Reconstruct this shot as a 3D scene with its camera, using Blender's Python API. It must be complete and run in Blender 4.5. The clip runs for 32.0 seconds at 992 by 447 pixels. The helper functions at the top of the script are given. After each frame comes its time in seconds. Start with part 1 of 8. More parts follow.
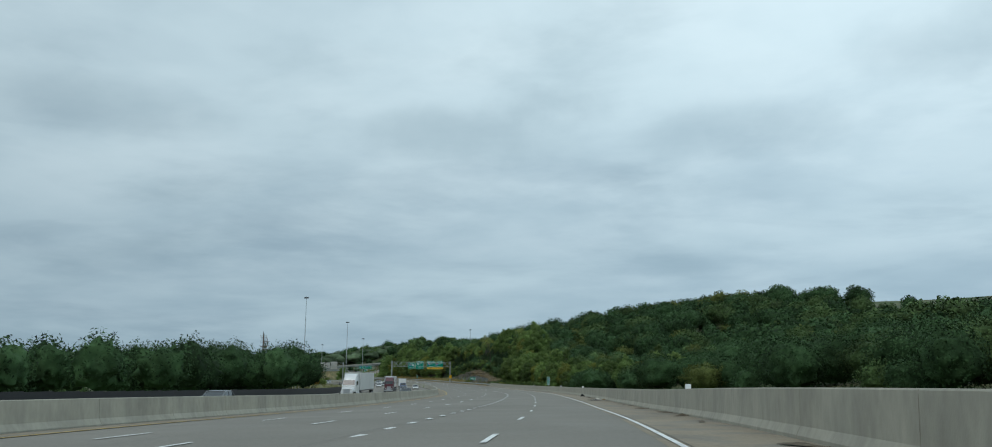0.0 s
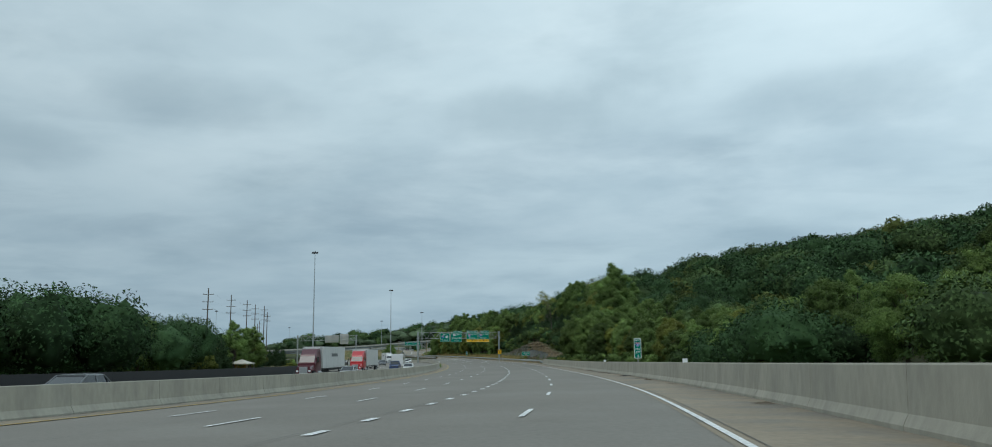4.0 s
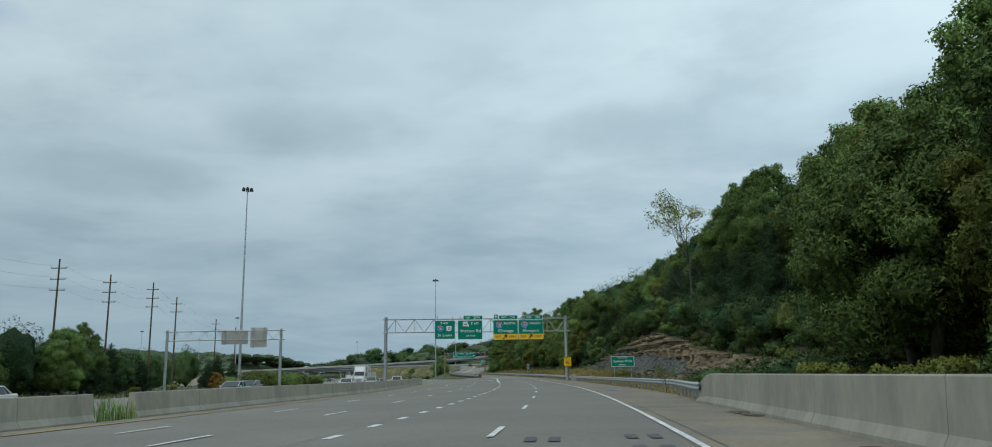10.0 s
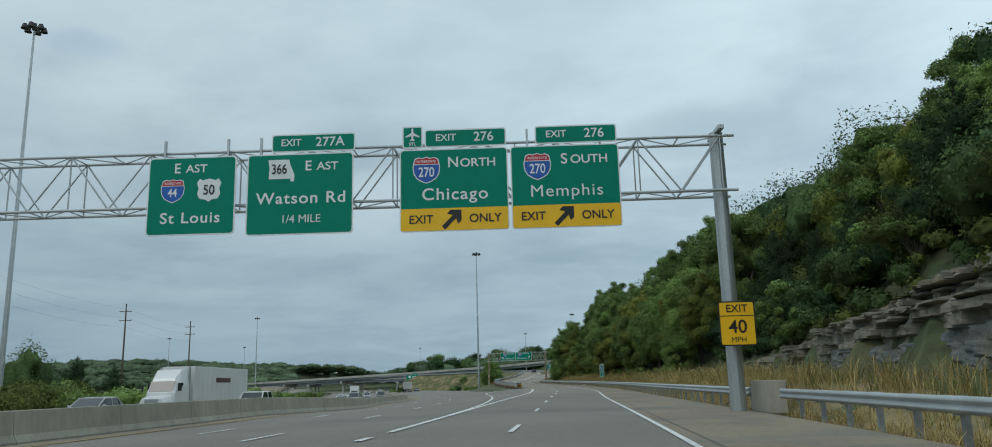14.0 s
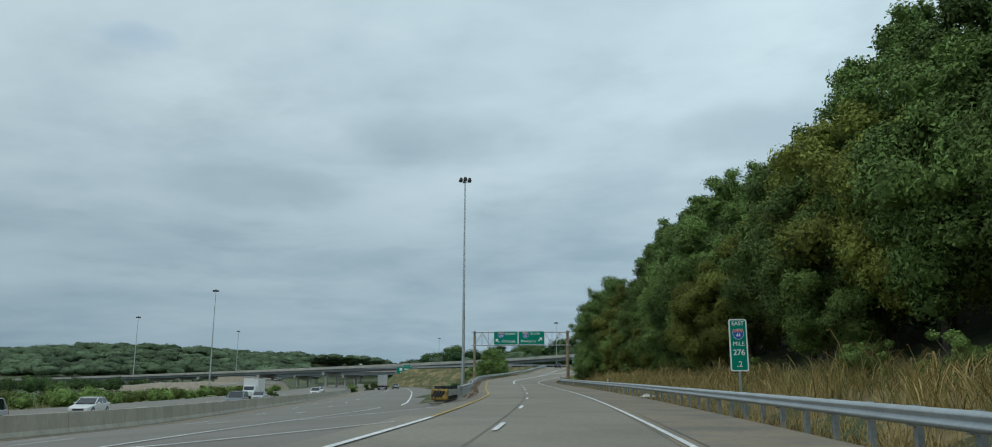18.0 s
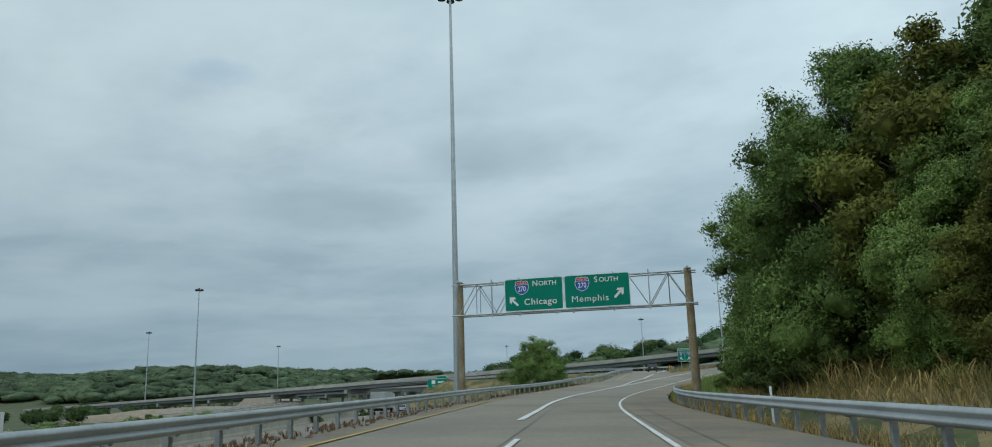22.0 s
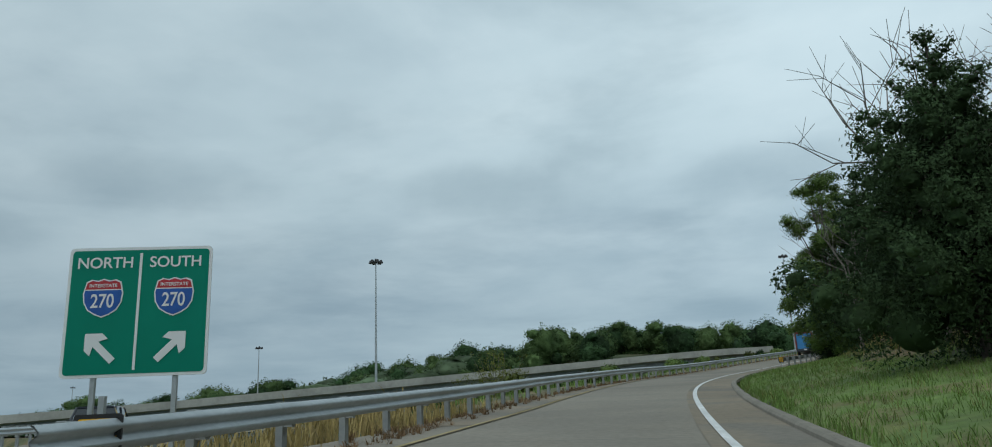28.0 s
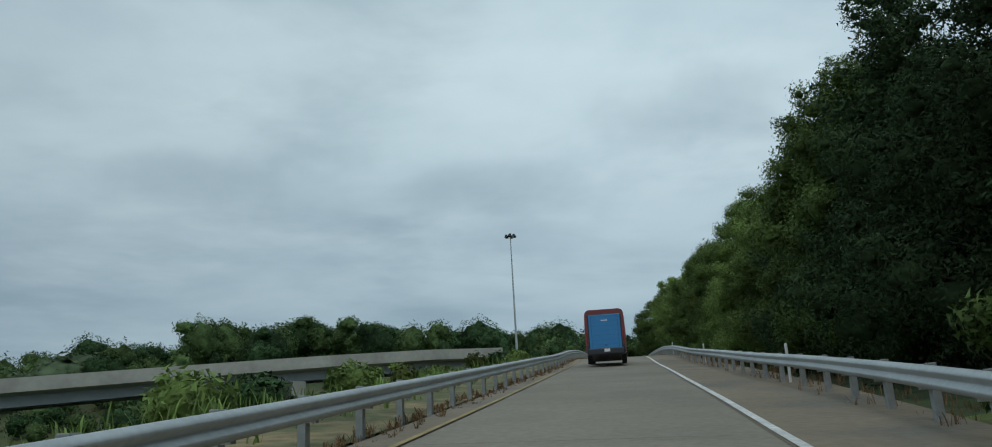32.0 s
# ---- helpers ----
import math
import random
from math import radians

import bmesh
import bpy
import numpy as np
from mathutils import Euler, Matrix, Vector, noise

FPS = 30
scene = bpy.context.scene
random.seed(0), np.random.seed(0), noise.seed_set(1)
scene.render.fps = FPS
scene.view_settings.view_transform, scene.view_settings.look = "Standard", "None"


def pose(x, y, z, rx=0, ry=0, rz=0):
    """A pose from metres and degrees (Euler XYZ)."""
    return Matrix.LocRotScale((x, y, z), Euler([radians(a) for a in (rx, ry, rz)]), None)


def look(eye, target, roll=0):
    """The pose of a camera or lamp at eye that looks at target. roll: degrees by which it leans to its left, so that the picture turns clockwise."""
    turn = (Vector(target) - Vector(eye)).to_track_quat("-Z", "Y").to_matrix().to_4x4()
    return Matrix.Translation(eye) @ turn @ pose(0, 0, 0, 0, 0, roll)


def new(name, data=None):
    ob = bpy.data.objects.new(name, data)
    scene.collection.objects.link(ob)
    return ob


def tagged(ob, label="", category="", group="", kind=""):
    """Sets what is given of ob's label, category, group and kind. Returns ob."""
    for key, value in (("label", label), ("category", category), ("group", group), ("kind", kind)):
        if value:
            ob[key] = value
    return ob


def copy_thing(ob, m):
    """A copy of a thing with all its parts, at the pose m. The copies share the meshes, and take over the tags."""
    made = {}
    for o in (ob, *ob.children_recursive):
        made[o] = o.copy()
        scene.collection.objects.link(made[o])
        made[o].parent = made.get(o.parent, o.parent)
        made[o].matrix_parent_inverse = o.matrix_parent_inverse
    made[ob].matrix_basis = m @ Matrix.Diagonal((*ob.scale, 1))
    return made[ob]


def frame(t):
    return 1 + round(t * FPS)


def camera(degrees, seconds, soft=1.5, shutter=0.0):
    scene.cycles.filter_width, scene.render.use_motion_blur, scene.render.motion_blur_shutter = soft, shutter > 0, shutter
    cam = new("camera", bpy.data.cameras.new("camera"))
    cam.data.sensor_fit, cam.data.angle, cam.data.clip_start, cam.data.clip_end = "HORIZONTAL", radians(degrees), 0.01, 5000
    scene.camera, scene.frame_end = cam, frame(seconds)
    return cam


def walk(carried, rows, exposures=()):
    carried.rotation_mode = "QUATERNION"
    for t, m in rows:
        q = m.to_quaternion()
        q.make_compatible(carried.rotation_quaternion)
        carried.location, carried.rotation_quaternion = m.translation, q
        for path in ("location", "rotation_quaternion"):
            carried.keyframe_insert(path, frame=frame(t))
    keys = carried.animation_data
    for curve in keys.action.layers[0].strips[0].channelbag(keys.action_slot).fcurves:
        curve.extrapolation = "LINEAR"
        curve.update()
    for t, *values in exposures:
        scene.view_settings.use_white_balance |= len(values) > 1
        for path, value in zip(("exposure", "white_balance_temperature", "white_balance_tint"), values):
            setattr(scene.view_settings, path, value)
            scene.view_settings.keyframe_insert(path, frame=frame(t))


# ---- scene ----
# ---------------------------------------------------------------- camera
cam = camera(64.4, 32.0, soft=1.0)
# seconds, x, y, z, yaw to the left, pitch up, roll
PATH = [
    (0, 0.03, -0.02, 1.18, 0.04, 10.83, -0.02),
    (0.5, 1.26, 13.05, 0.96, 0.62, 11.01, -0.07),
    (1, 2.40, 26.17, 0.74, 1.42, 10.58, -0.16),
    (1.5, 3.41, 39.40, 0.52, 2.15, 10.56, -0.06),
    (2, 4.25, 52.76, 0.28, 3.28, 9.83, 0.16),
    (2.5, 4.95, 66.25, 0.05, 4.14, 9.52, -0.11),
    (4.5, 7.07, 121.34, -0.73, 6.51, 9.38, -0.80),
    (5, 7.04, 134.20, -0.88, 6.90, 10.46, -0.57),
    (5.5, 6.89, 146.92, -1.03, 8.09, 9.13, -0.61),
    (6, 6.38, 159.55, -1.17, 8.82, 9.52, -1.15),
    (6.5, 5.62, 172.06, -1.30, 10.12, 8.58, -0.83),
    (7, 4.69, 184.47, -1.42, 10.44, 8.17, -1.24),
    (7.5, 3.71, 196.74, -1.53, 10.51, 10.11, -1.38),
    (8, 2.65, 208.85, -1.63, 11.73, 9.12, -1.36),
    (8.5, 1.45, 220.86, -1.71, 12.50, 8.94, -1.42),
    (9, 0.22, 232.74, -1.78, 12.35, 10.57, -1.27),
    (9.5, -1.09, 244.71, -1.82, 13.25, 10.94, -1.11),
    (10, -2.71, 256.71, -1.85, 13.84, 10.89, -0.84),
    (10.5, -4.34, 268.69, -1.85, 14.77, 10.77, -0.88),
    (11, -6.11, 280.61, -1.85, 15.41, 11.18, -1.09),
    (11.5, -8.17, 292.60, -1.84, 16.00, 11.84, -0.67),
    (12, -10.41, 304.49, -1.82, 16.78, 12.00, -0.68),
    (12.5, -12.76, 316.17, -1.81, 17.65, 11.54, -0.17),
    (13, -15.15, 327.77, -1.80, 18.09, 11.88, -0.49),
    (13.5, -17.62, 339.42, -1.80, 18.61, 12.32, -0.91),
    (14, -20.28, 351.02, -1.80, 19.86, 11.60, -1.54),
    (14.5, -23.24, 362.60, -1.79, 20.35, 11.52, -2.72),
    (16.5, -34.61, 406.23, -1.56, 21.02, 11.41, 0.96),
    (17, -37.39, 416.74, -1.49, 21.40, 11.46, 1.20),
    (17.5, -40.21, 427.23, -1.43, 21.97, 11.48, 1.07),
    (18, -43.11, 437.66, -1.39, 22.94, 11.39, 0.17),
    (18.5, -46.23, 447.95, -1.34, 24.16, 11.53, 0.47),
    (19, -49.52, 458.02, -1.27, 25.07, 11.38, 1.43),
    (19.5, -52.90, 467.84, -1.21, 25.90, 10.81, 1.19),
    (20, -56.33, 477.43, -1.14, 26.69, 10.75, 0.63),
    (20.5, -59.83, 486.83, -1.07, 27.71, 10.31, 0.06),
    (21, -63.43, 496.09, -0.98, 28.00, 10.84, -0.83),
    (21.5, -67.00, 505.38, -0.88, 28.45, 11.37, -1.35),
    (22, -70.74, 514.72, -0.79, 28.51, 12.31, -1.75),
    (22.5, -74.59, 524.05, -0.70, 28.27, 13.24, -1.70),
    (23, -78.46, 533.44, -0.59, 28.05, 12.33, -1.91),
    (23.5, -82.22, 542.90, -0.46, 27.08, 12.84, -2.66),
    (24, -85.77, 552.32, -0.31, 25.61, 12.89, -2.95),
    (24.5, -88.96, 561.45, -0.13, 22.66, 14.54, -3.04),
    (25, -91.70, 570.51, 0.08, 20.51, 14.61, -3.03),
    (25.5, -94.22, 579.54, 0.31, 17.17, 13.72, -2.73),
    (26, -96.09, 588.80, 0.57, 13.38, 12.60, -2.87),
    (26.5, -97.53, 598.14, 0.85, 9.55, 14.56, -2.88),
    (27.5, -98.35, 615.20, 1.87, 5.05, 14.85, -2.72),
    (28.5, -97.33, 632.23, 2.88, 0.83, 15.07, -2.55),
    (29, -96.62, 640.01, 3.52, -1.71, 15.57, -2.87),
    (29.5, -95.61, 647.75, 4.17, -5.18, 15.48, -2.29),
    (30, -94.10, 655.52, 4.84, -8.28, 15.52, -2.63),
    (30.5, -92.11, 663.48, 5.49, -10.98, 15.32, -3.05),
    (31, -89.70, 671.30, 6.12, -13.24, 14.53, -2.54),
    (31.5, -86.88, 678.94, 6.72, -14.95, 13.32, -2.83),
    (32, -83.81, 686.55, 7.33, -17.86, 14.16, -3.08),
]


def gaze(x, y, z, yaw, pitch, roll):
    a, p = radians(yaw), radians(pitch)
    way = Vector((-math.sin(a) * math.cos(p), math.cos(a) * math.cos(p), math.sin(p)))
    return look((x, y, z), Vector((x, y, z)) + way, roll)


walk(cam, [(t, gaze(*row)) for t, *row in PATH], [(0.0, 0.0), (24.0, 0.0), (25.0, -0.13), (26.0, -0.06), (29.0, -0.26), (30.0, -0.28), (32.0, -0.32)])

# ---------------------------------------------------------------- sky and sun
world = bpy.data.worlds.new("overcast_sky")
scene.world = world
world.use_nodes = True


def sky_nodes(tree):
    n, l = tree.nodes, tree.links
    n.clear()

    def add(kind, operation="", data_type=""):
        node = n.new(kind)
        if operation:
            node.operation = operation
        if data_type:
            node.data_type = data_type
        return node

    tc = add("ShaderNodeTexCoord")
    sep = add("ShaderNodeSeparateXYZ")
    l.new(tc.outputs["Generated"], sep.inputs[0])
    # cloud sheet: the sky direction laid out on a flat layer overhead
    zz = add("ShaderNodeMath", operation="MAXIMUM")
    l.new(sep.outputs["Z"], zz.inputs[0])
    zz.inputs[1].default_value = 0.0
    den = add("ShaderNodeMath", operation="ADD")
    l.new(zz.outputs[0], den.inputs[0])
    den.inputs[1].default_value = 0.17
    flat = []
    for axis in "XY":
        d = add("ShaderNodeMath", operation="DIVIDE")
        l.new(sep.outputs[axis], d.inputs[0])
        l.new(den.outputs[0], d.inputs[1])
        flat.append(d)
    com = add("ShaderNodeCombineXYZ")
    l.new(flat[0].outputs[0], com.inputs[0])
    l.new(flat[1].outputs[0], com.inputs[1])

    def layer(scale, detail, seed, lo, hi, stretch=1.0, warp=0.0):
        mp = add("ShaderNodeMapping")
        mp.inputs["Location"].default_value = (seed, seed * 0.7, seed * 1.3)
        mp.inputs["Scale"].default_value = (scale, scale * stretch, scale)
        mp.inputs["Rotation"].default_value = (0, 0, 0.3)
        l.new(com.outputs[0], mp.inputs[0])
        ns = add("ShaderNodeTexNoise")
        ns.inputs["Scale"].default_value = 1.0
        ns.inputs["Detail"].default_value = detail
        ns.inputs["Roughness"].default_value = 0.54
        ns.inputs["Distortion"].default_value = warp
        l.new(mp.outputs[0], ns.inputs["Vector"])
        mr = add("ShaderNodeMapRange")
        mr.interpolation_type = "SMOOTHSTEP"
        mr.inputs[1].default_value, mr.inputs[2].default_value = lo, hi
        l.new(ns.outputs[0], mr.inputs[0])
        return mr

    def mix(a, b, fac):
        m = add("ShaderNodeMix", data_type="RGBA")
        for s, v in ((6, a), (7, b)):
            if isinstance(v, tuple):
                m.inputs[s].default_value = v
            else:
                l.new(v, m.inputs[s])
        if isinstance(fac, float):
            m.inputs[0].default_value = fac
        else:
            l.new(fac, m.inputs[0])
        return m.outputs[2]

    def sum_of(*terms):
        """Sum of scaled values."""
        total = None
        for sock, k in terms:
            m = add("ShaderNodeMath", operation="MULTIPLY_ADD")
            l.new(sock, m.inputs[0])
            m.inputs[1].default_value = k
            if total is None:
                m.inputs[2].default_value = 0.0
            else:
                l.new(total, m.inputs[2])
            total = m.outputs[0]
        return total

    # bearing to the right of north and height above the horizon, in radians
    bearing = add("ShaderNodeMath", operation="ARCTAN2")
    l.new(sep.outputs["X"], bearing.inputs[0])
    l.new(sep.outputs["Y"], bearing.inputs[1])
    height = add("ShaderNodeMath", operation="ARCSINE")
    l.new(sep.outputs["Z"], height.inputs[0])

    ragged = add("ShaderNodeTexNoise")
    ragged.inputs["Scale"].default_value, ragged.inputs["Detail"].default_value = 9.0, 6.0
    l.new(tc.outputs["Generated"], ragged.inputs["Vector"])

    def cloud(az, el, w, h, soft):
        """A single cloud of its own shape, 1 inside and fading out over a ragged edge."""
        squares = []
        for sock, mid, half in ((bearing.outputs[0], az, w), (height.outputs[0], el, h)):
            d = add("ShaderNodeMath", operation="SUBTRACT")
            l.new(sock, d.inputs[0])
            d.inputs[1].default_value = radians(mid)
            q = add("ShaderNodeMath", operation="MULTIPLY")
            l.new(d.outputs[0], q.inputs[0])
            l.new(d.outputs[0], q.inputs[1])
            squares.append((q.outputs[0], 1 / radians(half) ** 2))
        r = sum_of(*squares, (ragged.outputs[0], 2.2))
        mr = add("ShaderNodeMapRange")
        mr.interpolation_type = "SMOOTHSTEP"
        mr.inputs[1].default_value, mr.inputs[2].default_value = 1.1 + soft, 1.1 - 0.3 * soft
        l.new(r, mr.inputs[0])
        return mr.outputs[0]

    def streaks(scale, tall, lo, hi, seed):
        """Flat bands that lie along the horizon."""
        v = add("ShaderNodeCombineXYZ")
        for n_, (sock, k) in enumerate(((bearing.outputs[0], scale), (height.outputs[0], scale * tall))):
            l.new(sum_of((sock, k)), v.inputs[n_])
        v.inputs[2].default_value = seed
        ns = add("ShaderNodeTexNoise")
        ns.inputs["Scale"].default_value, ns.inputs["Detail"].default_value, ns.inputs["Roughness"].default_value, ns.inputs["Distortion"].default_value = 1.0, 6.0, 0.55, 0.35
        l.new(v.outputs[0], ns.inputs["Vector"])
        mr = add("ShaderNodeMapRange")
        mr.interpolation_type = "SMOOTHSTEP"
        mr.inputs[1].default_value, mr.inputs[2].default_value = lo, hi
        l.new(ns.outputs[0], mr.inputs[0])
        return mr.outputs[0]

    broad = layer(0.85, 5.0, 3.1, 0.30, 0.66, 1.1, 0.1)
    puff = layer(1.7, 6.5, 7.4, 0.36, 0.76, 1.15, 0.15)
    dark = layer(1.25, 6.0, 12.2, 0.50, 0.78, 1.25, 0.15)
    hole = layer(2.6, 2.0, 21.0, 0.70, 0.80)
    c = mix((0.42, 0.56, 0.645, 1), (0.585, 0.745, 0.82, 1), broad.outputs[0])
    c = mix(c, (0.655, 0.81, 0.88, 1), puff.outputs[0])
    dk = add("ShaderNodeMath", operation="MULTIPLY")
    l.new(dark.outputs[0], dk.inputs[0])
    dk.inputs[1].default_value = 0.5
    c = mix(c, (0.27, 0.385, 0.455, 1), dk.outputs[0])
    for az, el, w, h, soft, k in ((-1.5, 17.0, 9.5, 2.6, 1.3, 0.5), (4.5, 19.0, 6.0, 2.0, 1.0, 0.4), (-28, 17.2, 9.5, 2.0, 1.4, 0.36), (-41, 13.5, 9.0, 1.8, 1.2, 0.35), (17, 16.5, 8.0, 2.4, 1.4, 0.4), (33, 21.0, 8.0, 3.0, 1.4, 0.4)):
        c = mix(c, (0.28, 0.395, 0.465, 1), sum_of((cloud(az, el, w, h, soft), k)))
    c = mix(c, (0.36, 0.52, 0.72, 1), sum_of((cloud(-49, 22.3, 3.6, 1.3, 0.9), 0.5)))
    hl = add("ShaderNodeMath", operation="MULTIPLY")
    l.new(hole.outputs[0], hl.inputs[0])
    hl.inputs[1].default_value = 0.35
    nish = add("ShaderNodeTexSky")
    nish.sky_type, nish.sun_disc, nish.sun_elevation, nish.sun_rotation = "NISHITA", False, radians(50), radians(200)
    sk = add("ShaderNodeVectorMath", operation="SCALE")
    l.new(nish.outputs[0], sk.inputs[0])
    sk.inputs["Scale"].default_value = 0.12
    c = mix(c, sk.outputs[0], hl.outputs[0])
    # towards the horizon the layer thickens and turns grey blue
    low = add("ShaderNodeMapRange")
    low.interpolation_type = "SMOOTHSTEP"
    low.inputs[1].default_value, low.inputs[2].default_value = -0.02, 0.42
    low.inputs[3].default_value, low.inputs[4].default_value = 0.72, 0.0
    l.new(zz.outputs[0], low.inputs[0])
    c = mix(c, (0.228, 0.345, 0.432, 1), low.outputs[0])
    band = add("ShaderNodeMath", operation="MULTIPLY")
    l.new(streaks(2.6, 5.5, 0.44, 0.68, 3.0), band.inputs[0])
    l.new(low.outputs[0], band.inputs[1])
    c = mix(c, (0.50, 0.65, 0.72, 1), sum_of((band.outputs[0], 0.75)))
    under = add("ShaderNodeMath", operation="MULTIPLY")
    l.new(streaks(3.0, 5.0, 0.50, 0.72, 11.0), under.inputs[0])
    l.new(low.outputs[0], under.inputs[1])
    c = mix(c, (0.215, 0.32, 0.405, 1), sum_of((under.outputs[0], 0.8)))
    bright = add("ShaderNodeMapRange")
    bright.inputs[1].default_value, bright.inputs[2].default_value = -0.9, 0.4
    bright.inputs[3].default_value, bright.inputs[4].default_value = 0.80, 1.13
    l.new(sep.outputs["X"], bright.inputs[0])
    bg = add("ShaderNodeBackground")
    l.new(bright.outputs[0], bg.inputs["Strength"])
    l.new(c, bg.inputs["Color"])
    out = add("ShaderNodeOutputWorld")
    l.new(bg.outputs[0], out.inputs["Surface"])


sky_nodes(world.node_tree)
sun = new("sun", bpy.data.lights.new("sun", "SUN"))
sun.data.energy, sun.data.angle, sun.data.color = 0.6, radians(25), (1.0, 0.97, 0.92)
sun.matrix_world = look((0, 0, 100), (18, 45, 40))
scene.view_settings.exposure = 0.0

# ---------------------------------------------------------------- materials
MATS = {}


def material(name, base, rough=0.8, metal=0.0, grain=(6.0, 0.12), stain=(0.35, 0.12), bump=0.0, bump_scale=40.0, island=0.0, coat=0.0,
             second=None, trans=0.0, spread=0.0, stretch=(1, 1, 1), emit=0.0, gloss=0.5):
    """Base colour varied at two scales in object space, with optional bump, island or object variation and a second colour in patches."""
    if name in MATS:
        return MATS[name]
    m = bpy.data.materials.new(name)
    m.use_nodes = True
    n, l = m.node_tree.nodes, m.node_tree.links
    b = n["Principled BSDF"]
    b.inputs["Roughness"].default_value, b.inputs["Metallic"].default_value = rough, metal
    b.inputs["Specular IOR Level"].default_value = gloss
    if coat:
        b.inputs["Coat Weight"].default_value = coat
    tc = n.new("ShaderNodeTexCoord")
    mp = n.new("ShaderNodeMapping")
    mp.inputs["Scale"].default_value = stretch
    l.new(tc.outputs["Object"], mp.inputs[0])

    def noise_at(scale, detail=4.0):
        t = n.new("ShaderNodeTexNoise")
        t.inputs["Scale"].default_value, t.inputs["Detail"].default_value = scale, detail
        l.new(mp.outputs[0], t.inputs["Vector"])
        return t.outputs[0]

    def scaled(sock, amount):
        r = n.new("ShaderNodeMapRange")
        r.inputs[1].default_value, r.inputs[2].default_value = 0.3, 0.7
        r.inputs[3].default_value, r.inputs[4].default_value = 1 - amount, 1 + amount
        l.new(sock, r.inputs[0])
        return r.outputs[0]

    def times(a, bsock):
        t = n.new("ShaderNodeMath")
        t.operation = "MULTIPLY"
        l.new(a, t.inputs[0])
        l.new(bsock, t.inputs[1])
        return t.outputs[0]

    value = times(scaled(noise_at(grain[0]), grain[1]), scaled(noise_at(stain[0]), stain[1]))
    if island:
        g = n.new("ShaderNodeNewGeometry")
        r = n.new("ShaderNodeMapRange")
        r.inputs[3].default_value, r.inputs[4].default_value = 1 - island, 1 + island
        l.new(g.outputs["Random Per Island"], r.inputs[0])
        value = times(value, r.outputs[0])
    if spread:
        o = n.new("ShaderNodeObjectInfo")
        r = n.new("ShaderNodeMapRange")
        r.inputs[3].default_value, r.inputs[4].default_value = 1 - spread, 1 + spread
        l.new(o.outputs["Random"], r.inputs[0])
        value = times(value, r.outputs[0])
    colour = n.new("ShaderNodeMix")
    colour.data_type = "RGBA"
    colour.inputs[6].default_value = (*base, 1)
    colour.inputs[7].default_value = (*(second or base), 1)
    if second:
        r = n.new("ShaderNodeMapRange")
        r.inputs[1].default_value, r.inputs[2].default_value = 0.46, 0.62
        l.new(noise_at(stain[0] * 2.3, 6.0), r.inputs[0])
        l.new(r.outputs[0], colour.inputs[0])
    v = n.new("ShaderNodeVectorMath")
    v.operation = "SCALE"
    l.new(colour.outputs[2], v.inputs[0])
    l.new(value, v.inputs["Scale"])
    l.new(v.outputs[0], b.inputs["Base Color"])
    if bump:
        k = n.new("ShaderNodeBump")
        k.inputs["Strength"].default_value, k.inputs["Distance"].default_value = bump, 0.02
        l.new(noise_at(bump_scale, 5.0), k.inputs["Height"])
        l.new(k.outputs[0], b.inputs["Normal"])
    if emit:
        b.inputs["Emission Color"].default_value = (*base, 1)
        b.inputs["Emission Strength"].default_value = emit
    if trans:
        t = n.new("ShaderNodeBsdfTranslucent")
        l.new(v.outputs[0], t.inputs[0])
        s = n.new("ShaderNodeMixShader")
        s.inputs[0].default_value = trans
        l.new(b.outputs[0], s.inputs[1])
        l.new(t.outputs[0], s.inputs[2])
        l.new(s.outputs[0], n["Material Output"].inputs["Surface"])
    MATS[name] = m
    return m


ASPHALT = material("worn_pavement", (0.20, 0.182, 0.155), 0.9, grain=(9, 0.10), stain=(0.10, 0.09), bump=0.25, bump_scale=60, second=(0.215, 0.198, 0.17))
RAMP_PAVE = material("ramp_pavement", (0.262, 0.23, 0.183), 0.9, grain=(8, 0.12), stain=(0.12, 0.12), bump=0.25, bump_scale=60, second=(0.228, 0.203, 0.165))
SHOULDER = material("shoulder_pavement", (0.26, 0.212, 0.152), 0.92, grain=(7, 0.12), stain=(0.2, 0.13), bump=0.3, bump_scale=50, second=(0.20, 0.178, 0.145))
TAR = material("tar_seam", (0.11, 0.105, 0.095), 0.8, grain=(5, 0.25), stain=(0.6, 0.3))
WHITE = material("road_paint_white", (0.72, 0.72, 0.70), 0.6, grain=(9, 0.2), stain=(1.2, 0.16))
FAINT_Y = material("worn_yellow_paint", (0.34, 0.255, 0.10), 0.7, grain=(12, 0.2), stain=(1.0, 0.25))
YELLOW = material("road_paint_yellow", (0.50, 0.33, 0.06), 0.65, grain=(12, 0.15), stain=(1.0, 0.2))
CONCRETE = material("barrier_concrete", (0.385, 0.36, 0.295), 0.9, grain=(5, 0.08), stain=(0.5, 0.10), bump=0.25, bump_scale=30, second=(0.335, 0.315, 0.26), stretch=(1, 1, 0.45))
BRIDGE = material("bridge_concrete", (0.40, 0.39, 0.35), 0.9, grain=(2, 0.08), stain=(0.15, 0.12), second=(0.33, 0.32, 0.29))
GIRDER = material("girder_paint", (0.28, 0.31, 0.33), 0.7, grain=(2, 0.06), stain=(0.2, 0.1))
GALV = material("galvanised_steel", (0.45, 0.47, 0.47), 0.42, 0.75, grain=(14, 0.08), stain=(1.2, 0.10))
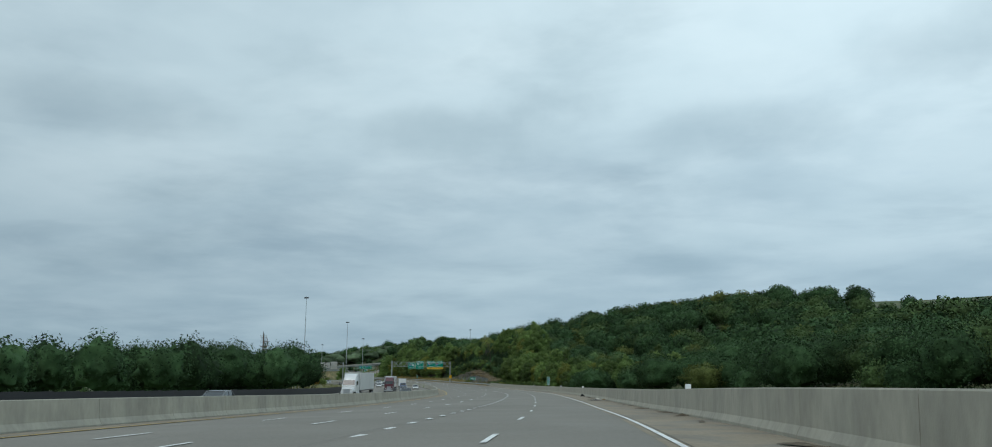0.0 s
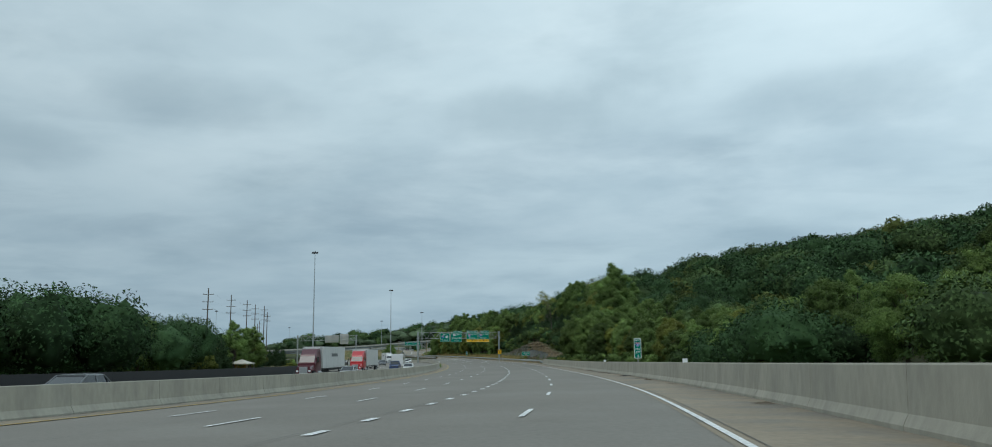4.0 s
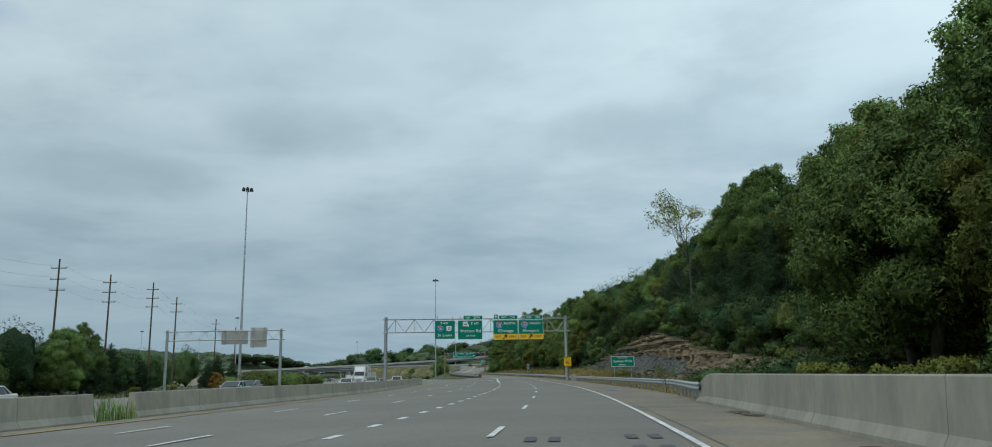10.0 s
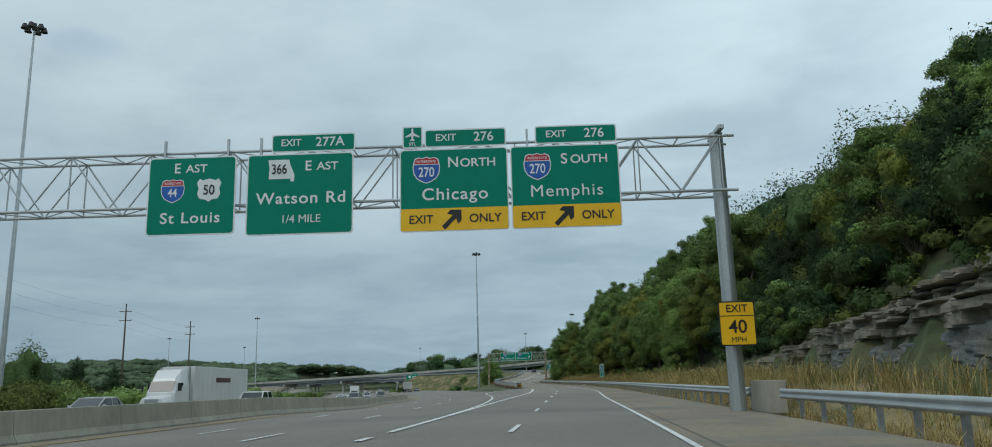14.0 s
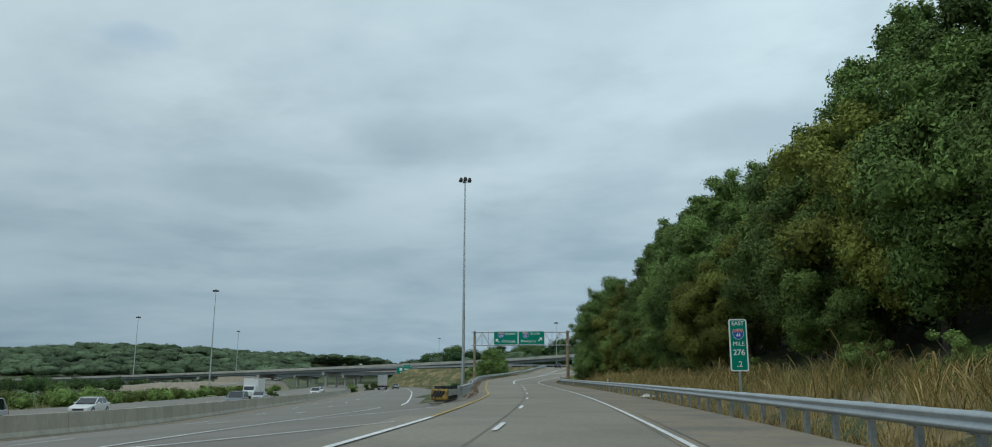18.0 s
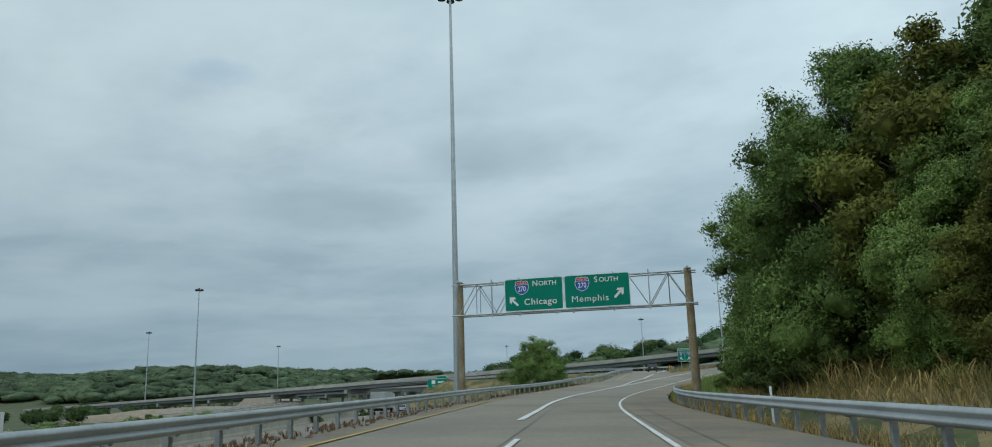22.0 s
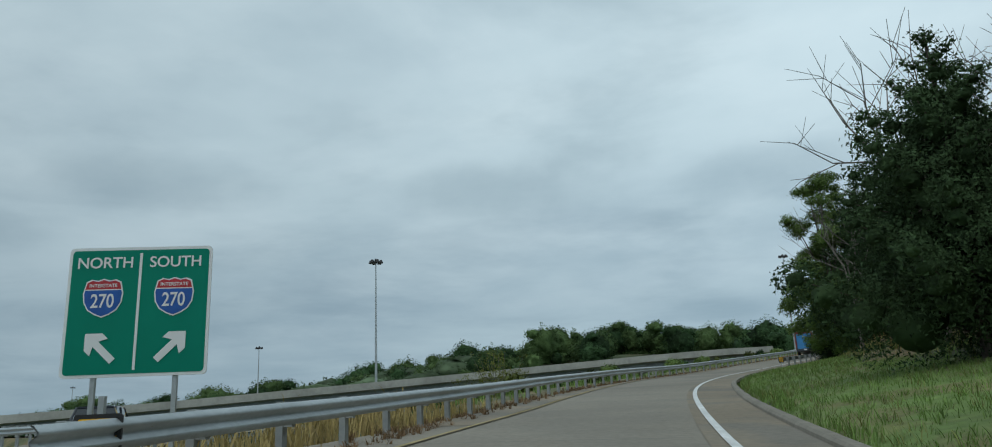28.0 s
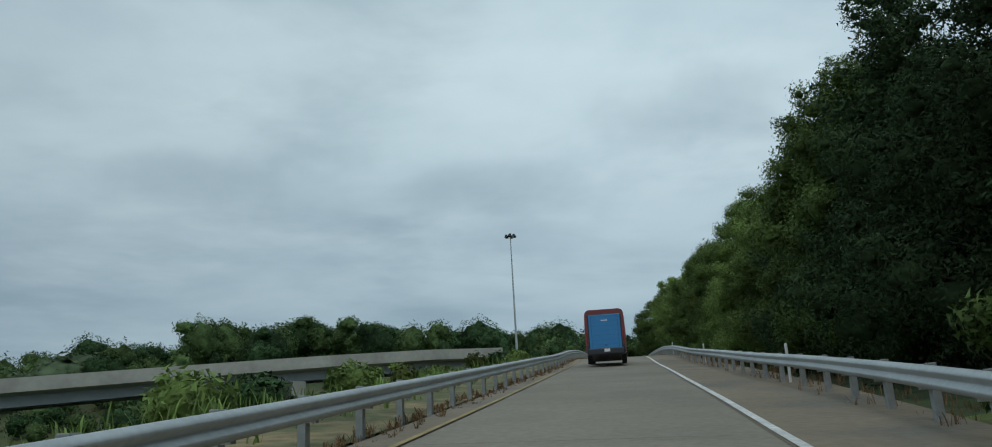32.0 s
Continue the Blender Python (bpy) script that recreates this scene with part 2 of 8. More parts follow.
RAILM = material("guardrail_steel", (0.43, 0.46, 0.47), 0.5, 0.55, grain=(10, 0.08), stain=(0.8, 0.12))
POST_M = material("post_steel", (0.33, 0.35, 0.35), 0.6, 0.4, grain=(10, 0.1), stain=(1.2, 0.15), spread=0.1)
RUST = material("weathered_tan_steel", (0.30, 0.225, 0.13), 0.75, 0.1, grain=(8, 0.15), stain=(0.8, 0.2), second=(0.33, 0.28, 0.2))
SIGN_G = material("sign_green", (0.0, 0.225, 0.15), 0.5, grain=(2, 0.03), stain=(0.5, 0.04), gloss=0.15)
SIGN_W = material("sign_white", (0.78, 0.80, 0.80), 0.45, grain=(2, 0.02), stain=(0.5, 0.03))
SIGN_Y = material("sign_yellow", (0.93, 0.52, 0.008), 0.45, grain=(2, 0.03), stain=(0.5, 0.04))
SIGN_K = material("sign_black", (0.015, 0.015, 0.015), 0.5)
SIGN_B = material("shield_blue", (0.01, 0.10, 0.42), 0.45)
SIGN_R = material("shield_red", (0.50, 0.02, 0.03), 0.45)
ALU = material("sign_back_aluminium", (0.52, 0.50, 0.45), 0.5, 0.3, grain=(3, 0.05), stain=(0.6, 0.08))
LEAF = material("woodland_leaves", (0.044, 0.086, 0.034), 0.9, gloss=0.15, island=0.5, stain=(0.11, 0.45), grain=(0.6, 0.2), trans=0.08)
LEAF_M = material("mixed_leaves", (0.07, 0.112, 0.04), 0.9, gloss=0.15, island=0.5, stain=(0.11, 0.4), grain=(0.6, 0.2), trans=0.1)
LEAF_Y = material("pale_leaves", (0.105, 0.128, 0.036), 0.9, gloss=0.15, island=0.35, stain=(0.11, 0.35), grain=(0.6, 0.2), trans=0.12)
LEAF_B = material("fresh_leaves", (0.085, 0.135, 0.048), 0.9, gloss=0.15, island=0.35, stain=(0.11, 0.4), grain=(0.6, 0.2), trans=0.12)
# far ridge leaves: aerial haze is mixed into this paler, greyer green
LEAF_H = material("haze_tinted_leaves", (0.098, 0.138, 0.076), 0.9, gloss=0.15, island=0.3, stain=(0.03, 0.4), grain=(0.2, 0.25), trans=0.1)
LEAF_N = material("oak_leaves", (0.125, 0.19, 0.054), 0.7, gloss=0.15, island=0.45, stain=(0.3, 0.45), spread=0.42, trans=0.14)
LEAF2 = material("yellowing_leaves", (0.20, 0.222, 0.052), 0.65, gloss=0.15, island=0.42, stain=(0.3, 0.4), spread=0.28, trans=0.25)
LEAF3 = material("bright_leaves", (0.165, 0.24, 0.068), 0.65, gloss=0.15, island=0.42, stain=(0.3, 0.4), spread=0.36, trans=0.16)
CEDAR = material("cedar_needles", (0.046, 0.078, 0.034), 0.9, gloss=0.15, island=0.4, stain=(0.5, 0.2), spread=0.2, trans=0.1)
ORANGE_LEAF = material("orange_leaves", (0.34, 0.20, 0.03), 0.65, island=0.35, trans=0.3)
BARK = material("tree_bark", (0.105, 0.088, 0.07), 0.95, grain=(8, 0.25), stain=(1.5, 0.2), bump=0.5, bump_scale=25, stretch=(1, 1, 0.25))
PALE_BARK = material("pale_bark", (0.15, 0.133, 0.115), 0.95, grain=(8, 0.2), stain=(1.5, 0.2))
WOOD_POLE = material("creosote_wood", (0.10, 0.075, 0.055), 0.9, grain=(6, 0.2), stain=(0.8, 0.15), stretch=(1, 1, 0.2))
SOIL = material("wooded_ground", (0.062, 0.085, 0.032), 0.98, grain=(1.5, 0.35), stain=(0.06, 0.3), second=(0.10, 0.10, 0.045))
GRASS_R = material("dead_grass", (0.25, 0.155, 0.08), 0.85, island=0.35, stain=(0.5, 0.25), trans=0.15)
GRASS_G = material("green_grass", (0.185, 0.285, 0.072), 0.8, island=0.35, stain=(0.25, 0.25), trans=0.2)
TURF_G = material("mown_turf", (0.145, 0.215, 0.055), 0.95, grain=(4, 0.2), stain=(0.25, 0.2), bump=0.5, bump_scale=20, second=(0.17, 0.165, 0.06))
TURF_M = material("rough_slope_turf", (0.10, 0.105, 0.04), 0.95, grain=(2.5, 0.35), stain=(0.2, 0.3), bump=0.6, bump_scale=12, second=(0.225, 0.17, 0.085))
TURF_L = material("meadow_turf", (0.17, 0.19, 0.07), 0.95, grain=(0.6, 0.25), stain=(0.05, 0.25), second=(0.24, 0.215, 0.11))
SCREE = material("pale_scree", (0.27, 0.225, 0.165), 0.95, grain=(4, 0.25), stain=(0.5, 0.2), island=0.3)
TURF_D = material("dry_turf", (0.27, 0.205, 0.10), 0.95, grain=(4, 0.2), stain=(0.3, 0.2), bump=0.5, bump_scale=20, second=(0.20, 0.17, 0.085))
KERB_M = material("kerb_concrete", (0.24, 0.215, 0.175), 0.9, grain=(5, 0.12), stain=(0.6, 0.15))
GRASS_D = material("dry_grass", (0.40, 0.295, 0.115), 0.8, island=0.35, stain=(0.3, 0.2), trans=0.2)
GRASS_O = material("olive_grass", (0.19, 0.20, 0.06), 0.8, island=0.35, stain=(0.3, 0.25), trans=0.2)
ROCK_T = material("tan_limestone", (0.30, 0.225, 0.13), 0.95, grain=(3, 0.2), stain=(0.45, 0.2), bump=0.7, bump_scale=7, second=(0.20, 0.175, 0.13), spread=0.14)
ROCK_M = material("olive_limestone", (0.205, 0.185, 0.135), 0.95, grain=(3, 0.22), stain=(0.45, 0.22), bump=0.7, bump_scale=7, second=(0.15, 0.145, 0.118), spread=0.16)
ROCK_G = material("grey_shale", (0.145, 0.16, 0.155), 0.95, grain=(3, 0.18), stain=(0.4, 0.2), bump=0.7, bump_scale=7, second=(0.165, 0.16, 0.13), spread=0.12)
RUBBER = material("tyre_rubber", (0.018, 0.018, 0.018), 0.85)
GLASS_D = material("dark_car_glass", (0.012, 0.015, 0.018), 0.08, coat=0.5)
CHROME = material("alloy_wheel", (0.45, 0.46, 0.47), 0.35, 0.8)
BLACKP = material("black_plastic", (0.02, 0.02, 0.022), 0.6)
TAIL = material("tail_lamp_red", (0.35, 0.012, 0.012), 0.25, coat=0.6)
HEADL = material("headlamp", (0.7, 0.72, 0.74), 0.15, coat=0.6)


def paint(name, rgb, rough=0.35):
    return material("paint_" + name, rgb, rough, coat=0.5, grain=(2, 0.02), stain=(0.6, 0.04))

# ---------------------------------------------------------------- plan: the two road lines
# x, y, z of the right lane's running line: motorway, exit ramp, curve to the right up the slope
RUN = [(-24, -260, 1.0), (-11.3, -120, 0.7), (0, 0, -0.02), (4.25, 52.8, -0.92), (7.07, 121.3, -1.93), (6.4, 159.6, -2.37), (2.65, 208.9, -2.83),
       (-2.7, 256.7, -3.05), (-10.4, 304.5, -3.02), (-20.3, 351.0, -3.0), (-34.6, 406.2, -2.76), (-43.1, 437.7, -2.59), (-56.3, 477.4, -2.34),
       (-70.7, 514.7, -1.99), (-85.8, 552.3, -1.51), (-91.7, 570.5, -1.12), (-96.1, 588.8, -0.63), (-98.9, 615.0, 0.66), (-97.8, 632.2, 1.88),
       (-94.1, 655.5, 3.65), (-89.7, 671.3, 4.92), (-83.8, 686.6, 6.13), (-75.0, 704.5, 7.85), (-64.8, 725.1, 9.85), (-48.5, 758.3, 12.9), (-8.7, 839.0, 17.5)]
# x, y, z of the motorway's right edge line beyond the gore
MAIN_FAR = [(-43.8, 413.5, -2.92), (-50.8, 430.6, -2.93), (-57.2, 443.8, -2.94), (-62.4, 457.4, -2.95), (-68.4, 475.9, -2.98), (-75.8, 491.4, -3.02), (-81.2, 501.5, -3.05), (-120.2, 573.6, -3.2), (-170.3, 661, -3.3), (-232, 762, -3.4), (-310, 880, -3.4), (-430, 1040, -3.2), (-700, 1380, -2.6)]


def spline(knots, step=1.0):
    """Catmull-Rom through the knots, as rows of x, y, z and heading."""
    k = np.array([2 * np.subtract(knots[0], 0) - knots[1], *knots, 2 * np.subtract(knots[-1], 0) - knots[-2]], float)
    rows = []
    for a, b, c, d in zip(k, k[1:], k[2:], k[3:]):
        t = np.linspace(0, 1, max(2, int(np.linalg.norm(c - b) / step)), endpoint=False)[:, None]
        rows.append(0.5 * (2 * b + (c - a) * t + (2 * a - 5 * b + 4 * c - d) * t**2 + (3 * b - a - 3 * c + d) * t**3))
    rows = np.concatenate(rows + [k[-2:-1]])
    way = np.gradient(rows[:, :2], axis=0)
    return np.c_[rows, np.unwrap(np.arctan2(-way[:, 0], way[:, 1]))]


def banking(y):
    """Cross slope of the ramp, rising to the outside of its right-hand curve."""
    return float(np.interp(y, (495, 530, 560, 620, 645, 690, 760), (0, 0.012, 0.027, 0.027, 0.012, 0.018, 0.02)))


class Line:
    """A road line by station y, with offsets d to its right and heights h above it."""

    def __init__(self, rows, crown=0.0):
        self.r, self.crown = rows, crown

    def mid(self, y):
        return [np.interp(y, self.r[:, 1], self.r[:, n]) for n in (0, 2, 3)]

    def at(self, y, d, h=0.0):
        x, z, a = self.mid(y)
        fade = min(1.0, max(0.0, (500 - y) / 40))
        drop = (0.022 * min(0.0, d + 1.65) * fade - banking(y) * d) * self.crown
        return Vector((x + d * math.cos(a), y + d * math.sin(a), z + h + drop))

    def turn(self, y):
        return math.degrees(self.mid(y)[2])


ramp = Line(spline(RUN), 1.0)
near = np.array([[*ramp.at(y, -5.3), ramp.mid(y)[2]] for y in np.arange(-255.0, 393.0, 1.0)])
near_knots = [tuple(near[0, :3])] + [tuple(near[n, :3]) for n in range(40, len(near), 40)]
main = Line(spline(near_knots + MAIN_FAR), 0.0)


def tilt(y):
    """Cross slope of the motorway, falling to the left; it grows where the road bends left."""
    return float(np.interp(y, (395, 440, 560, 700, 800), (0.022, 0.08, 0.08, 0.04, 0.022)))


def mz(y, e, h=0.0):
    """A place on the motorway, e metres to the right of its dotted line, with the crown falling to the left."""
    p = main.at(y, e, h)
    p.z += tilt(y) * max(-13.0, min(0.0, e))
    return p


# ---------------------------------------------------------------- builders
def mesh_of(name, verts, faces, smooth=False):
    me = bpy.data.meshes.new(name)
    me.from_pydata([tuple(v) for v in verts], [], faces)
    me.update()
    if smooth:
        me.polygons.foreach_set("use_smooth", [True] * len(me.polygons))
    return me


def thing(name, label="", category="", group="", kind="", at=None, me=None):
    ob = new(name, me)
    if at is not None:
        ob.matrix_world = at
    return tagged(ob, label, category, group, kind)


def part(name, data, mat, parent=None, label="", smooth=False):
    """Links a bmesh or a mesh as one object under a thing or a part, in the parent's own space."""
    if isinstance(data, bmesh.types.BMesh):
        me = bpy.data.meshes.new(name)
        data.to_mesh(me)
        data.free()
    else:
        me = data
    if mat is not None and not me.materials:
        me.materials.append(mat)
    if smooth:
        me.polygons.foreach_set("use_smooth", [True] * len(me.polygons))
    ob = new(name, me)
    ob.parent = parent
    if label:
        ob["label"] = label
    return ob


def box(bm, size, centre=(0, 0, 0), turn=None, bevel=0.0):
    m = Matrix.Translation(centre) @ (turn or Matrix()) @ Matrix.Diagonal((*size, 1))
    made = bmesh.ops.create_cube(bm, size=1, matrix=m)["verts"]
    if bevel:
        edges = list({e for v in made for e in v.link_edges})
        bmesh.ops.bevel(bm, geom=edges, offset=bevel, segments=2, affect="EDGES", profile=0.6)
    return bm


def tube(bm, a, b, r0, r1=None, sides=10):
    a, b = Vector(a), Vector(b)
    m = Matrix.Translation((a + b) / 2) @ (b - a).to_track_quat("Z", "Y").to_matrix().to_4x4()
    bmesh.ops.create_cone(bm, cap_ends=True, segments=sides, radius1=r0, radius2=r0 if r1 is None else r1, depth=(b - a).length, matrix=m)
    return bm


def boxed(size, centre=(0, 0, 0), turn=None, bevel=0.0):
    return box(bmesh.new(), size, centre, turn, bevel)


def tubed(a, b, r0, r1=None, sides=10):
    return tube(bmesh.new(), a, b, r0, r1, sides)


def sweep(section, places, closed=False):
    """A section of (offset, height) carried along rows of (station function): places is a list of functions (d, h) -> point."""
    verts, faces, k = [], [], len(section)
    for p in places:
        verts += [p(d, h) for d, h in section]
    for n in range(len(places) - 1):
        for j in range(k if closed else k - 1):
            a, b = n * k + j, n * k + (j + 1) % k
            faces.append((a, b, b + k, a + k))
    if closed:
        faces += [tuple(range(k))[::-1], tuple(range((len(places) - 1) * k, len(places) * k))]
    return verts, faces


def along(line, y0, y1, step, shift=0.0):
    ys = np.linspace(y0, y1, max(2, int(round((y1 - y0) / step)) + 1))
    if line is main:
        return [lambda d, h, y=y: mz(y, d + shift, h) for y in ys]
    return [lambda d, h, y=y: line.at(y, d + shift, h) for y in ys]


def strip(name, line, y0, y1, d0, d1, h, mat, parent=None, step=4.0, cuts=3, thick=0.0):
    """A band of road surface; d0 and d1 are numbers or functions of the station."""
    ys = np.linspace(y0, y1, max(2, int(round((y1 - y0) / step)) + 1))
    put = mz if line is main else line.at
    verts, faces = [], []
    for y in ys:
        a, b = (d(y) if callable(d) else d for d in (d0, d1))
        verts += [put(y, a + (b - a) * c / cuts, h) for c in range(cuts + 1)]
    k = cuts + 1
    for n in range(len(ys) - 1):
        faces += [(n * k + c, n * k + c + 1, n * k + k + c + 1, n * k + k + c) for c in range(cuts)]
    return part(name, mesh_of(name, verts, faces), mat, parent)


def joined(name, chunks, mat, parent=None, kind="", label="", category="", smooth=False):
    verts, faces = [], []
    for v, f in chunks:
        o = len(verts)
        verts += v
        faces += [tuple(i + o for i in q) for q in f]
    ob = part(name, mesh_of(name, verts, faces, smooth), mat, parent, label)
    return tagged(ob, label, category, "", kind)


# ---------------------------------------------------------------- ground
def lerp(y, *pairs):
    return float(np.interp(y, [p[0] for p in pairs], [p[1] for p in pairs]))


def toe(y):
    """Offset at which the wooded hill begins to the right of the running line."""
    return lerp(y, (-200, 60), (0, 40), (90, 26), (160, 16), (215, 12.5), (290, 12), (330, 12.5), (420, 13), (470, 12), (560, 11), (600, 8.5), (700, 9), (760, 12), (900, 40))


def rise(y):
    return lerp(y, (-200, 0.08), (0, 0.13), (160, 0.14), (220, 0.16), (255, 0.24), (285, 0.33), (330, 0.42), (440, 0.45), (560, 0.36), (600, 0.42), (700, 0.34), (800, 0.12), (900, 0.04))


def top_of(y):
    return lerp(y, (-200, 14), (0, 22), (160, 26), (240, 33), (340, 37), (450, 24), (560, 16), (680, 12), (760, 4), (900, 2))


def cliff(y):
    """Height of the rock cut beside the road."""
    return lerp(y, (285, 0), (305, 1.6), (332, 3.2), (346, 5.0), (358, 6.3), (372, 5.7), (388, 4.4), (405, 2.6), (425, 1.9), (445, 1.5), (458, 0))


def kerb_d(y):
    """Offset of the kerb inside the curve."""
    return lerp(y, (572, 3.75), (592, 3.85), (604, 3.55), (612, 3.2), (624, 3.0), (643, 3.05), (652, 3.2), (660, 3.2), (670, 3.4), (687, 3.9))


def ground_z(x, y):
    xm, zm, a = ramp.mid(min(max(y, -250), 840))
    d = (x - xm) * math.cos(a)
    wob = noise.noise((x * 0.02, y * 0.02, 0.3)) * 2 + noise.noise((x * 0.005, y * 0.005, 4.0)) * 3
    if d > -5:
        t = max(0.0, d - toe(y))
        up = top_of(y) * (1 - math.exp(-rise(y) * t / top_of(y)))
        up += cliff(y) * min(1.0, max(0.0, (d - 14.2) / 1.5))
        z = zm - 0.35 + up + wob * min(1.0, t / 25)
        if 372 < y < 575:
            z += min(1.15, 0.4 * max(0.0, d - 6.6)) * min(1, (y - 372) / 12) * min(1, (575 - y) / 14)
        if 575 < y < 720:
            z += 0.42 * min(1.0, max(0.0, (d - kerb_d(y) - 0.1) / 0.35)) * min(1, (y - 575) / 5) * min(1, max(0, (694 - y) / 6))
            z += 0.17 * min(max(0.0, d - kerb_d(y) - 0.4), 6) * min(1, (y - 575) / 25) * min(1, (720 - y) / 20)
        return z - banking(y) * min(d, 8.0)
    xe, ze, b = main.mid(min(max(y, -250), 1370))
    e = (x - xe) * math.cos(b)
    if e > 2.5 and y > 430:
        f = min(1.0, max(0.0, (-7 - lerp(y, (560, 0), (600, 5), (640, 1)) - d) / 11.0))
        foot = ze - 0.5
        if y > 640:
            u = min(1.0, (y - 640) / 45)
            foot = foot * (1 - u) + u * max(foot, zm - 2.6 - 0.13 * (-d - 7) + 0.6 * noise.noise((x * 0.06, y * 0.06, 2.0)))
        return (zm - 0.35 - banking(y) * max(d, -11)) * (1 - f) + foot * f
    if e > -34:
        return ze - 0.75 - 13 * (tilt(y) - 0.022)
    t = min(1.0, (-34 - e) / 60)
    low = ze - 0.75 - 13 * (tilt(y) - 0.022) - 1.2 * t + wob * 0.5 * t
    # far ridges across the valley
    for cx, cy, r, h in ((-820, 1150, 190, 30), (-1250, 1250, 330, 38), (-620, 1500, 240, 32), (-1500, 900, 330, 40), (-350, 1700, 330, 40), (-900, 300, 260, 12)):
        low += h * math.exp(-((x - cx) ** 2 + (y - cy) ** 2) / (r * r))
    return low


def ground_full(x, y):
    z = ground_z(x, y)
    if y > 760:
        # ground beyond the ramp climbs to the wooded ridge behind the flyover
        f = min(1.0, (y - 760) / 160)
        side = 1 / (1 + math.exp(-(x + 120) / 35))
        z = z * (1 - f) + f * (side * 9 + (1 - side) * ground_z(x, y))
        back = 1 / (1 + math.exp(-(y - 925) / 14))
        z += back * lerp(x, (-420, 0), (-300, 12), (-190, 20), (-70, 25), (0, 21), (90, 16), (400, 10)) * (1 / (1 + math.exp((y - 1250) / 60)))
    return z


def axis_values(parts):
    out = []
    for a, b, s in parts:
        out += list(np.arange(a, b, s))
    return out + [parts[-1][1]]


xs = axis_values([(-3600, -1800, 300), (-1800, -600, 60), (-600, -240, 20), (-240, -150, 6), (-150, 40, 2.0), (40, 120, 5), (120, 400, 20), (400, 2000, 200)])
ys = axis_values([(-900, -240, 110), (-240, 0, 12), (0, 720, 4.0), (720, 960, 10), (960, 1900, 40), (1900, 4000, 300)])
gv = [(x, y, ground_full(x, y)) for y in ys for x in xs]
nx = len(xs)
gf = [(r * nx + c, r * nx + c + 1, r * nx + nx + c + 1, r * nx + nx + c) for r in range(len(ys) - 1) for c in range(nx - 1)]
ground = part("ground", mesh_of("ground", gv, gf, True), SOIL)
tagged(ground, "rough grassy and wooded ground falling to the valley", "ground", "", "structure")

# ---------------------------------------------------------------- pavements
left_edge = lambda y: lerp(y, (458, -4.3), (490, -4.4), (513, -5.6), (552, -6.6), (566, -7.2), (585, -7.6), (600, -8.0))
road = strip("road", main, -250, 1370, -12.7, 5.3 + 1.6, 0.0, ASPHALT, step=5, cuts=6)
tagged(road, "grey worn motorway carriageway", "road", "", "structure")
road_far = strip("road", main, -250, 1370, -36.0, -13.3, -0.1, ASPHALT, step=6, cuts=4)
tagged(road_far, "grey worn opposite motorway carriageway", "road", "", "structure")
ramp_road = strip("road", ramp, 424, 840, lambda y: lerp(y, (-250, -5.4), (420, -5.4), (470, -5.6), (513, -7.0), (552, -8.0), (585, -8.6), (604, -8.6), (622, -7.0), (640, -4.1), (650, -3.7), (840, -3.7)),
                  lambda y: 2.6 if y < 840 else 2.6, 0.006, RAMP_PAVE, step=3, cuts=4)
tagged(ramp_road, "buff concrete exit ramp curving up to the right", "road", "", "structure")
gore_v, gore_f = [], []
for n, y in enumerate(np.arange(396, 481, 3.0)):
    q0, q1 = mz(y, 0.4, 0.006), ramp.at(y, -5.0, 0.003)
    gore_v += [q0, q0.lerp(q1, 0.5), q1]
    if n:
        gore_f += [(3 * n - 3 + c, 3 * n - 2 + c, 3 * n + 1 + c, 3 * n + c) for c in (0, 1)]
gore_area = part("pavement", mesh_of("pavement", gore_v, gore_f), ASPHALT)
tagged(gore_area, "grey paved gore where the exit leaves the motorway", "gore", "", "structure")
near_lane = strip("lane", ramp, -250, 425, -5.35, 2.3, 0.012, ASPHALT, step=4, cuts=8)
tagged(near_lane, "grey worn right lane of the motorway", "road", "", "structure")
shoulder = strip("shoulder", ramp, -250, 840, lambda y: lerp(y, (520, 1.9), (560, 1.25), (590, 1.5), (650, 1.6), (690, 1.9)), lambda y: lerp(y, (-250, 5.2), (285, 5.2), (300, 5.9), (370, 5.9), (430, 5.2), (520, 5.0), (546, 4.3), (572, 3.9), (592, 4.0), (604, 3.7), (612, 3.35), (624, 3.15), (643, 3.2), (652, 3.35), (660, 3.35), (670, 3.55), (687, 4.0), (705, 5.0), (840, 5.2)), 0.018, SHOULDER, step=3)
tagged(shoulder, "dusty tan paved shoulder", "shoulder", "", "structure")
for d0, d1, y0, y1, ln in ((-12.65, -11.1, -250, 1370, main), (lambda y: lerp(y, (478, -5.45), (495, -5.85), (513, -6.85), (552, -7.8), (585, -8.55), (604, -8.55)), lambda y: left_edge(y) - 0.1, 478, 602, ramp),
                           (lambda y: lerp(y, (640, -4.0), (650, -3.68)), lambda y: lerp(y, (640, -2.75), (655, -2.65), (671, -2.95)), 640, 838, ramp)):
    s = strip("shoulder", ln, y0, y1, d0, d1, 0.018, SHOULDER, step=4)
    tagged(s, "dusty inner paved shoulder", "shoulder", "", "structure")


def mark(line, y0, y1, d, w, mat, h=0.026, step=3.0):
    put = d if callable(d) else (lambda y: d)
    v, f = [], []
    at = mz if line is main else line.at
    ys_ = np.linspace(y0, y1, max(2, int((y1 - y0) / step) + 1))
    for y in ys_:
        v += [at(y, put(y) - w / 2, h), at(y, put(y) + w / 2, h)]
    f = [(2 * n, 2 * n + 1, 2 * n + 3, 2 * n + 2) for n in range(len(ys_) - 1)]
    return v, f


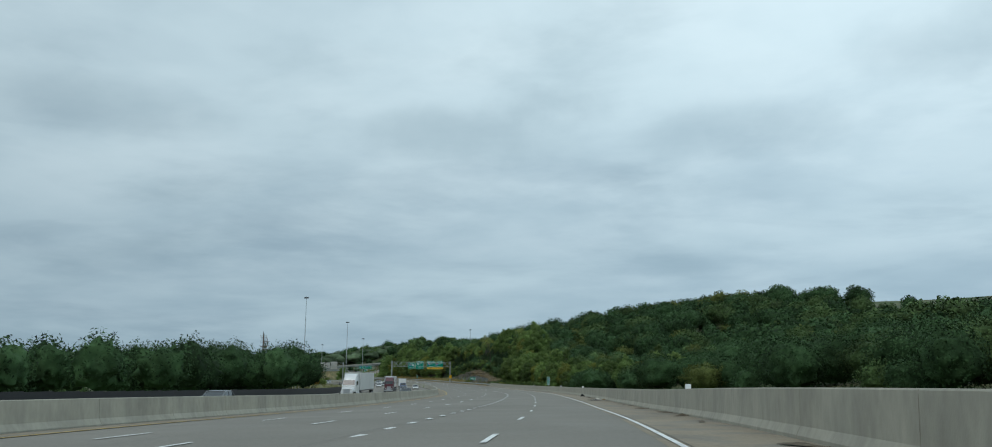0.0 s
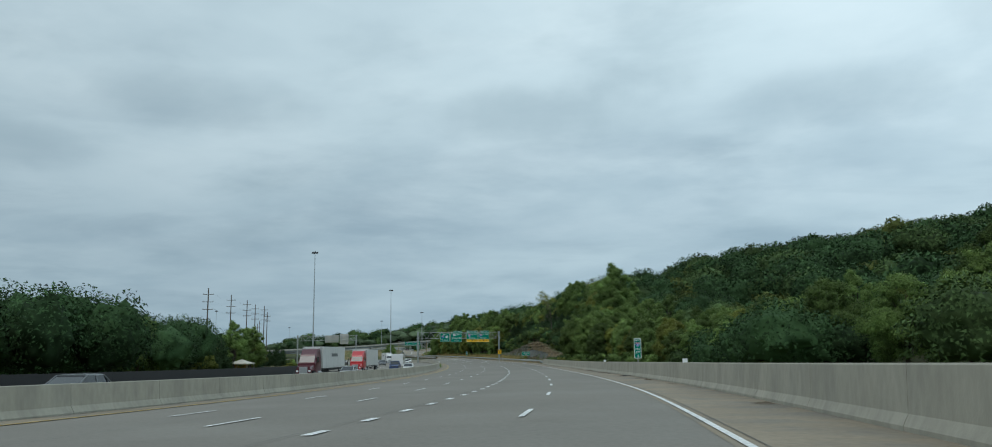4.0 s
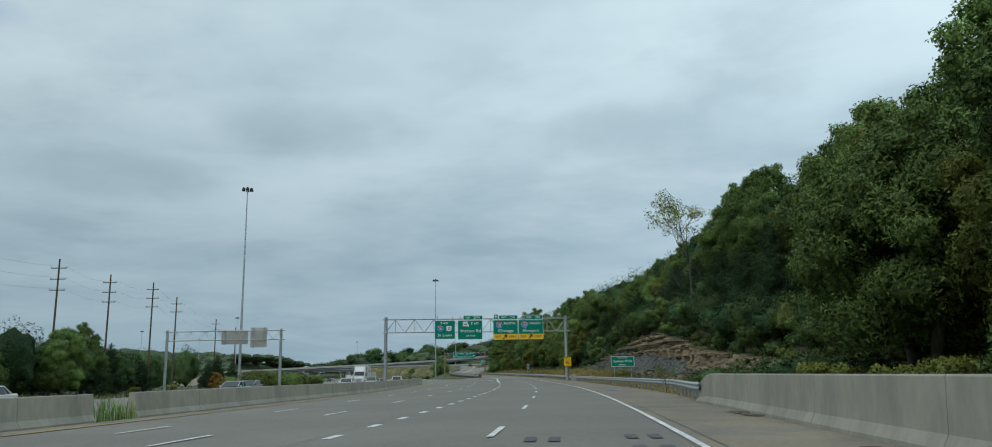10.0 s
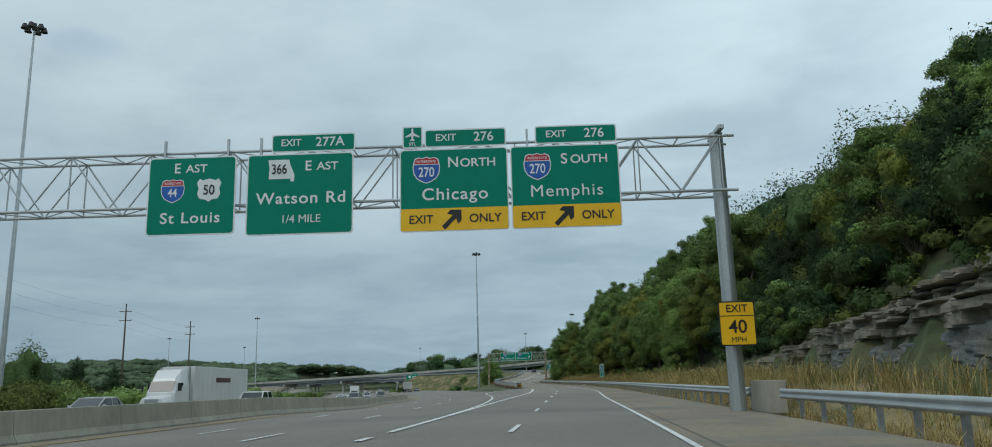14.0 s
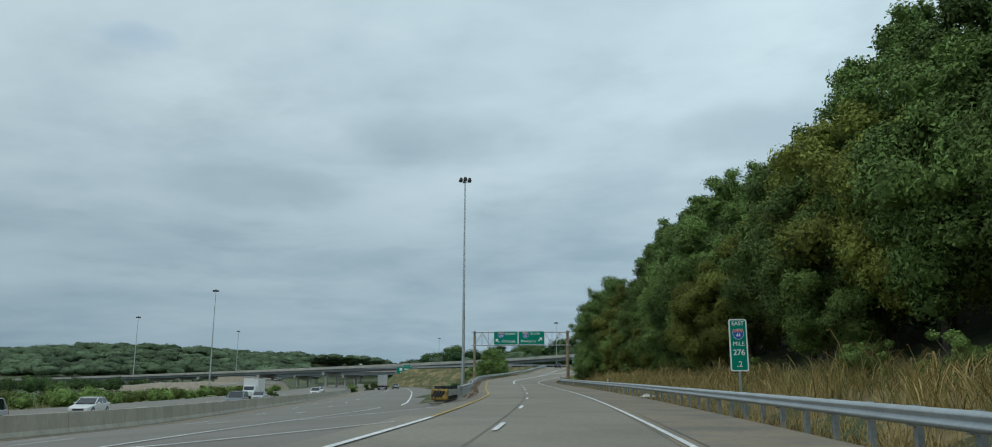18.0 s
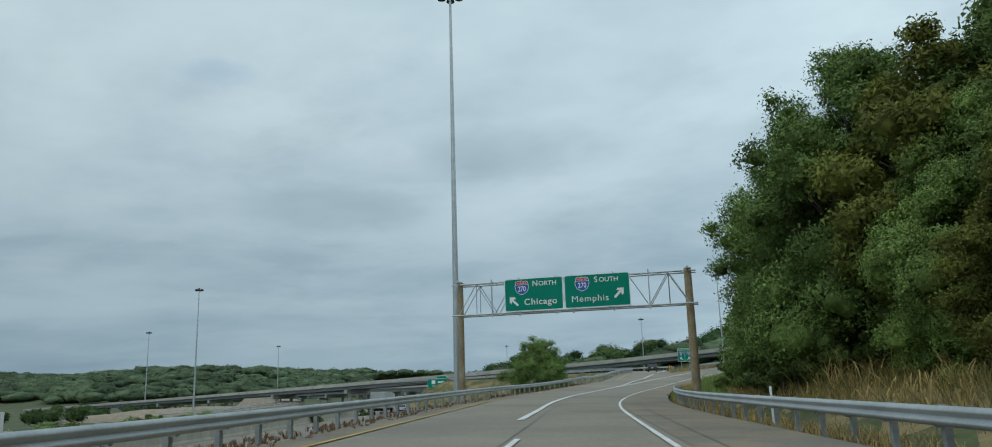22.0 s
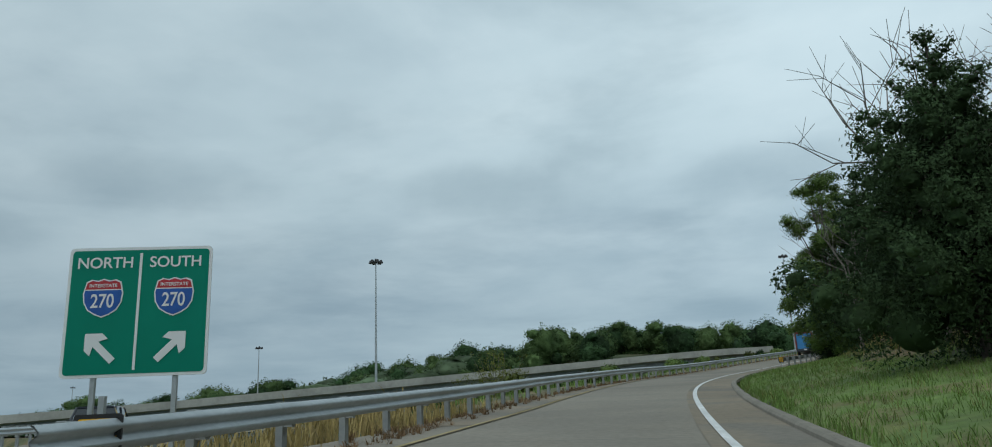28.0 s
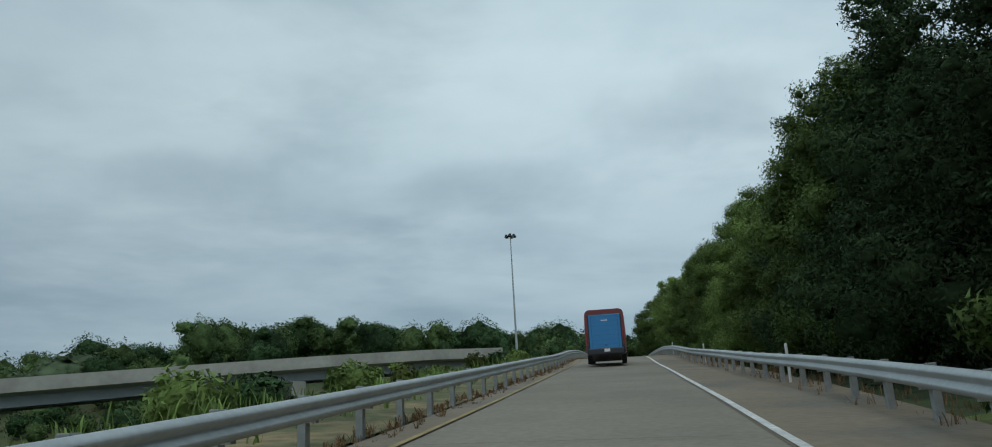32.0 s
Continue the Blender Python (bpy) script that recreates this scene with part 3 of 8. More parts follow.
def dashes(name, line, y0, y1, d, length, period, w, label, mat=WHITE, h=0.026, phase=0.0):
    holder = thing(name, label, "lane marking", "", "structure")
    y, n = y0 + phase, 0
    while y < y1 and n < 300:
        c = mark(line, y, y + length, d, w, mat, h, 1.6)
        part("dash", mesh_of("dash", *c), mat, holder)
        y += period
        n += 1
    return holder


edge_r = lambda y: lerp(y, (-250, 2.0), (0, 2.2), (400, 1.9), (430, 2.2), (500, 1.8), (549, 1.2), (570, 1.1), (592, 1.45), (609, 1.55), (619, 1.9), (650, 1.85), (668, 1.95), (690, 2.0), (840, 2.0))
joined("lane_marking", [mark(ramp, -250, 840, edge_r, 0.135, WHITE, 0.034)], WHITE, None, "structure", "solid white edge line of the right lane", "lane marking")
joined("lane_marking", [mark(main, -250, 1370, -11.0, 0.15, YELLOW)], YELLOW, None, "structure", "faded yellow left edge line", "lane marking")
joined("lane_marking", [mark(ramp, 462, 600, left_edge, 0.14, YELLOW, 0.034)], YELLOW, None, "structure", "yellow left edge line of the ramp", "lane marking")
joined("lane_marking", [mark(ramp, 634, 840, lambda y: lerp(y, (634, -3.0), (645, -2.5), (655, -2.55), (671, -2.95), (840, -2.95)), 0.11, FAINT_Y, 0.034)], FAINT_Y, None, "structure", "faded yellow left edge line of the upper ramp", "lane marking")
dashes("lane_marking", ramp, -240, 540, -1.75, 3.0, 12.19, 0.14, "broken white line between the exit lanes", h=0.032, phase=249.5 - 1.5 + 240 - 40 * 12.19)
dashes("lane_marking", main, -240, 372, 0.0, 1.1, 3.66, 0.22, "short wide white dots beside the exit lanes", h=0.030)
dashes("lane_marking", main, -240, 900, -3.66, 3.0, 12.19, 0.14, "broken white lane line")
dashes("lane_marking", main, -240, 900, -7.32, 3.0, 12.19, 0.14, "broken white lane line", phase=5)
for e in (-19.6, -23.2, -26.9):
    dashes("lane_marking", main, 60, 700, e, 3.0, 12.19, 0.14, "broken white lane line of the opposite carriageway", h=-0.06, phase=4)
# gore: two solid lines that part, with slanting bars
gore_l = lambda y: lerp(y, (372, 0.0), (420, 0.2), (430, 0.6), (445, 1.7), (470, 2.1), (504, 2.3), (600, 1.5), (900, 0.0))


def on_gore(y, e, h=0.0):
    """A place on the paved wedge between the motorway and the exit."""
    if not 396 < y < 480 or e < 0.4:
        return mz(y, e, h)
    a, b = mz(y, 0.4, 0.006), ramp.at(y, -5.0, 0.003)
    f = min(1.0, (e - 0.4) / (b - a).length)
    return a.lerp(b, f) + Vector((0, 0, h))


def gore_stripe(y0, y1, d, w, h=0.028):
    v, ys_ = [], np.linspace(y0, y1, int((y1 - y0) / 2.0) + 1)
    for y in ys_:
        v += [on_gore(y, d(y) - w / 2, h), on_gore(y, d(y) + w / 2, h)]
    return v, [(2 * n, 2 * n + 1, 2 * n + 3, 2 * n + 2) for n in range(len(ys_) - 1)]


joined("lane_marking", [gore_stripe(372, 900, gore_l, 0.16)], WHITE, None, "structure", "solid white edge line of the motorway past the exit", "lane marking")
joined("lane_marking", [mark(ramp, 372, 462, lambda y: lerp(y, (372, -5.2), (400, -5.0), (462, -4.3)), 0.2, WHITE, 0.034)], WHITE, None, "structure", "solid white gore line of the exit", "lane marking")

# bars across the gore between the motorway and the exit
gore_bars = thing("lane_marking", "slanting white bars across the gore", "lane marking", "", "structure")
for y in (427, 438.5, 450.2, 463):
    e0 = gore_l(y)
    e1 = (ramp.at(y + 9.4, -4.8) - mz(y + 9.4, 0.0)).length
    v = []
    for n in range(9):
        u = n / 8
        e = e0 + 1.9 * min(1.0, u / 0.25) + max(0.0, e1 - e0 - 1.9) * max(0.0, (u - 0.25) / 0.75)
        yy = y + 1.6 * min(1.0, u / 0.25) + 7.8 * max(0.0, (u - 0.25) / 0.75)
        v += [on_gore(yy - 0.1, e, 0.03), on_gore(yy + 0.12, e, 0.03)]
    part("bar", mesh_of("bar", v, [(2 * n, 2 * n + 2, 2 * n + 3, 2 * n + 1) for n in range(8)]), WHITE, gore_bars)

# ---------------------------------------------------------------- concrete walls
JERSEY = [(0.0, 0.0), (0.0, 0.09), (0.13, 0.32), (0.19, 1.07), (0.21, 1.09), (0.42, 1.09), (0.44, 1.07), (0.5, 0.32), (0.63, 0.09), (0.63, 0.0)]


def wall_run(name, line, y0, y1, d, section, length, label, side=1, mat=None):
    holder = thing(name, label, "barrier", "", "structure")
    y = y0
    while y < y1:
        e = min(y1, y + length)
        sec = [(side * a, b) for a, b in section]
        v, f = sweep(sec, along(line, y + 0.012, e - 0.012, 3.0, d(y) if callable(d) else d), True)
        if side > 0:
            f = [q[::-1] for q in f]
        part("panel", mesh_of("panel", v, f), mat or CONCRETE, holder)
        y = e
    return holder


wall_run("wall_median", main, -250, 285, -12.75, [(a, b - 0.02) for a, b in JERSEY], 6.1, "pale concrete median barrier", -1)
wall_run("wall_median", main, 288, 900, -12.75, [(a, b - 0.02) for a, b in JERSEY], 6.1, "pale concrete median barrier", -1)
WALL_R = [(0.0, 0.0), (0.0, 0.1), (0.1, 0.3), (0.14, 1.10), (0.16, 1.13), (0.44, 1.13), (0.46, 1.10), (0.5, 0.0)]
wall_r = wall_run("wall_right", ramp, -250, 287, 5.0, WALL_R, 6.1, "pale stained concrete retaining barrier beside the shoulder", 1)
# its sloping end, where the guardrail takes over
end_v = []
for y, k in ((287.02, 1.0), (287.9, 0.92), (289.3, 0.66)):
    end_v += [ramp.at(y, 5.0 + a, b * k) for a, b in WALL_R]
k = len(WALL_R)
end_f = [(n * k + j, n * k + k + j, n * k + k + (j + 1) % k, n * k + (j + 1) % k) for n in range(2) for j in range(k)] + [tuple(range(k)), tuple(range(3 * k - 1, 2 * k - 1, -1))]
part("end_panel", mesh_of("end_panel", end_v, end_f), CONCRETE, wall_r, "sloping end of the barrier")

# ---------------------------------------------------------------- guardrails
WBEAM = [(0.0, 0.47), (-0.025, 0.475), (-0.08, 0.53), (-0.08, 0.56), (-0.01, 0.61), (-0.01, 0.635), (-0.08, 0.685), (-0.08, 0.715), (-0.025, 0.77), (0.0, 0.775),
         (0.012, 0.77), (-0.012, 0.755), (-0.066, 0.705), (-0.066, 0.69), (0.004, 0.64), (0.004, 0.605), (-0.066, 0.555), (-0.066, 0.535), (-0.012, 0.488), (0.012, 0.475)]
POST = boxed((0.11, 0.15, 1.05), (0, 0, 0.25), bevel=0.01)
post_mesh = bpy.data.meshes.new("post")
POST.to_mesh(post_mesh)
post_mesh.materials.append(POST_M)
block_mesh = bpy.data.meshes.new("block")
boxed((0.13, 0.1, 0.33), (0, 0, 0.6)).to_mesh(block_mesh)
block_mesh.materials.append(POST_M)


def guardrail(line, y0, y1, d, side, label, gap=1.9, lift=0.0):
    """Corrugated rail on posts; side +1 where the road lies to its left."""
    off = d if callable(d) else (lambda y: d)
    holder = thing("guardrail", label, "guardrail", "guardrails")
    ys_ = np.linspace(y0, y1, int((y1 - y0) / 1.9) + 1)
    put = mz if line is main else line.at
    v, f = [], []
    k = len(WBEAM)
    for y in ys_:
        v += [put(y, off(y) + side * a, b + lift) for a, b in WBEAM]
    for n in range(len(ys_) - 1):
        for j in range(k):
            q = (n * k + j, n * k + (j + 1) % k, n * k + k + (j + 1) % k, n * k + k + j)
            f.append(q if side < 0 else q[::-1])
    part("rail", mesh_of("rail", v, f, True), RAILM, holder)
    y = y0 + 0.6
    while y < y1:
        a = radians(line.turn(y))
        for nm, me, o in (("post", post_mesh, 0.19), ("block", block_mesh, 0.075)):
            ob = new(nm, me)
            ob.parent = holder
            ob.matrix_local = Matrix.Translation(put(y, off(y) + side * o, lift)) @ Matrix.Rotation(a, 4, "Z")
        y += gap
    return holder


rail_r = lambda y: lerp(y, (284, 4.95), (290, 5.1), (303, 6.2), (370, 6.3), (430, 5.5), (500, 5.3), (522, 5.2), (546, 4.6), (572, 4.4))
guardrail(ramp, 288.6, 376, rail_r, 1, "grey steel guardrail on posts beside the shoulder, dry grass under it")
guardrail(ramp, 380, 569, rail_r, 1, "long grey steel guardrail with dry grass under it")
rail_l = lambda y: lerp(y, (480, -5.5), (495, -5.9), (513, -6.9), (552, -7.9), (585, -8.7), (600, -9.2), (606, -9.75), (612, -11.6), (630, -15))
guardrail(ramp, 481, 606, rail_l, -1, "grey steel guardrail along the ramp's outer edge")
guardrail(ramp, 630, 838, lambda y: lerp(y, (630, -4.4), (636, -3.9), (645, -3.65), (838, -3.7)), -1, "long grey steel guardrail above the slope")
guardrail(ramp, 690.5, 838, lambda y: lerp(y, (690, 3.45), (697, 3.95), (703, 4.1), (709, 3.9), (838, 3.9)), 1, "grey steel guardrail with a striped marker at its end")
# concrete end block where the rails meet at the gantry
blk = thing("end_block", "square concrete end block between two guardrails", "barrier", at=Matrix.Translation(ramp.at(378, 6.3)) @ Matrix.Rotation(radians(ramp.turn(378)), 4, "Z"))
part("block", boxed((0.55, 2.6, 1.05), (0, 0, 0.5), bevel=0.03), CONCRETE, blk)
wall_run("kerb", ramp, 572, 687, kerb_d, [(0.0, 0.0), (0.01, 0.07), (0.05, 0.11), (0.2, 0.11), (0.22, 0.0)], 3.0, "low worn concrete kerb at the grass", 1, KERB_M)


# ---------------------------------------------------------------- signs
def lettering(text, size, mat, parent, x, z, y=-0.012, align="CENTER", squeeze=1.0, name="lettering"):
    cu = bpy.data.curves.new("lettering", "FONT")
    cu.body, cu.size, cu.align_x, cu.align_y, cu.extrude, cu.offset = text, size, align, "CENTER", 0.002, (0.0 if "M" in text else 0.012) * size
    if text[-1].islower():
        cu.space_character, squeeze = 1.12, squeeze * 1.08
    tmp = bpy.data.objects.new("lettering", cu)
    scene.collection.objects.link(tmp)
    dg = bpy.context.evaluated_depsgraph_get()
    me = bpy.data.meshes.new_from_object(tmp.evaluated_get(dg))
    bpy.data.objects.remove(tmp)
    bpy.data.curves.remove(cu)
    me.transform(Matrix.Translation((x, y, z)) @ Matrix.Rotation(radians(90), 4, "X") @ Matrix.Diagonal((squeeze, 1, 1, 1)))
    me.materials.clear()
    return part(name, me, mat, parent)


def route_word(text, size, mat, parent, x, z):
    """A cardinal direction with its first letter larger, as on route signs."""
    lettering(text[0], size * 1.22, mat, parent, x - size * (0.26 + 0.36 * len(text[1:])), z + 0.05 * size)
    lettering(text[1:], size * 0.98, mat, parent, x + size * 0.3, z, squeeze=1.08)


def plate(name, outline, y, mat, parent, label="", thick=0.006):
    """A flat plate with the given outline in x and z, its face towards -y."""
    n = len(outline)
    v = [(x, y, z) for x, z in outline] + [(x, y + thick, z) for x, z in outline]
    f = [tuple(range(n)), tuple(range(2 * n - 1, n - 1, -1))] + [(i, i + n, (i + 1) % n + n, (i + 1) % n) for i in range(n)]
    bm = bmesh.new()
    me = mesh_of(name, v, f)
    bm.from_mesh(me)
    bmesh.ops.recalc_face_normals(bm, faces=bm.faces)
    bm.to_mesh(me)
    bm.free()
    return part(name, me, mat, parent, label)


def rounded(x0, z0, x1, z1, r=0.12, k=4):
    pts = []
    for cx, cz, a in ((x1 - r, z1 - r, 0), (x0 + r, z1 - r, 90), (x0 + r, z0 + r, 180), (x1 - r, z0 + r, 270)):
        pts += [(cx + r * math.cos(radians(a + 90 * j / k)), cz + r * math.sin(radians(a + 90 * j / k))) for j in range(k + 1)]
    return pts


def shield(parent, x, z, w, number):
    """Motorway shield: white rim, red crown, blue field, white number."""
    def form(s, top=1.0, cut=-9):
        prof = [(-0.43, 0.40), (-0.3, 0.46), (-0.15, 0.43), (0, 0.48), (0.15, 0.43), (0.3, 0.46), (0.43, 0.40), (0.5, 0.1), (0.47, -0.15), (0.36, -0.34), (0.18, -0.46), (0, -0.53),
                (-0.18, -0.46), (-0.36, -0.34), (-0.47, -0.15), (-0.5, 0.1)]
        return [(x + a * w * s, z + b * w * s) for a, b in prof]
    plate("shield", form(1.0), -0.014, SIGN_W, parent)
    plate("shield_field", form(0.93), -0.018, SIGN_B, parent)
    crown = [(-0.40, 0.37), (-0.28, 0.425), (-0.14, 0.395), (0, 0.445), (0.14, 0.395), (0.28, 0.425), (0.40, 0.37), (0.445, 0.2), (-0.445, 0.2)]
    plate("shield_crown", [(x + a * w, z + b * w) for a, b in crown], -0.021, SIGN_R, parent)
    plate("shield_rule", [(x - 0.45 * w, z + 0.175 * w), (x + 0.45 * w, z + 0.175 * w), (x + 0.45 * w, z + 0.2 * w), (x - 0.45 * w, z + 0.2 * w)], -0.022, SIGN_W, parent)
    lettering("INTERSTATE", 0.125 * w, SIGN_W, parent, x, z + 0.29 * w, -0.026)
    lettering(number, 0.5 * w, SIGN_W, parent, x, z - 0.12 * w, -0.026, squeeze=0.78)


def arrow(parent, x, z, s, angle, mat):
    prof = [(-0.09, -0.5), (0.09, -0.5), (0.09, 0.12), (0.30, 0.0), (0.30, 0.2), (0.0, 0.5), (-0.30, 0.2), (-0.30, 0.0), (-0.09, 0.12)]
    a = radians(angle)
    plate("arrow", [(x + s * (p * math.cos(a) - q * math.sin(a)), z + s * (p * math.sin(a) + q * math.cos(a))) for p, q in prof], -0.016, mat, parent)


def board(name, x0, z0, x1, z1, parent, face=None, rim=None, r=0.14):
    b = plate(name, rounded(x0, z0, x1, z1, r), 0.0, rim or SIGN_W, parent, thick=0.03)
    plate("face", rounded(x0 + 0.045, z0 + 0.045, x1 - 0.045, z1 - 0.045, r * 0.8), -0.004, face or SIGN_G, b)
    return b


def truss(parent, u0, u1, z0, z1, depth=1.05, r=0.055, mat=GALV, bay=1.45):
    n = max(3, int(round((u1 - u0) / bay)))
    for y in (0.35, 0.35 + depth):
        for z, nm in ((z0, "lower_chord"), (z1, "upper_chord")):
            part(nm, tubed((u0 - 0.5, y, z), (u1 + 0.5, y, z), r), mat, parent)
        for k in range(n):
            a, b = u0 + (u1 - u0) * k / n, u0 + (u1 - u0) * (k + 1) / n
            za, zb = (z0, z1) if k % 2 == 0 else (z1, z0)
            part("brace", tubed((a, y, za), (b, y, zb), r * 0.6, sides=6), mat, parent)
            if k % 2 == 0:
                part("upright", tubed((b, y, z0), (b, y, z1), r * 0.5, sides=6), mat, parent)
    for z in (z0, z1):
        for k in range(n + 1):
            a = u0 + (u1 - u0) * k / n
            part("cross_tie", tubed((a, 0.35, z), (a, 0.35 + depth, z), r * 0.5, sides=6), mat, parent)
            if k < n:
                part("lattice", tubed((a, 0.35 if k % 2 else 0.35 + depth, z), (u0 + (u1 - u0) * (k + 1) / n, 0.35 + depth if k % 2 else 0.35, z), r * 0.4, sides=5), mat, parent)


def gantry_at(x, y, turn):
    return Matrix.Translation((x, y, 0)) @ Matrix.Rotation(radians(turn), 4, "Z")


# first gantry, over the whole carriageway
g1 = thing("sign_gantry", "grey tubular steel sign gantry spanning the motorway", "sign gantry", at=gantry_at(-48.2, 370.0, 18.6))
truss(g1, 0, 27.9, 4.75, 6.75)
part("post", tubed((0, 0.87, -4.1), (0, 0.87, 7.1), 0.28, 0.25, 16), GALV, g1)
part("post", tubed((27.9, 0.87, -3.6), (27.9, 0.87, 7.0), 0.28, 0.25, 16), GALV, g1)
part("saddle", boxed((0.2, 1.7, 0.16), (0, 0.87, 7.0), bevel=0.02), GALV, g1)
part("saddle", boxed((0.2, 1.7, 0.16), (27.9, 0.87, 7.0), bevel=0.02), GALV, g1)
for u in (7.9, 10.2, 11.4, 14.4, 17.0, 19.6, 21.0, 23.6):
    part("hanger", boxed((0.08, 0.1, 3.4), (u, 0.24, 5.5)), GALV, g1)


def big_sign(at, x0, z0, x1, z1, label):
    s = thing("road_sign", label, "road sign", "overhead signs", at=at)
    board("panel", x0, z0, x1, z1, s)
    return s


M1 = gantry_at(-48.2, 370.0, 18.6)
s = big_sign(M1, 7.45, 3.65, 10.6, 6.5, "green overhead sign reading East 44 50 St Louis")
route_word("EAST", 0.42, SIGN_W, s, 9.05, 6.05)
shield(s, 8.35, 5.28, 0.86, "44")
lettering("50", 0.5, SIGN_K, s, 9.65, 5.25, -0.03, squeeze=0.85)
us = [(-0.42, 0.5), (-0.3, 0.42), (0, 0.5), (0.3, 0.42), (0.42, 0.5), (0.55, 0.3), (0.46, 0.05), (0.52, -0.2), (0.4, -0.42), (0.15, -0.46), (0, -0.56), (-0.15, -0.46), (-0.4, -0.42), (-0.52, -0.2), (-0.46, 0.05), (-0.55, 0.3)]
plate("route_shield", [(9.65 + a * 0.8, 5.28 + b * 0.8) for a, b in us], -0.016, SIGN_W, s)
lettering("St Louis", 0.55, SIGN_W, s, 9.02, 4.25)
s = big_sign(M1, 11.0, 3.55, 14.8, 6.5, "green overhead sign reading 366 East Watson Rd")
board("tab", 11.85, 6.56, 14.85, 7.22, s, r=0.08)
lettering("EXIT", 0.36, SIGN_W, s, 12.55, 6.9)
lettering("277A", 0.48, SIGN_W, s, 13.95, 6.9)
mo = [(-0.45, 0.45), (0.3, 0.45), (0.35, 0.2), (0.5, -0.2), (0.48, -0.5), (0.36, -0.5), (0.36, -0.38), (-0.42, -0.38), (-0.4, 0.1)]
plate("route_plate", [(12.2 + a, 5.9 + b * 0.85) for a, b in mo], -0.016, SIGN_W, s)
lettering("366", 0.5, SIGN_K, s, 12.15, 5.92, -0.03, squeeze=0.75)
route_word("EAST", 0.42, SIGN_W, s, 13.75, 6.0)
lettering("Watson Rd", 0.58, SIGN_W, s, 12.95, 4.85)
lettering("1/4 MILE", 0.4, SIGN_W, s, 12.95, 4.1)
for x0, place, way, tab in ((16.45, "Chicago", "NORTH", True), (20.38, "Memphis", "SOUTH", False)):
    s = big_sign(M1, x0, 3.5, x0 + 3.84, 6.5, "green overhead sign reading 270 %s %s, yellow exit only panel" % (way.title(), place))
    plate("exit_only_panel", rounded(x0 + 0.04, 3.54, x0 + 3.8, 4.33, 0.08), -0.008, SIGN_Y, s)
    shield(s, x0 + 0.95, 5.75, 0.98, "270")
    route_word(way, 0.44, SIGN_W, s, x0 + 2.65, 5.95)
    lettering(place, 0.6, SIGN_W, s, x0 + 1.95, 4.82)
    lettering("EXIT", 0.42, SIGN_K, s, x0 + 0.75, 3.93, -0.02)
    lettering("ONLY", 0.42, SIGN_K, s, x0 + 3.0, 3.93, -0.02)
    arrow(s, x0 + 1.85, 3.94, 0.9, -45, SIGN_K)
    a = x0 + 0.9
    board("tab", a, 6.56, a + 2.9, 7.22, s, r=0.08)
    lettering("EXIT", 0.36, SIGN_W, s, a + 0.75, 6.9)
    lettering("276", 0.48, SIGN_W, s, a + 2.1, 6.9)
    if tab:
        board("airport_tab", x0 + 0.1, 6.56, x0 + 0.82, 7.36, s, r=0.06)
        plane = [(0, 0.26), (0.04, 0.2), (0.04, 0.08), (0.25, -0.06), (0.25, -0.1), (0.04, -0.04), (0.03, -0.16), (0.1, -0.22), (-0.1, -0.22), (-0.03, -0.16), (-0.04, -0.04), (-0.25, -0.1), (-0.25, -0.06), (-0.04, 0.08), (-0.04, 0.2)]
        plate("aeroplane", [(x0 + 0.46 + a_, 7.05 + b_) for a_, b_ in plane], -0.014, SIGN_W, s)
        lettering("STL", 0.16, SIGN_W, s, x0 + 0.46, 6.7)
e40 = thing("advisory_sign", "yellow advisory sign reading exit 40 mph on the gantry post", "road sign", at=M1)
board("panel", 27.25, -0.72, 28.48, 0.78, e40, SIGN_Y, SIGN_K, 0.08)
plate("rule", [(27.3, 0.27), (28.43, 0.27), (28.43, 0.30), (27.3, 0.30)], -0.008, SIGN_K, e40)
lettering("EXIT", 0.36, SIGN_K, e40, 27.87, 0.52)
lettering("40", 0.62, SIGN_K, e40, 27.87, -0.1)
lettering("MPH", 0.26, SIGN_K, e40, 27.87, -0.52)
part("bracket", boxed((0.5, 0.75, 0.08), (27.87, 0.42, 0.05)), GALV, e40)

# second gantry, over the ramp
M2 = Matrix.Translation((0, 0, 0.3)) @ gantry_at(-100.2, 562.6, 14.5)
g2 = thing("sign_gantry", "steel sign gantry over the ramp on weathered tan posts", "sign gantry", at=M2)
truss(g2, 0.1, 16.25, 4.55, 6.75, bay=1.3)
part("post", tubed((0.1, 0.87, -2.9), (0.1, 0.87, 7.0), 0.23, 0.2, 16), RUST, g2)
part("post", tubed((16.2, 0.87, -2.2), (16.2, 0.87, 7.0), 0.29, 0.25, 16), RUST, g2)
part("saddle", boxed((0.2, 1.7, 0.16), (0.1, 0.87, 6.95), bevel=0.02), GALV, g2)
part("saddle", boxed((0.2, 1.7, 0.16), (16.2, 0.87, 6.95), bevel=0.02), GALV, g2)
for u in (2.6, 4.6, 7.2, 8.4, 11.2, 13.6):
    part("hanger", boxed((0.08, 0.1, 2.7), (u, 0.24, 5.65)), GALV, g2)
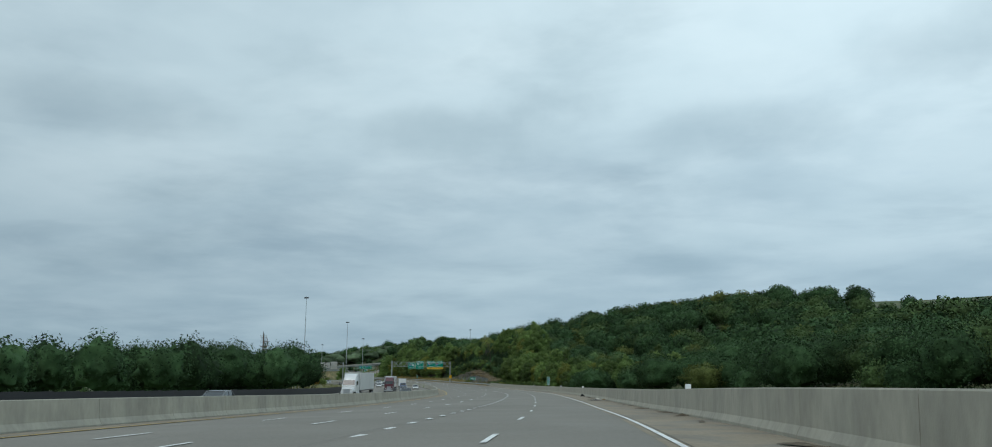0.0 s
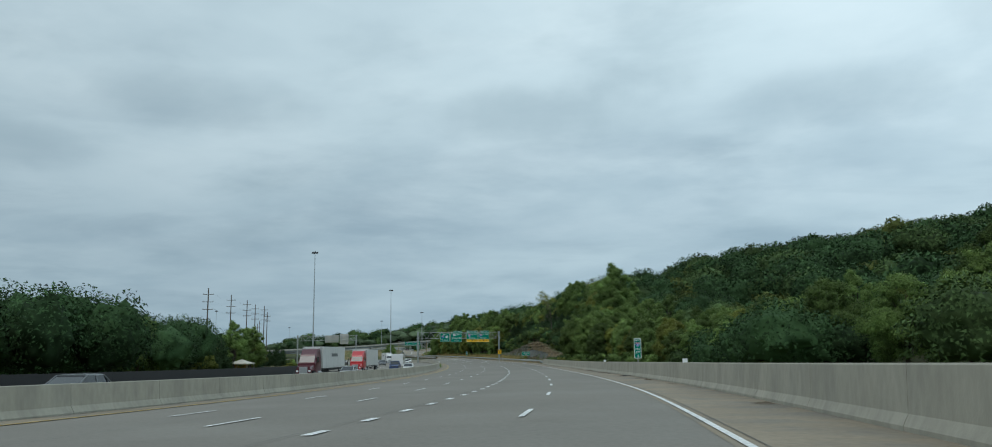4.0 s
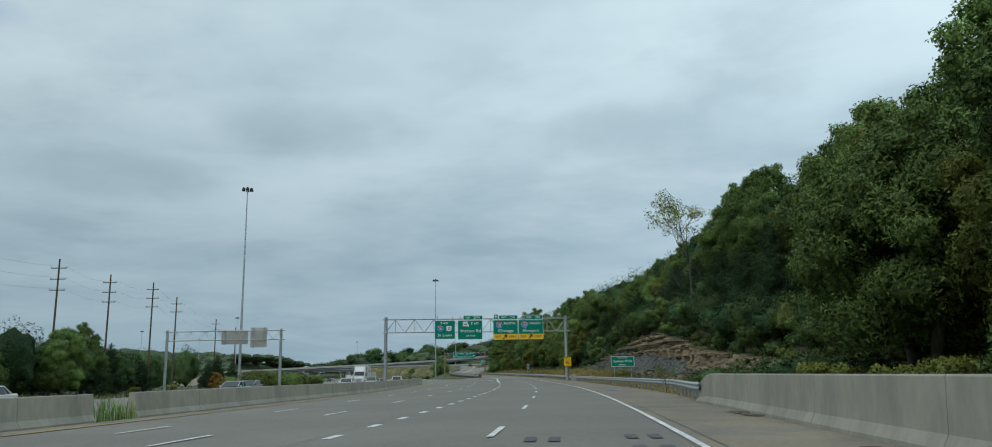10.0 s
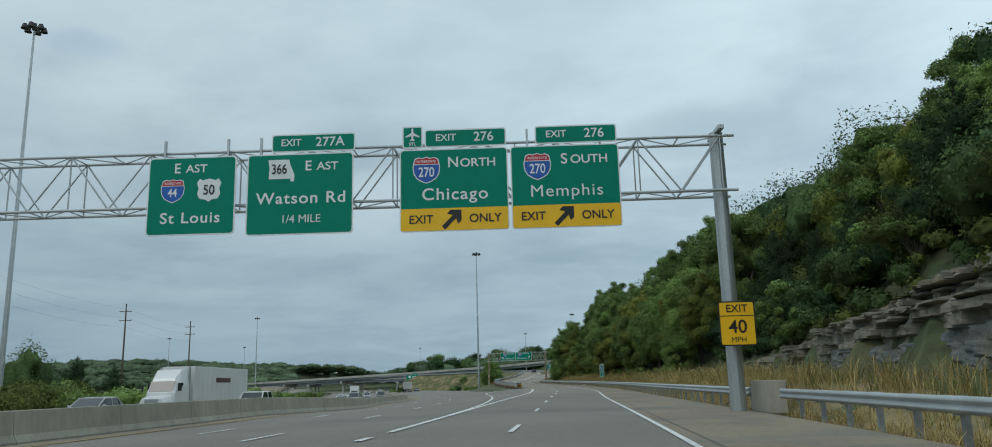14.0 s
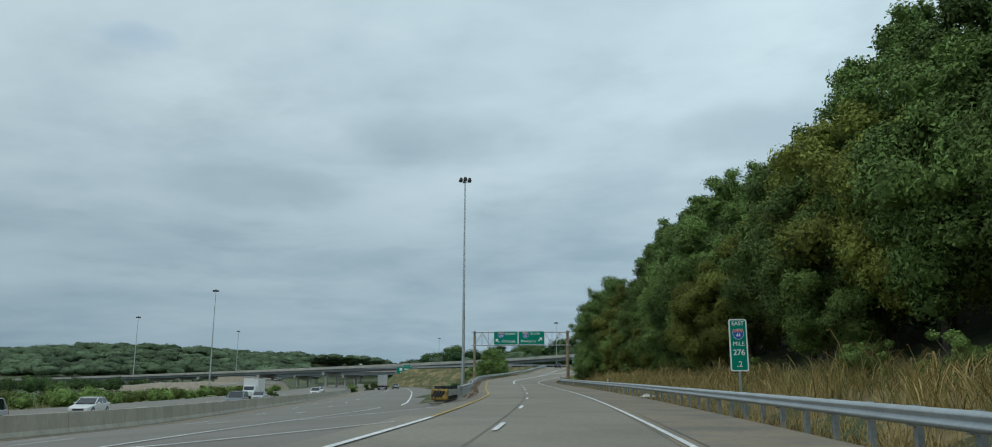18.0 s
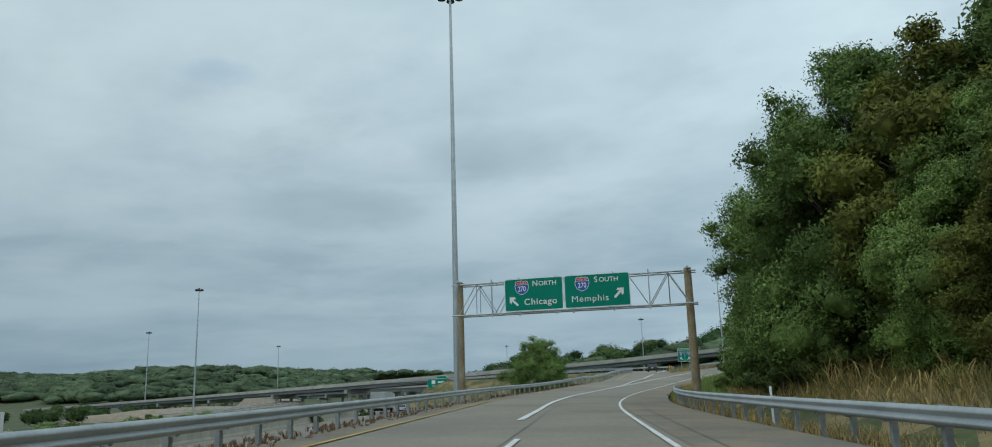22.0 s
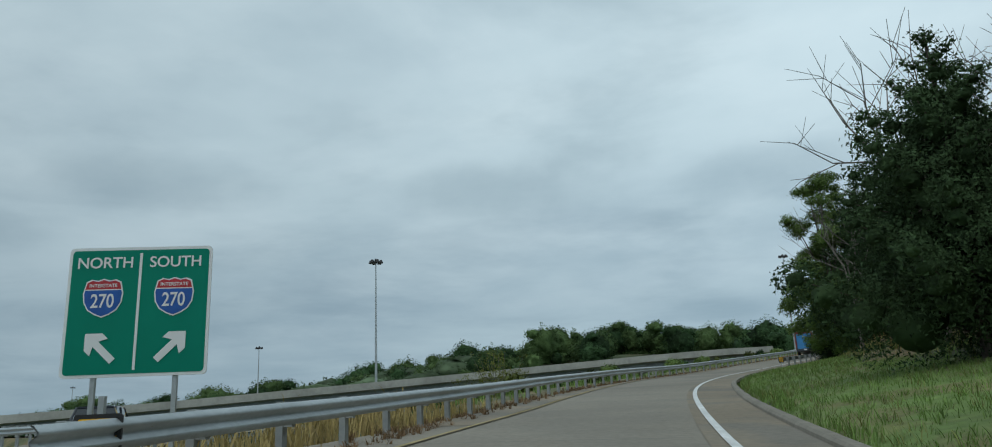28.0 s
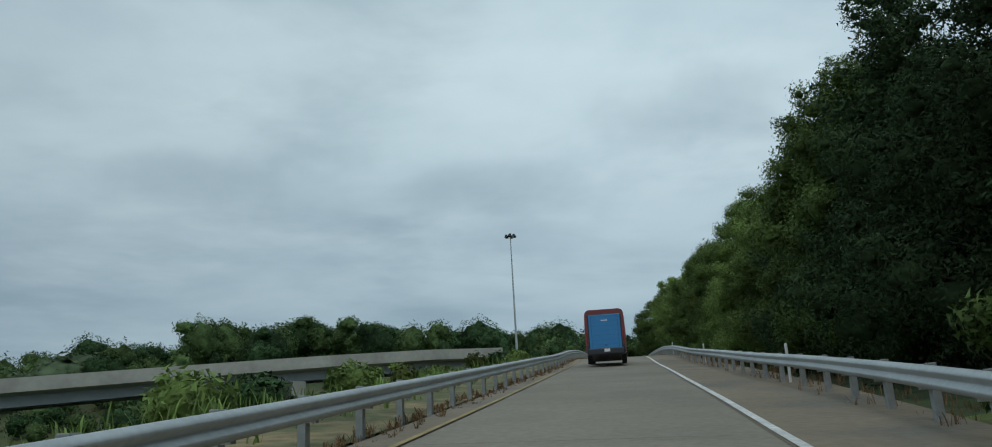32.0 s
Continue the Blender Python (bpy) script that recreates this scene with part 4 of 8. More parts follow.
for x0, x1, place, way, ang in ((3.6, 7.75, "Chicago", "NORTH", 45), (7.85, 12.35, "Memphis", "SOUTH", -45)):
    s = big_sign(M2, x0, 4.6, x1, 6.88, "green overhead sign reading 270 %s %s with a white arrow" % (way.title(), place))
    shield(s, x0 + 1.25, 6.25, 1.0, "270")
    route_word(way, 0.44, SIGN_W, s, x0 + 2.95, 6.45)
    if ang > 0:
        lettering(place, 0.6, SIGN_W, s, x0 + 2.55, 5.2)
        arrow(s, x0 + 0.65, 5.3, 0.85, ang, SIGN_W)
    else:
        lettering(place, 0.6, SIGN_W, s, x0 + 1.75, 5.2)
        arrow(s, x0 + 3.75, 5.5, 0.9, ang, SIGN_W)

# gantry of the opposite carriageway, seen from behind
M3 = gantry_at(-93.4, 379.0, 12.4)
g3 = thing("sign_gantry", "steel sign gantry of the opposite carriageway seen from behind", "sign gantry", at=M3)
truss(g3, 0, 20.4, 4.9, 6.5, bay=1.4)
part("post", tubed((0, 0.87, -4.6), (0, 0.87, 6.8), 0.26, 0.24, 14), GALV, g3)
part("post", tubed((20.4, 0.87, -4.6), (20.4, 0.87, 6.8), 0.26, 0.24, 14), GALV, g3)
for x0, x1, z0, z1 in ((9.4, 14.2, 4.2, 6.7), (14.6, 17.6, 3.6, 7.1)):
    s = thing("road_sign", "back of a pale aluminium overhead sign", "road sign", at=M3)
    part("panel", boxed((x1 - x0, 0.05, z1 - z0), ((x0 + x1) / 2, 1.8, (z0 + z1) / 2), bevel=0.01), ALU, s)
    for u in (x0 + 0.6, x1 - 0.6):
        part("stiffener", boxed((0.12, 0.1, z1 - z0 + 0.2), (u, 1.7, (z0 + z1) / 2)), GALV, s)


def ground_sign(name, x, y, turn, w, z0, z1, label, face=SIGN_G, posts=(0.0,), base=None, rim=SIGN_W):
    s = thing(name, label, "road sign", at=Matrix.Translation((x, y, 0)) @ Matrix.Rotation(radians(turn), 4, "Z"))
    board("panel", -w / 2, z0, w / 2, z1, s, face, rim, 0.07)
    b = ground_full(x, y) - 0.5 if base is None else base
    for u in posts:
        part("post", boxed((0.07, 0.07, z1 - b - 0.1), (u, 0.07, (z1 + b) / 2)), GALV, s)
    return s


p = ramp.at(178.0, 6.3)
s = ground_sign("mile_marker", p.x, p.y, ramp.turn(178), 0.61, -1.13, 0.6, "tall green mile marker reading East 44 mile 276.0")
for txt, z, sz in (("EAST", 1.47, 0.26), ("MILE", 0.47, 0.28), ("276", 0.1, 0.36), (".0", -0.38, 0.36)):
    lettering(txt, sz * 0.74, SIGN_W, s, 0, -1.13 + (z + 0.62) * 0.74)
shield(s, 0, 0.07, 0.38, "44")
p = ramp.at(464.5, 6.0)
s = ground_sign("mile_marker", p.x, p.y, ramp.turn(463), 0.62, -1.0, 0.8, "tall green mile marker reading East 44 mile 276.2")
for txt, z, sz in (("EAST", 0.64, 0.19), ("MILE", -0.06, 0.2), ("276", -0.36, 0.27), (".2", -0.76, 0.27)):
    lettering(txt, sz, SIGN_W, s, 0, z)
shield(s, 0, 0.28, 0.38, "44")
p = ramp.at(340.0, 7.8)
s = ground_sign("city_limit_sign", p.x, p.y, ramp.turn(335), 2.45, -1.17, -0.1, "green city limit sign reading Sunset Hills before the rock cut", posts=(-0.9, 0.9))
lettering("CITY LIMIT", 0.2, SIGN_W, s, 0, -0.27)
lettering("Sunset Hills", 0.34, SIGN_W, s, 0, -0.61)
lettering("POP 8496", 0.18, SIGN_W, s, 0, -0.98)
s = ground_sign("road_sign", -104.2, 635.5, 8, 2.15, 3.4, 5.4, "green split sign with two shields and arrows", posts=(-0.6, 0.6))
plate("rule", [(-0.02, 3.5), (0.02, 3.5), (0.02, 5.3), (-0.02, 5.3)], -0.012, SIGN_W, s)
for x, w, a in ((-0.53, "NORTH", 45), (0.53, "SOUTH", -45)):
    lettering(w, 0.24, SIGN_W, s, x, 5.15)
    shield(s, x, 4.62, 0.6, "270")
    arrow(s, x, 3.85, 0.6, a, SIGN_W)
s = ground_sign("road_sign", -192.5, 702.0, 24, 5.4, 1.6, 4.2, "green exit sign reading Watson beside the motorway", posts=(-1.8, 1.8))
board("tab", -0.2, 4.25, 2.6, 4.95, s, r=0.08)
plate("route_plate", [(-1.6, 2.8), (-0.6, 2.8), (-0.6, 3.8), (-1.6, 3.8)], -0.012, SIGN_W, s)
plate("lettering", [(0.1, 3.1), (1.9, 3.1), (1.9, 3.5), (0.1, 3.5)], -0.012, SIGN_W, s)
lettering("Watson", 0.6, SIGN_W, s, -0.3, 2.2)
arrow(s, 2.0, 2.5, 1.0, -45, SIGN_W)


def chevron_marker(x, y, z, turn, lean, wide=0.3):
    """A small plate with slanting black stripes on a yellow ground."""
    s = thing("hazard_marker", "black and yellow striped hazard marker on a post", "hazard marker", "hazard markers", at=Matrix.Translation((x, y, z)) @ Matrix.Rotation(radians(turn), 4, "Z"))
    z0, z1, w = 0.5, 0.5 + 2.2 * wide, wide
    board("panel", -w, z0, w, z1, s, SIGN_Y, SIGN_K, 0.03)
    for k in range(5):
        a = z0 - 0.9 * w + k * 0.85 * w
        pts = []
        for u in (-0.9 * w, 0.9 * w):
            mid = a + (u + 0.9 * w) * 0.8 if lean > 0 else a + (0.9 * w - u) * 0.8
            pts.append((u, min(z1 - 0.03, max(z0 + 0.03, mid)), min(z1 - 0.03, max(z0 + 0.03, mid + 0.42 * w))))
        if max(p[2] for p in pts) - min(p[1] for p in pts) > 0.12 and any(p[2] - p[1] > 0.01 for p in pts):
            plate("stripe", [(pts[0][0], pts[0][1]), (pts[1][0], pts[1][1]), (pts[1][0], pts[1][2] + 0.002), (pts[0][0], pts[0][2] + 0.002)], -0.01, SIGN_K, s)
    part("post", boxed((0.06, 0.06, 1.5), (0, 0.06, 0.45)), GALV, s)
    return s


chevron_marker(-105.4, 631.0, ground_full(-105.4, 631) + 0.1, 8, -1, 0.24)
chevron_marker(-102.4, 631.5, ground_full(-102.4, 631.5) + 0.1, 3, 1, 0.24)
p = ramp.at(690.3, 3.3)
chevron_marker(p.x, p.y, p.z - 0.1, ramp.turn(690), 1, 0.2)

# ---------------------------------------------------------------- high masts
def high_mast(x, y, z0, top, label="tall tapered steel high mast with a ring of floodlights"):
    m = thing("high_mast", label, "light mast", "high masts", at=Matrix.Translation((x, y, z0)))
    h = top - z0
    for k in range(4):
        a, b = h * k / 4, h * (k + 1) / 4
        part("shaft", tubed((0, 0, a), (0, 0, b), 0.33 - 0.055 * k, 0.33 - 0.055 * (k + 1), 12), GALV, m)
    part("base_plate", tubed((0, 0, -0.5), (0, 0, 0.25), 0.55, 0.5, 14), CONCRETE, m)
    part("hub", tubed((0, 0, h - 0.5), (0, 0, h + 0.35), 0.28, 0.2, 12), BLACKP, m)
    for k in range(6):
        a = k * math.pi / 3
        c, s_ = math.cos(a), math.sin(a)
        lamp = part("floodlight", tubed((1.0 * c, 1.0 * s_, h - 0.55), (1.0 * c, 1.0 * s_, h + 0.05), 0.42, 0.22, 12), BLACKP, m, "dark floodlight head")
        part("arm", tubed((0.2 * c, 0.2 * s_, h - 0.1), (1.0 * c, 1.0 * s_, h - 0.05), 0.05, sides=6), GALV, lamp)
    return m


for x, y, z0, top in ((-99.7, 413.4, -5.0, 40.9), (-108.2, 575.6, -2.6, 38.4), (-272.2, 687.3, -4.5, 34.9), (-405.6, 772.7, -4.5, 34.4), (-442.3, 898.7, -4, 34.6),
                      (-129.1, 769.8, -1, 35.1), (-194.2, 887.3, -2, 33.6), (-343.3, 1026.9, -3, 34.3), (-28.0, 849.8, 11, 48.0)):
    high_mast(x, y, z0, top)

# ---------------------------------------------------------------- flyovers
def flyover(name, knots, width, label, pier_gap=42.0, deep=1.5, rail=0.95):
    rows = spline(knots, 6.0)
    fly = thing(name, label, "bridge", "flyovers", "structure")

    def places(d0=0.0):
        return [lambda d, h, r=r: Vector((r[0] + d * math.cos(r[3]), r[1] + d * math.sin(r[3]), r[2] + h)) for r in rows]

    w = width / 2
    deck = [(-w, 0), (-w, -0.35), (-w + 1.1, -0.5), (w - 1.1, -0.5), (w, -0.35), (w, 0)]
    part("deck", mesh_of("deck", *sweep(deck, places(), True)), BRIDGE, fly)
    for sgn in (-1, 1):
        par = [(sgn * w, -0.2), (sgn * (w - 0.35), -0.2), (sgn * (w - 0.3), rail), (sgn * (w - 0.05), rail)]
        part("parapet", mesh_of("parapet", *sweep(par, places(), True)), BRIDGE, fly)
    for k in range(5):
        o = -w + 1.3 + k * (width - 2.6) / 4
        g = [(o - 0.22, -0.5), (o - 0.22, -0.56), (o - 0.03, -0.6), (o - 0.03, -0.5 - deep + 0.05), (o - 0.22, -0.5 - deep), (o + 0.22, -0.5 - deep), (o + 0.03, -0.5 - deep + 0.05), (o + 0.03, -0.6), (o + 0.22, -0.56), (o + 0.22, -0.5)]
        part("girder", mesh_of("girder", *sweep(g, places(), True)), GIRDER, fly)
    run, last = 0.0, rows[0]
    for r in rows[1:]:
        run += math.dist(r[:3], last[:3])
        last = r
        if run >= pier_gap:
            run = 0.0
            base = ground_full(r[0], r[1]) - 1
            if r[2] - base < 3.5:
                continue
            m = Matrix.Translation((r[0], r[1], r[2])) @ Matrix.Rotation(r[3], 4, "Z")
            pier = part("pier", boxed((width - 1.5, 1.5, 1.4), (0, 0, -1.2 - deep), bevel=0.12), BRIDGE, fly)
            pier.matrix_local = m
            for o in (-width * 0.27, width * 0.27):
                h = r[2] - base - 1.6 - deep
                part("column", tubed((o, 0, -1.8 - deep), (o, 0, -1.8 - deep - h), 0.65, sides=14), BRIDGE, pier)
    return fly


flyover("bridge", [(-594, 834, -1.3), (-384, 769, 1.5), (-206, 733, 5.3), (-141, 748, 8.9), (-77, 772, 13.9), (-58, 782, 15.2)], 12.5, "long curving concrete flyover on steel girders", deep=0.95, rail=0.75)
flyover("bridge", [(-520, 960, 1.5), (-330, 905, 4.6), (-215, 905, 6.2), (-110, 930, 8.5), (-20, 980, 12)], 11, "lower concrete flyover behind the ramp", deep=1.3)
flyover("bridge", [(-760, 1010, 1.2), (-420, 840, 2.8), (-300, 795, 3.5), (-225, 778, 3.6), (-165, 772, 3.4)], 13, "low concrete overpass across the motorway", deep=1.2, pier_gap=33)

# northbound ramp that leaves to the left of the split
def level(x, y):
    xm, zm, a = ramp.mid(y)
    return x, y, ramp.at(y, (x - xm) / math.cos(a)).z - 0.01


north = Line(spline([level(-92, 552), level(-99.2, 590), level(-103.0, 604), level(-105.2, 614), (-110, 632, 1.75), (-117, 658, 2.65), (-124, 672, 3.2), (-137, 686, 3.6), (-160, 699, 3.7), (-200, 709, 3.4), (-240, 714, 3.0)]), 0.0)
fill_v, fill_f = sweep([(-15, -8), (-4.3, -0.12), (3.6, -0.12), (9, -5)], [lambda d, h, y=y: north.at(y, d, h) for y in np.arange(628, 712, 4.0)], False)
bank = part("embankment", mesh_of("embankment", fill_v, fill_f), TURF_M)
tagged(bank, "grassy embankment that carries the north ramp", "embankment", "", "structure")
nr = strip("road", north, 599, 711, -3.6, 3.2, -0.02, RAMP_PAVE, step=4)
tagged(nr, "buff concrete ramp to the north leaving the split", "road", "", "structure")
joined("lane_marking", [mark(north, 600, 711, -2.0, 0.15, YELLOW, 0.02)], YELLOW, None, "structure", "yellow left edge line of the north ramp", "lane marking")
joined("lane_marking", [mark(north, 594, 711, lambda y: lerp(y, (594, -0.2), (601, 0.8), (609, 1.4), (620, 1.75), (628, 2.3), (636, 2.6)), 0.26, WHITE, 0.09)], WHITE, None, "structure", "wide white line where the ramps split", "lane marking")
joined("lane_marking", [mark(ramp, 540, 626, lambda y: lerp(y, (548, -2.5), (570, -3.1), (590, -3.15), (602, -2.75), (612, -2.75), (626, -2.45)), 0.24, WHITE, 0.034)], WHITE, None, "structure", "wide white gore line of the south ramp", "lane marking")
guardrail(north, 606, 711, lambda y: lerp(y, (606, -4.6), (612, -4.0), (630, -3.3)), -1, "grey steel guardrail beside the north ramp")
guardrail(north, 644, 708, 3.9, 1, "grey steel guardrail between the two ramps")
gore_fill = strip("pavement", ramp, 590, 630, lambda y: lerp(y, (590, -3.0), (602, -3.5), (609, -4.2), (623, -7.2), (631, -9.0)), lambda y: -2.6, 0.001, SHOULDER, step=3)
tagged(gore_fill, "dusty paved gore between the ramps", "gore", "", "structure")


# ---------------------------------------------------------------- plants
def limb(bm, pts, r0, r1, sides=7):
    for n in range(len(pts) - 1):
        a = r0 + (r1 - r0) * n / (len(pts) - 1)
        b = r0 + (r1 - r0) * (n + 1) / (len(pts) - 1)
        tube(bm, pts[n], pts[n + 1], a, b, sides)


def leafy(name, tri, shade):
    """Loose three-cornered leaves, with the normals of the foliage mass that they belong to."""
    count = len(tri)
    me = bpy.data.meshes.new(name)
    me.vertices.add(3 * count)
    me.vertices.foreach_set("co", tri.astype(np.float32).ravel())
    me.loops.add(3 * count)
    me.loops.foreach_set("vertex_index", np.arange(3 * count, dtype=np.int32))
    me.polygons.add(count)
    me.polygons.foreach_set("loop_start", np.arange(0, 3 * count, 3, dtype=np.int32))
    me.polygons.foreach_set("loop_total", np.full(count, 3, dtype=np.int32))
    me.update()
    me.validate()
    at = me.attributes.new("custom_normal", "FLOAT_VECTOR", "POINT")
    at.data.foreach_set("vector", shade.astype(np.float32).ravel())
    me.update()
    return me


def unit(v):
    return v / np.maximum(np.linalg.norm(v, axis=1), 1e-6)[:, None]


def leaf_tris(rng, c, out, size, loose, long=1.5):
    """One leaf at each place, turned roughly outwards, and its shading normals."""
    count = len(c)
    nrm = unit(out + rng.normal(size=(count, 3)) * loose + (0, 0, 0.25))
    nrm *= np.where((nrm * out).sum(1) < 0, -1.0, 1.0)[:, None]
    a = unit(np.cross(nrm, rng.normal(size=(count, 3))))
    b = np.cross(nrm, a)
    s = size * (0.6 + 0.8 * rng.random(count))[:, None]
    a, b = a * s * long / 2, b * s / 2
    bend = nrm * s * 0.12
    tri = np.stack([c - a * 0.8 - b * 0.8 + bend, c + a * 1.15 - bend, c - a * 0.6 + b * 0.8 + bend], 1)
    shade = unit(out * 0.75 + nrm * 0.75 + rng.normal(size=(count, 3)) * 0.15)
    return tri, np.repeat(shade[:, None], 3, 1)


def leaf_mesh(rng, centres, radii, count, size, flat=0.75, shell=0.55, long=1.5, loose=0.6):
    """Small leaves set in clumps; more of them near each clump's outside."""
    centres, radii = np.array(centres, float), np.array(radii, float)
    share = radii**2 / (radii**2).sum()
    who = rng.choice(len(centres), count, p=share)
    v = unit(rng.normal(size=(count, 3)))
    r = radii[who] * (shell + (1.05 - shell) * rng.random(count) ** 0.7)
    c = centres[who] + v * r[:, None] * (1, 1, flat)
    heart = centres.mean(0)
    out = unit(v * 0.75 + unit((c - heart) * (1, 1, 0.8)) * 0.5)
    tri, shade = leaf_tris(rng, c, out, size, loose, long)
    flip = (np.cross(tri[:, 1] - tri[:, 0], tri[:, 2] - tri[:, 0]) * out).sum(1) < 0
    tri[flip] = tri[flip][:, ::-1]
    return leafy("crown", tri, shade)


DOMES = {}


def dome(level, n):
    """A billowing crown of unit size: corners, faces and normals."""
    if (level, n) not in DOMES:
        bm = bmesh.new()
        bmesh.ops.create_icosphere(bm, subdivisions=level + 1, radius=1.0)
        for v in bm.verts:
            d = v.co.normalized()
            q = Vector((n * 7.3, n * 3.1, n * 1.7))
            puff = 0.5 * abs(noise.noise(d * 1.7 + q)) + 0.42 * abs(noise.noise(d * 3.6 + q)) + (0.26 * abs(noise.noise(d * 7.5 + q)) if level > 1 else 0)
            v.co = d * (0.66 + puff)
        bm.normal_update()
        vs = np.array([v.co for v in bm.verts])
        ns = np.array([v.normal for v in bm.verts])
        fs = np.array([[v.index for v in f.verts] for f in bm.faces])
        bm.free()
        DOMES[level, n] = vs, fs, ns
    return DOMES[level, n]


def foliage(name, rng, blobs, count, size, loose, level, fray=0.15, inset=0.8, cull=False, long=1.4):
    """Lumpy masses, each a centre and three half widths, thick with leaves on the outside."""
    pts, nor, faces, deep, base = [], [], [], [], 0
    for n, (mid, half) in enumerate(blobs):
        vs, fs, ns = dome(level, n % 9)
        a = rng.random() * 6.283
        turn = np.array([[math.cos(a), -math.sin(a), 0], [math.sin(a), math.cos(a), 0], [0, 0, 1]])
        pts.append(vs * half @ turn.T + mid)
        deep.append((1 - inset) * (vs * half @ turn.T))
        nor.append(unit(ns / half @ turn.T))
        faces.append(fs + base)
        base += len(vs)
    p, nn, fs, deep = np.concatenate(pts), np.concatenate(nor), np.concatenate(faces), np.concatenate(deep)
    cross = np.cross(p[fs[:, 1]] - p[fs[:, 0]], p[fs[:, 2]] - p[fs[:, 0]])
    area = np.linalg.norm(cross, axis=1) * (0.25 + 0.75 * (nn[fs[:, 0], 2] > -0.5))
    who = rng.choice(len(fs), count, p=area / area.sum())
    k = rng.dirichlet((1, 1, 1), count)[:, :, None]
    inward = deep[fs[who, 0]] * (rng.random(count) ** 1.6)[:, None]
    c = (p[fs[who]] * k).sum(1) - inward
    out = unit((nn[fs[who]] * k).sum(1))
    if cull:
        keep = np.ones(count, bool)
        for mid, half in blobs:
            keep &= (((c - mid) / np.array(half)) ** 2).sum(1) > 0.24
        c, out = c[keep], out[keep]
        heart = np.mean([m for m, _ in blobs], axis=0)
        soft = unit(out * 0.8 + unit((c - heart) * (1, 1, 0.8)) * 0.4)
    else:
        soft = out
    count = len(c)
    c = c + out * (rng.random(count) ** 3 * fray * 2.2)[:, None]
    tri, shade = leaf_tris(rng, c, soft, size, loose + 0.4, long)
    core = p - deep
    nrm = unit(nn + rng.normal(size=nn.shape) * 0.45)
    tri, shade = tri.reshape(-1, 3), shade.reshape(-1, 3)
    me = bpy.data.meshes.new(name)
    me.vertices.add(base + len(tri))
    me.vertices.foreach_set("co", np.concatenate([core, tri]).astype(np.float32).ravel())
    corner = np.concatenate([fs.ravel(), np.arange(base, base + len(tri))]).astype(np.int32)
    me.loops.add(len(corner))
    me.loops.foreach_set("vertex_index", corner)
    me.polygons.add(len(corner) // 3)
    me.polygons.foreach_set("loop_start", np.arange(0, len(corner), 3, dtype=np.int32))
    me.polygons.foreach_set("loop_total", np.full(len(corner) // 3, 3, dtype=np.int32))
    me.update()
    me.validate()
    at = me.attributes.new("custom_normal", "FLOAT_VECTOR", "POINT")
    at.data.foreach_set("vector", np.concatenate([nrm, shade]).astype(np.float32).ravel())
    me.update()
    return me


def broadleaf(seed, height, width, leaves, mat, size=0.32, label="", bark=BARK, low=0.22, name="tree", n=15, fat=1.0):
    """A forked trunk with limbs that end in leafy clumps."""
    rng = np.random.default_rng(seed)
    t = thing(name, label, "tree", "roadside trees")
    bm = bmesh.new()
    fork = height * (low + 0.12)
    lean = rng.normal(size=2) * 0.02 * height
    limb(bm, [(0, 0, -1.2), (lean[0] * 0.3, lean[1] * 0.3, fork * 0.5), (lean[0], lean[1], fork)], 0.024 * height, 0.016 * height, 9)
    cs, rs = [], []
    for k in range(n):
        a = k * 2.4 + rng.random()
        f = (k + 0.5) / n
        z = height * (low + (0.94 - low) * f)
        out = width * 0.42 * math.sin(math.pi * min(1.0, 0.18 + 0.80 * f)) ** 0.7 * (0.75 + 0.5 * rng.random())
        c = np.array([lean[0] + out * math.cos(a), lean[1] + out * math.sin(a), z])
        mid = (np.array([lean[0], lean[1], fork * (0.7 + 0.5 * f)]) + c) / 2 + (0, 0, 0.06 * height)
        limb(bm, [(lean[0] * f, lean[1] * f, fork * (0.7 + 0.3 * f)), tuple(mid), tuple(c)], 0.0065 * height, 0.002 * height, 5)
        r = fat * width * (0.15 + 0.10 * rng.random()) * (1.1 - 0.45 * f)
        cs.append(c)
        rs.append(r)
        for _ in range(2):
            o = rng.normal(size=3)
            o /= np.linalg.norm(o)
            cs.append(c + o * r * 0.95)
            rs.append(r * (0.4 + 0.3 * rng.random()))
    cs.append(np.array([lean[0], lean[1], height * 0.9]))
    rs.append(width * 0.16)
    cs.append(np.array([lean[0], lean[1], height * 0.6]))
    rs.append(width * 0.26)
    part("trunk", bm, bark, t, smooth=True)
    blobs = [(tuple(c), (r, r, r * 0.78)) for c, r in zip(cs, rs)]
    part("crown", foliage("crown", rng, blobs, leaves, size, 0.3, 1, fray=0.02 * width, inset=0.5, cull=True, long=1.5), mat, t)
    return t


